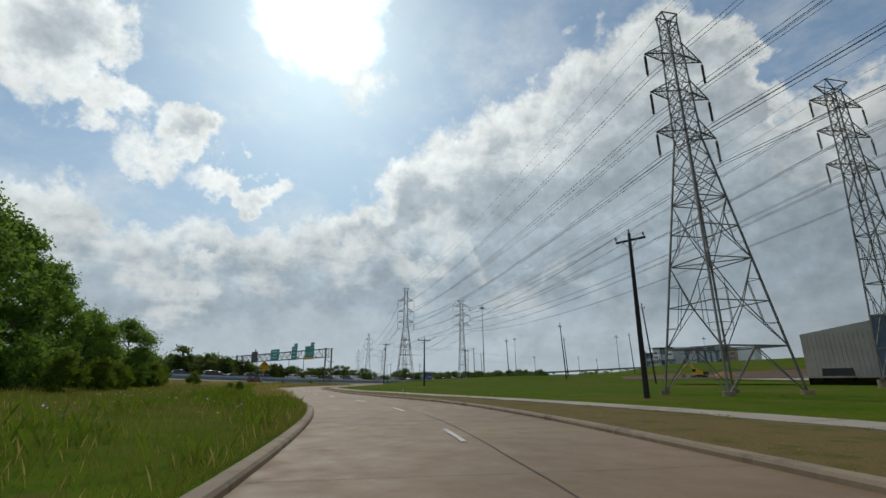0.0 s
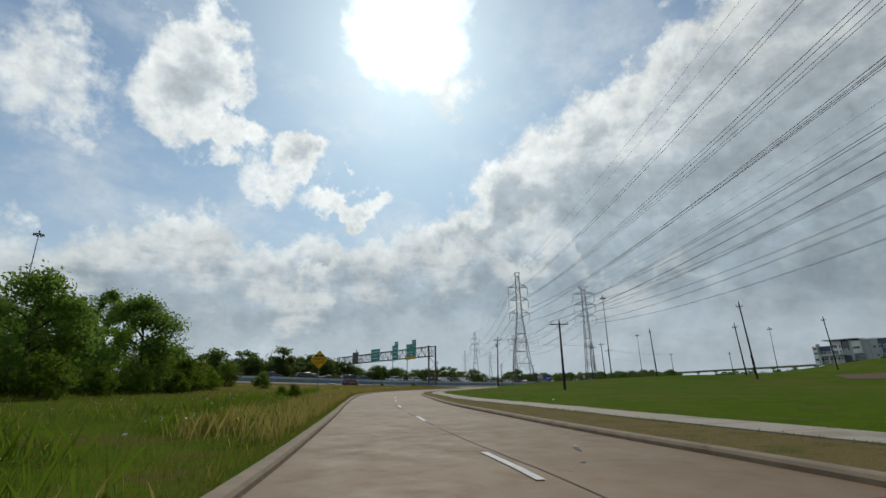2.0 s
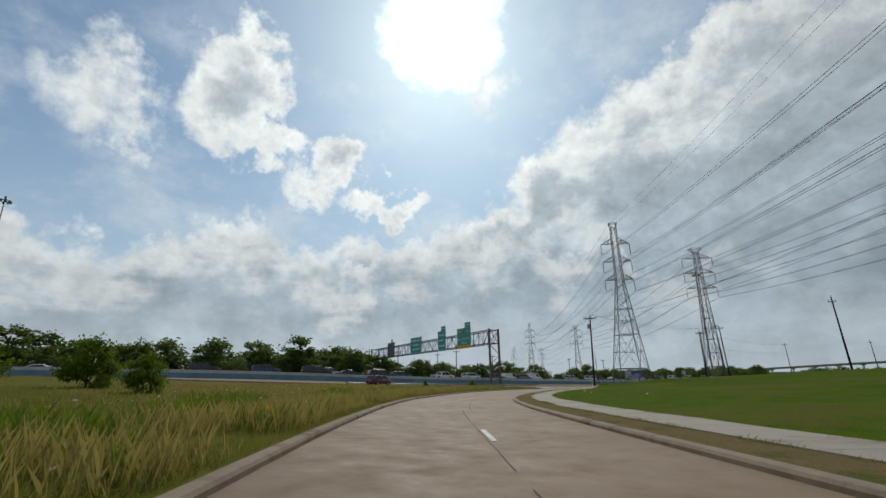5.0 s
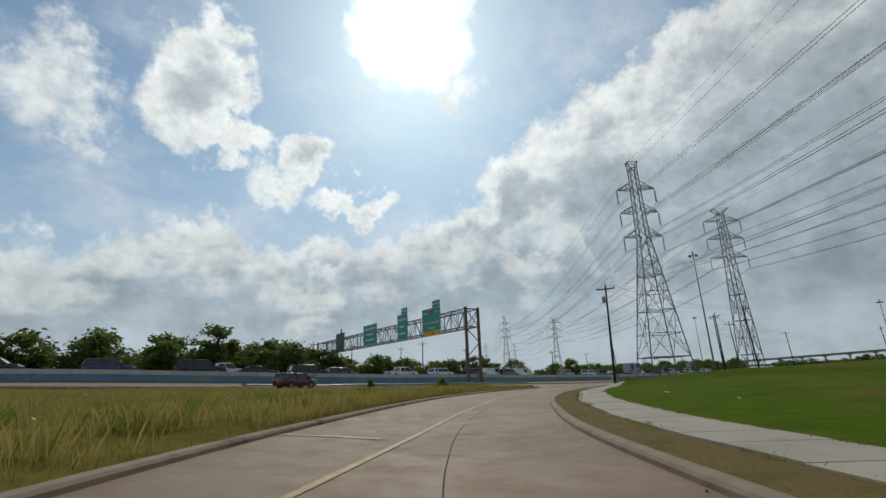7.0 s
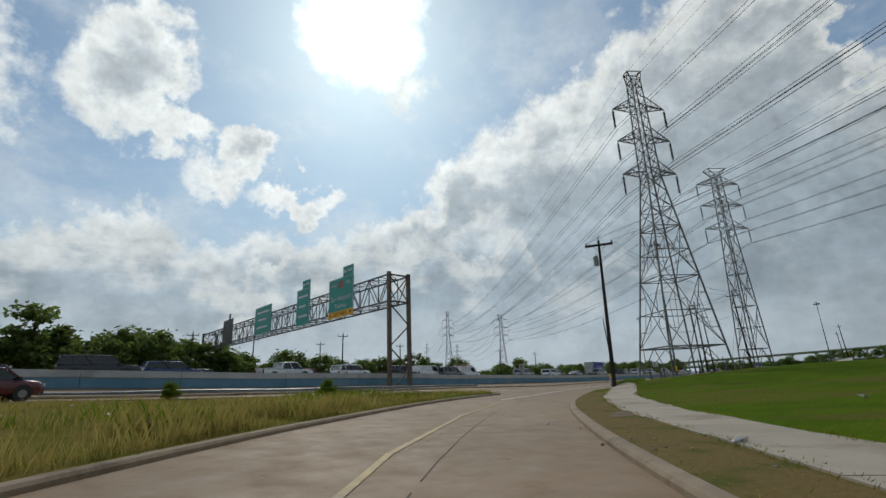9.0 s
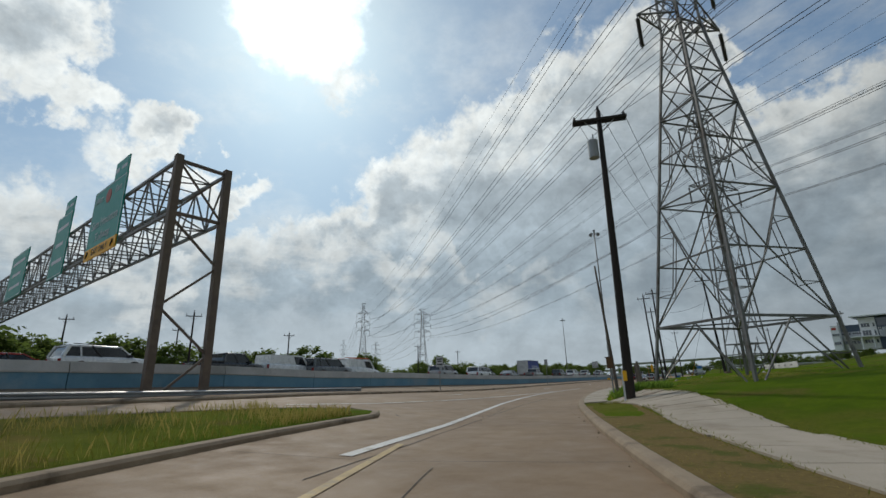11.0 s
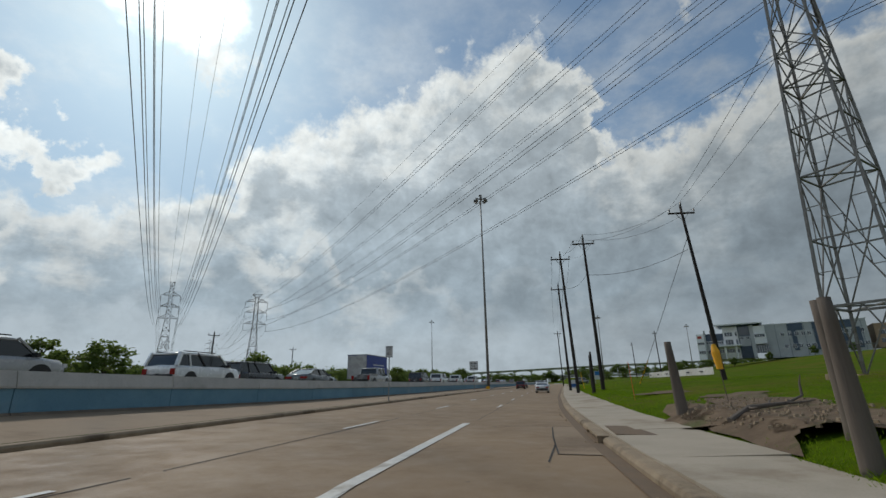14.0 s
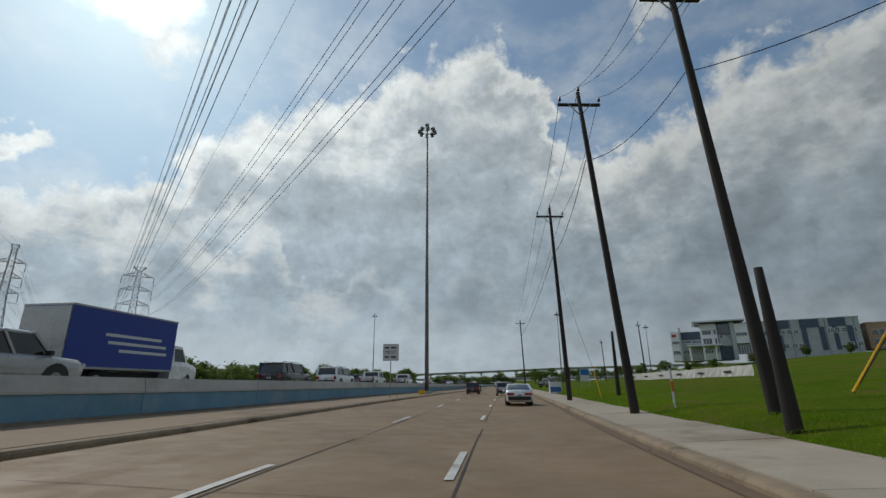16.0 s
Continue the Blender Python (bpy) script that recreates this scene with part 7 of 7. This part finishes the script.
    part("wall", Geo().box((4.0, 8, 2.0), (8, 16, 17)).box((4.0, 8, 10.8), (8.5, 16.5, 0.8)), tan, shop)
    part("white_wing", Geo().box((15.0, 9, 1.6), (14, 16, 17)), OFFICE_WHITE, shop)
    for z in (4.6, -1.6):
        win = part("window", Geo().box((4.0, -0.05, z), (4.4, 0.14, 3.0)), PANE, shop)
        part("window_frame", Geo().box((4.0, -0.12, z + 1.55), (4.8, 0.2, 0.2)).box((4.0, -0.12, z), (0.18, 0.2, 3.0)), OFFICE_WHITE, win)
    # the warehouse by the first tower
    shed = thing("warehouse", "beige metal warehouse with a dark end wall", "building", "", pose(125.1, -95.9, 2.0, 0, 0, -28))
    beige = surface("beige_metal", (0.36, 0.33, 0.28), (0.42, 0.39, 0.34), 0.6, 0.4)
    part("side_wall", Geo().add([(0, 0, -2), (9.5, 0, -2), (9.5, 0, 7.6), (0, 0, 6.2), (0, 30, -2), (9.5, 30, -2), (9.5, 30, 7.6), (0, 30, 6.2)], [(0, 1, 2, 3), (5, 4, 7, 6), (4, 0, 3, 7), (3, 2, 6, 7), (1, 5, 6, 2)]), beige, shed, "beige ribbed metal wall")
    for k in range(16):
        part("rib", Geo().box((0.3 + k * 0.6, -0.03, 2.9), (0.06, 0.06, 6.6)), beige, shed)
    part("dark_block", Geo().box((21.6, 12, 3.0), (24, 26, 10.5)), OFFICE_BLUE, shed, "dark slate end block")
    part("door", Geo().box((11.2, -1.1, 0.9), (1.8, 0.12, 2.4)), OFFICE_WHITE, shed)
    part("loading_tank", Geo().box((18.5, -2.4, 1.0), (2.6, 2.2, 2.2)), OFFICE_WHITE, shed)
    part("dumpster", Geo().box((5.5, -4.6, -0.2), (3.6, 1.8, 1.7), 0.1, 0.92), SIGN_BLACK, shed, "dark steel dumpster")
    tagged(part("yard", Geo().box((132, -103.2, 1.42), (60, 9, 0.25), -0.49), WALK), "pale concrete yard in front of a warehouse", "pavement", kind="structure")


def build_banner():
    a, b = Vector((34.5, 118, 0)), Vector((35, 66, 0))
    fence = thing("banner_fence", "long white banner with dark lettering shapes on a low fence", "banner")
    cloth = surface("banner_cloth", (0.58, 0.56, 0.53), (0.64, 0.62, 0.60), 0.8, 0.5)
    n = 12
    for k in range(n):
        p, q = a.lerp(b, k / n), a.lerp(b, (k + 1) / n)
        zp, zq = foot(p.x, p.y) - 0.3, foot(q.x, q.y) - 0.3
        rows = []
        for u in np.linspace(0, 1, 7):
            c = p.lerp(q, float(u))
            z = zp + (zq - zp) * u
            w = 0.07 * math.sin(u * 12 + k)
            rows += [(c.x + w, c.y, z + 0.35), (c.x - w * 0.6, c.y, z + 1.0), (c.x + w * 0.3, c.y, z + 1.75 + 0.04 * math.sin(u * 9))]
        faces = [(3 * i + j, 3 * i + 3 + j, 3 * i + 4 + j, 3 * i + 1 + j) for i in range(6) for j in range(2)]
        part("banner_cloth", Geo().add(rows, faces), cloth, fence)
        part("post", Geo().tube((p.x + 0.1, p.y, zp - 0.2), (p.x + 0.1, p.y, zp + 1.9), 0.04, n=6), GALV_POST, fence)
        if k % 2 == 0:
            m = p.lerp(q, 0.5)
            part("bars", Geo().box((m.x - 0.14, m.y, zp + 1.05), (0.02, 2.2, 0.30)), SIGN_BLACK, fence)
    # marker post and guy wire guard
    post = thing("marker_post", "white utility marker post with an orange band", "marker post", "", pose(7.4, 20.0, foot(7.4, 20.0)))
    part("shaft", Geo().tube((0, 0, -0.2), (0, 0, 1.35), 0.045, n=10), SIGN_WHITE, post)
    part("cap", Geo().tube((0, 0, 1.33), (0, 0, 1.45), 0.06, 0.03, 10), SIGN_BLACK, post)
    part("band", Geo().tube((0, 0, 0.45), (0, 0, 0.85), 0.05, n=10), plain("marker_orange", (0.55, 0.13, 0.01), 0.5), post, "orange warning band")
    guy = thing("guy_wire", "steel guy wire with a yellow plastic guard", "guy wire", "", pose(11.6, 16.4, foot(11.6, 16.4)))
    part("wire", Geo().tube((0, 0, 0.1), (3.9, -8.4, 12.5), 0.02, n=5), WIRE, guy)
    part("guard", Geo().tube((0, 0, 0.15), (0.76, -1.42, 2.4), 0.05, n=8), SIGN_YELLOW, guy, "yellow guy guard")


def build_flyover():
    line = dense([(-620, 700), (-400, 790), (-193, 850), (-10, 862), (145, 860), (326, 850), (700, 800), (1100, 700)], 30)
    z_at = lambda x: float(np.interp(x, [-620, -400, -193, -10, 145, 326, 700, 1100], [10, 13, 18, 24, 29, 32, 34, 34]))  # noqa: E731
    fly = thing("flyover", "long pale concrete highway flyover on slender piers at the horizon", "bridge")
    for k in range(len(line) - 1):
        run = [line[k], line[k + 1]]
        part("deck", Geo().sweep(run, [(-6, 0), (-3, -2.2), (3, -2.2), (6, 0), (6, 1.2), (-6, 1.2)], lambda x, y: z_at(x)), WHITE_WALL, fly)
        x, y = line[k]
        part("pier", Geo().tube((x, y, -2), (x, y, z_at(x) - 2.0), 1.3, 1.3, 8).box((x, y, z_at(x) - 2.8), (7, 2.0, 1.5)), WHITE_WALL, fly)
    low = dense([(-300, 640), (-60, 640), (60, 600), (200, 560), (420, 520)], 24)
    ramp = thing("flyover", "lower pale concrete highway ramp on piers at the horizon", "bridge")
    for k in range(len(low) - 1):
        part("deck", Geo().sweep([low[k], low[k + 1]], [(-5, 0), (-3, -1.6), (3, -1.6), (5, 0), (5, 1.1), (-5, 1.1)], lambda x, y: 9.0), WHITE_WALL, ramp)
        x, y = low[k]
        part("pier", Geo().tube((x, y, -2), (x, y, 7.6), 1.1, 1.1, 8), WHITE_WALL, ramp)


build_office()
build_banner()
build_flyover()


# ---- the building site behind the field, and small roadside things ----
DIGGER = plain("machine_yellow", (0.62, 0.36, 0.02), 0.45)
SOIL = surface("turned_soil", (0.10, 0.055, 0.03), (0.15, 0.085, 0.045), 0.95, 1.2, 8.0, 0.7)
CLAY = surface("orange_clay", (0.30, 0.145, 0.055), (0.38, 0.20, 0.08), 0.95, 1.6, 10.0, 0.6)


def excavator(x, y, turn):
    ob = thing("excavator", "yellow tracked excavator standing on turned soil", "excavator", "", pose(x, y, foot(x, y), 0, 0, turn))
    for s in (-1, 1):
        track = part("track", Geo().sweep([(s * 1.05 - 0.28, 0), (s * 1.05 + 0.28, 0)], [(-1.7, 0.35), (-1.45, 0.75), (1.45, 0.75), (1.7, 0.35), (1.4, 0.0), (-1.4, 0.0)]), TRIM, ob, "dark steel crawler track")
        for k in (-1.1, 0.0, 1.1):
            part("roller", Geo().tube((s * 1.05 - 0.3, k, 0.36), (s * 1.05 + 0.3, k, 0.36), 0.24, n=10), DARK_STEEL, track)
    part("turntable", Geo().tube((0, 0, 0.7), (0, 0, 0.95), 0.75, 0.7, 14), TRIM, ob)
    part("engine_house", Geo().box((0, -0.95, 1.5), (2.3, 1.9, 1.1), 0, 0.94), DIGGER, ob)
    part("counterweight", Geo().box((0, -1.95, 1.35), (2.3, 0.4, 0.9), 0, 0.9), TRIM, ob)
    cab = part("cab", Geo().box((-0.65, 0.55, 1.85), (0.95, 1.4, 1.8), 0, 0.86), DIGGER, ob)
    part("cab_window", Geo().box((-0.65, 1.19, 2.1), (0.72, 0.05, 1.0)).box((-1.09, 0.55, 2.1), (0.05, 1.0, 0.8)), GLASS, cab)
    part("boom", Geo().beam((0.3, 0.5, 1.3), (0.3, 2.2, 3.9), 0.4, 0.45).beam((0.3, 2.2, 3.9), (0.3, 4.1, 3.4), 0.38, 0.4), DIGGER, ob)
    part("stick", Geo().beam((0.3, 4.0, 3.6), (0.3, 4.9, 1.2), 0.28, 0.32), DIGGER, ob)
    part("ram", Geo().tube((0.3, 1.9, 4.2), (0.3, 3.9, 3.95), 0.09, n=8), STEEL, ob)
    part("bucket", Geo().box((0.3, 4.75, 0.75), (0.9, 0.7, 0.8), 0, 0.8), DARK_STEEL, ob, "dark steel digging bucket")


def heap(cx, cy, r, h, material, name, label, seed):
    """A loose heap with an uneven flank."""
    rng = random.Random(seed)
    rings, seg = 6, 22
    pts = [(cx, cy, foot(cx, cy) + h)]
    for i in range(1, rings + 1):
        u = i / rings
        for k in range(seg):
            a = 2 * math.pi * k / seg
            d = r * u * (1 + 0.10 * math.sin(3 * a + seed) + rng.uniform(-0.05, 0.05))
            x, y = cx + d * math.cos(a), cy + d * math.sin(a)
            pts.append((x, y, foot(x, y) + h * (1 - u) ** 0.9 * rng.uniform(0.85, 1.08) - (0.05 if i == rings else 0)))
    faces = [(0, 1 + k, 1 + (k + 1) % seg) for k in range(seg)]
    faces += [(1 + i * seg + k, 1 + (i + 1) * seg + k, 1 + (i + 1) * seg + (k + 1) % seg, 1 + i * seg + (k + 1) % seg) for i in range(rings - 1) for k in range(seg)]
    return tagged(part(name, Geo().add(pts, faces), material, smooth=True), label, "soil")


def slab_over(name, corners, lift, material, label, category):
    """A thin sheet that follows the land between four corners."""
    a, b, c, d = (Vector(p) for p in corners)
    n = 14
    verts, faces = [], []
    for i in range(n + 1):
        for j in range(5):
            p = a.lerp(b, i / n).lerp(d.lerp(c, i / n), j / 4)
            verts.append((p.x, p.y, foot(p.x, p.y) + lift))
    faces = [(i * 5 + j, i * 5 + 5 + j, i * 5 + 6 + j, i * 5 + 1 + j) for i in range(n) for j in range(4)]
    return tagged(part(name, Geo().add(verts, faces), material), label, category, kind="structure")


def build_site():
    excavator(108.5, -43.4, 60)
    heap(114.8, -42.5, 4.2, 2.0, CLAY, "clay_heap", "heap of orange clay on the building site", 3)
    slab_over("site_soil", ((90, -49), (152, -61), (160, -23), (86, -31)), 0.10, SOIL, "dark brown turned soil of a building site", "soil")
    slab_over("yard_drive", ((108, -54), (167, -83), (170, -71), (109, -49.5)), 0.20, WALK, "pale concrete drive of the building site", "pavement")


def build_roadside():
    # cabinet, blue board and stakes beyond the sidewalk
    x, y = 8.6, 62.0
    box = thing("utility_cabinet", "white and blue utility cabinet beside the sidewalk", "utility cabinet", "", pose(x, y, foot(x, y)))
    part("cabinet", Geo().box((0, 0, 0.75), (1.5, 0.9, 1.5), 0, 0.97), SIGN_WHITE, box)
    part("panel", Geo().box((0, -0.46, 0.55), (1.3, 0.04, 0.6)), plain("panel_blue", (0.03, 0.12, 0.36), 0.5), box, "blue door panel")
    x, y = 14.0, 70.0
    board = thing("site_board", "tall blue and white notice board on two posts", "notice board", "", pose(x, y, foot(x, y)))
    for s in (-0.55, 0.55):
        part("post", Geo().tube((s, 0.05, -0.2), (s, 0.05, 2.6), 0.05, n=8), GALV_POST, board)
    part("plate", Geo().box((0, 0, 1.7), (1.3, 0.05, 1.7)), SIGN_WHITE, board)
    part("band", Geo().box((0, -0.035, 2.1), (1.2, 0.02, 0.8)), plain("board_blue", (0.02, 0.16, 0.45), 0.5), board, "blue printed band")
    x, y = 7.9, 34.5
    stake = thing("guy_guard", "leaning yellow plastic guy wire guard in the grass", "guy guard", "", pose(x, y, foot(x, y)))
    part("guard", Geo().tube((0, 0, -0.1), (-0.35, 0.3, 2.1), 0.034, n=8), SIGN_YELLOW, stake)
    part("wire", Geo().tube((-0.35, 0.3, 2.0), (-1.1, 10.2, 13.0), 0.012, n=5), WIRE, stake)
    # a marker and yellow tag at the thick pole
    x, y = 8.55, -53.9
    tag = thing("pole_marker", "white plastic marker post with a yellow warning plate beside the pole", "marker post", "", pose(x, y, foot(x, y)))
    part("post", Geo().box((0, 0, 0.6), (0.07, 0.05, 1.5)), SIGN_WHITE, tag)
    part("plate", Geo().box((0.10, -0.03, 1.05), (0.16, 0.02, 0.42)), SIGN_YELLOW, tag, "yellow warning plate")
    # orange marker stake and the yellow guard of a guy wire
    x, y = 6.55, -7.6
    stake = thing("marker_stake", "thin leaning orange marker stake in bare soil", "stake", "", pose(x, y, foot(x, y)))
    part("rod", Geo().tube((0, 0, -0.2), (-0.1, 0.1, 1.6), 0.018, 0.014, 7), ORANGE_PAINT, stake)
    part("cap", Geo().tube((-0.1, 0.1, 1.58), (-0.105, 0.105, 1.72), 0.03, 0.026, 8), ORANGE_PAINT, stake)
    x, y = 7.6, -17.2
    guy = thing("guy_guard", "yellow plastic guard hanging on a thin steel guy rod", "guy guard", "", pose(x, y, foot(x, y)))
    part("rod", Geo().tube((0, 0, -0.2), (-0.12, 0.25, 2.3), 0.014, 0.012, 6), WEATHERED, guy)
    part("guard", Geo().tube((-0.05, 0.11, 1.05), (-0.08, 0.17, 1.6), 0.10, 0.13, 9).tube((-0.08, 0.17, 1.6), (-0.1, 0.2, 1.85), 0.13, 0.06, 9), SIGN_AMBER, guy)
    # the dry bough lying on the bare soil
    bough = thing("dry_bough", "dry grey fallen bough lying on bare soil", "bough")
    run = [Vector(p) for p in ((6.0, -21.6, 0.06), (6.6, -21.2, 0.12), (7.3, -20.6, 0.13), (7.9, -20.1, 0.10), (8.5, -19.7, 0.22))]
    run = [Vector((p.x, p.y, foot(p.x, p.y) + p.z)) for p in run]
    wood = Geo()
    for k in range(4):
        wood.tube(run[k], run[k + 1], 0.075 - 0.012 * k, 0.065 - 0.012 * k, 8)
    part("stem", wood, GREY_WOOD, bough)
    for k, off in ((4, (0.05, 0.1, 0.5)), (2, (0.25, 0.55, 0.10)), (1, (-0.05, -0.45, 0.0)), (3, (0.6, -0.1, 0.05))):
        part("twig", Geo().tube(run[k], run[k] + Vector(off) * 0.6, 0.035, 0.026, 7).tube(run[k] + Vector(off) * 0.6, run[k] + Vector(off) + Vector((0.06, 0.02, 0.03)), 0.026, 0.012, 7), GREY_WOOD, bough)
    # storm drain: near-black block for the shaded throat, dirty cover on the sidewalk, patched road before it
    drain = thing("storm_drain", "kerb inlet with a near-black block as its shaded throat and a dirt-covered cover", "storm drain", kind="structure")
    x, z = 3.1, float(road_height(3.1, -20.5)[0])
    for yy in (-21.75, -19.25):
        part("cheek", Geo().box((x - 0.03, yy, z + 0.06), (0.16, 0.14, 0.17)), KERB, drain)
    part("hood", Geo().box((x + 0.02, -20.5, z + 0.155), (0.26, 2.64, 0.05)), KERB, drain)
    # no hole behind it: the throat's shade is put in as a near-black block
    part("throat", Geo().box((x + 0.0, -20.5, z + 0.06), (0.06, 2.36, 0.13)), SEAL_AND_SHADE, drain, "near-black block for the shade in the inlet")
    part("sill", Geo().box((x - 0.10, -20.5, z + 0.01), (0.16, 2.36, 0.03)), PATCH, drain)
    lid = Geo()
    ring = [(3.46, -21.6), (4.75, -21.9), (4.8, -19.5), (3.5, -19.3)]
    lid.add([(px_, py_, foot(px_, py_) + h) for h in (0.03, 0.066) for px_, py_ in ring], [(0, 1, 5, 4), (1, 2, 6, 5), (2, 3, 7, 6), (3, 0, 4, 7), (4, 5, 6, 7)])
    part("cover", lid, PATCH, drain, "brown dirt-covered square cover")
    fill = Geo().add([(px_, py_, float(road_height(px_, py_)[0]) + 0.011) for px_, py_ in ((2.0, -23.6), (2.98, -23.7), (2.96, -17.5), (2.08, -17.6))], [(0, 1, 2, 3)])
    tagged(part("road_patch", fill, STRIP), "squared concrete repair beside the storm drain", "road patch", kind="structure")
    seams = thing("patch_seams", "dark tarred seams round a concrete repair", "road joint", kind="structure")
    for line in (((2.02, -23.6), (2.0, -20.6), (2.06, -17.6)), ((2.06, -17.6), (2.95, -17.5)), ((2.02, -23.6), (2.95, -23.7)), ((2.06, -17.6), (1.2, -17.3), (0.1, -17.5)), ((2.01, -22.0), (1.8, -24.6))):
        ribbon("joint", dense(list(line), 0.5), 0.035, SEAL_AND_SHADE, "", lift=0.013, holder=seams)
    rng = np.random.default_rng(41)
    # young trees in front of the office
    young = tree(3.6, 1.3, 91, 900, 0.2, LEAF_FAR, 0.3, "young green tree in front of the office building")
    first = True
    for x, y in ((76, 166), (86, 160), (98, 154), (108, 150), (118, 146), (70, 172)):
        made = young if first else copy_thing(young, Matrix.Identity(4))
        made.matrix_basis = pose(x, y, foot(x, y) - 0.1, 0, 0, float(rng.uniform(0, 360)))
        first = False


def blot(x, y, rx, ry, lift, material, rng, name, label, category):
    """A flat patch with a ragged outline."""
    n = 26
    a0 = rng.uniform(0, 6.28)
    rim = [1 + 0.28 * math.sin(3 * 2 * math.pi * k / n + a0) + 0.18 * math.sin(7 * 2 * math.pi * k / n + 2 * a0) + rng.uniform(-0.12, 0.12) for k in range(n)]
    rings = 7
    verts = [(x, y)] + [(x + rx * rim[k] * j / rings * math.cos(2 * math.pi * k / n), y + ry * rim[k] * j / rings * math.sin(2 * math.pi * k / n)) for j in range(1, rings + 1) for k in range(n)]
    faces = [(0, i + 1, (i + 1) % n + 1) for i in range(n)]
    faces += [(1 + j * n + k, 1 + j * n + n + k, 1 + j * n + n + (k + 1) % n, 1 + j * n + (k + 1) % n) for j in range(rings - 1) for k in range(n)]
    high = ground_height([p[0] for p in verts], [p[1] for p in verts]) + lift
    g = Geo().add([(u, v, h) for (u, v), h in zip(verts, high)], faces)
    return tagged(part(name, g, material), label, category, kind="structure")


def build_dirt():
    rng = random.Random(23)
    earth = surface("bare_earth", (0.115, 0.075, 0.043), (0.18, 0.125, 0.078), 0.95, 1.5, 14.0, 0.7, c=(0.075, 0.085, 0.02))
    for x, y, rx, ry in ((7.2, -20.3, 1.75, 5.6), (6.1, -21.5, 0.55, 3.4), (7.2, -28.2, 0.7, 1.5), (9.0, -14.2, 0.9, 1.8), (8.4, -5.6, 1.3, 1.8)):
        blot(x, y, rx, ry, 0.03, earth, rng, "bare_soil", "patch of bare brown soil in the grass", "soil")
    # clods and broken kerb pieces
    clods = Geo()
    pts = dense(beside(MEDIAN_KERB, 0.9), 2.2)
    for x, y in pts:
        if -110 < y < 90 and rng.random() < 0.55:
            s = rng.uniform(0.03, 0.11)
            clods.box((x + rng.uniform(-0.3, 1.0) * -1, y, float(road_height(x, y)[0]) + 0.16 + s * 0.3), (s * 1.6, s * 1.2, s), rng.uniform(0, 3), 0.6)
    for x, y in dense(beside(RIGHT_KERB, 0.22), 0.8):
        if -125 < y < 60 and rng.random() < 0.35:
            s = rng.uniform(0.015, 0.05)
            clods.box((x + rng.uniform(-0.25, 0.12), y, float(road_height(x, y)[0]) + s * 0.4), (s * 1.5, s * 1.2, s), rng.uniform(0, 3), 0.6)
    for _ in range(60):
        x, y, s = rng.gauss(20.3, 0.6), rng.gauss(-89.5, 1.2), rng.uniform(0.02, 0.07)
        if float(off_right(x, y)[0]) > -0.4 or float(off_walk(x, y)[0]) < 0.1:
            continue
        clods.box((x, y, foot(x, y) + s * 0.3), (s * 1.5, s * 1.2, s), rng.uniform(0, 3), 0.6)
    tagged(part("debris", clods, KERB), "crumbs of broken concrete and dried soil along the kerbs", "debris", kind="stuff")


build_site()
build_roadside()
build_dirt()
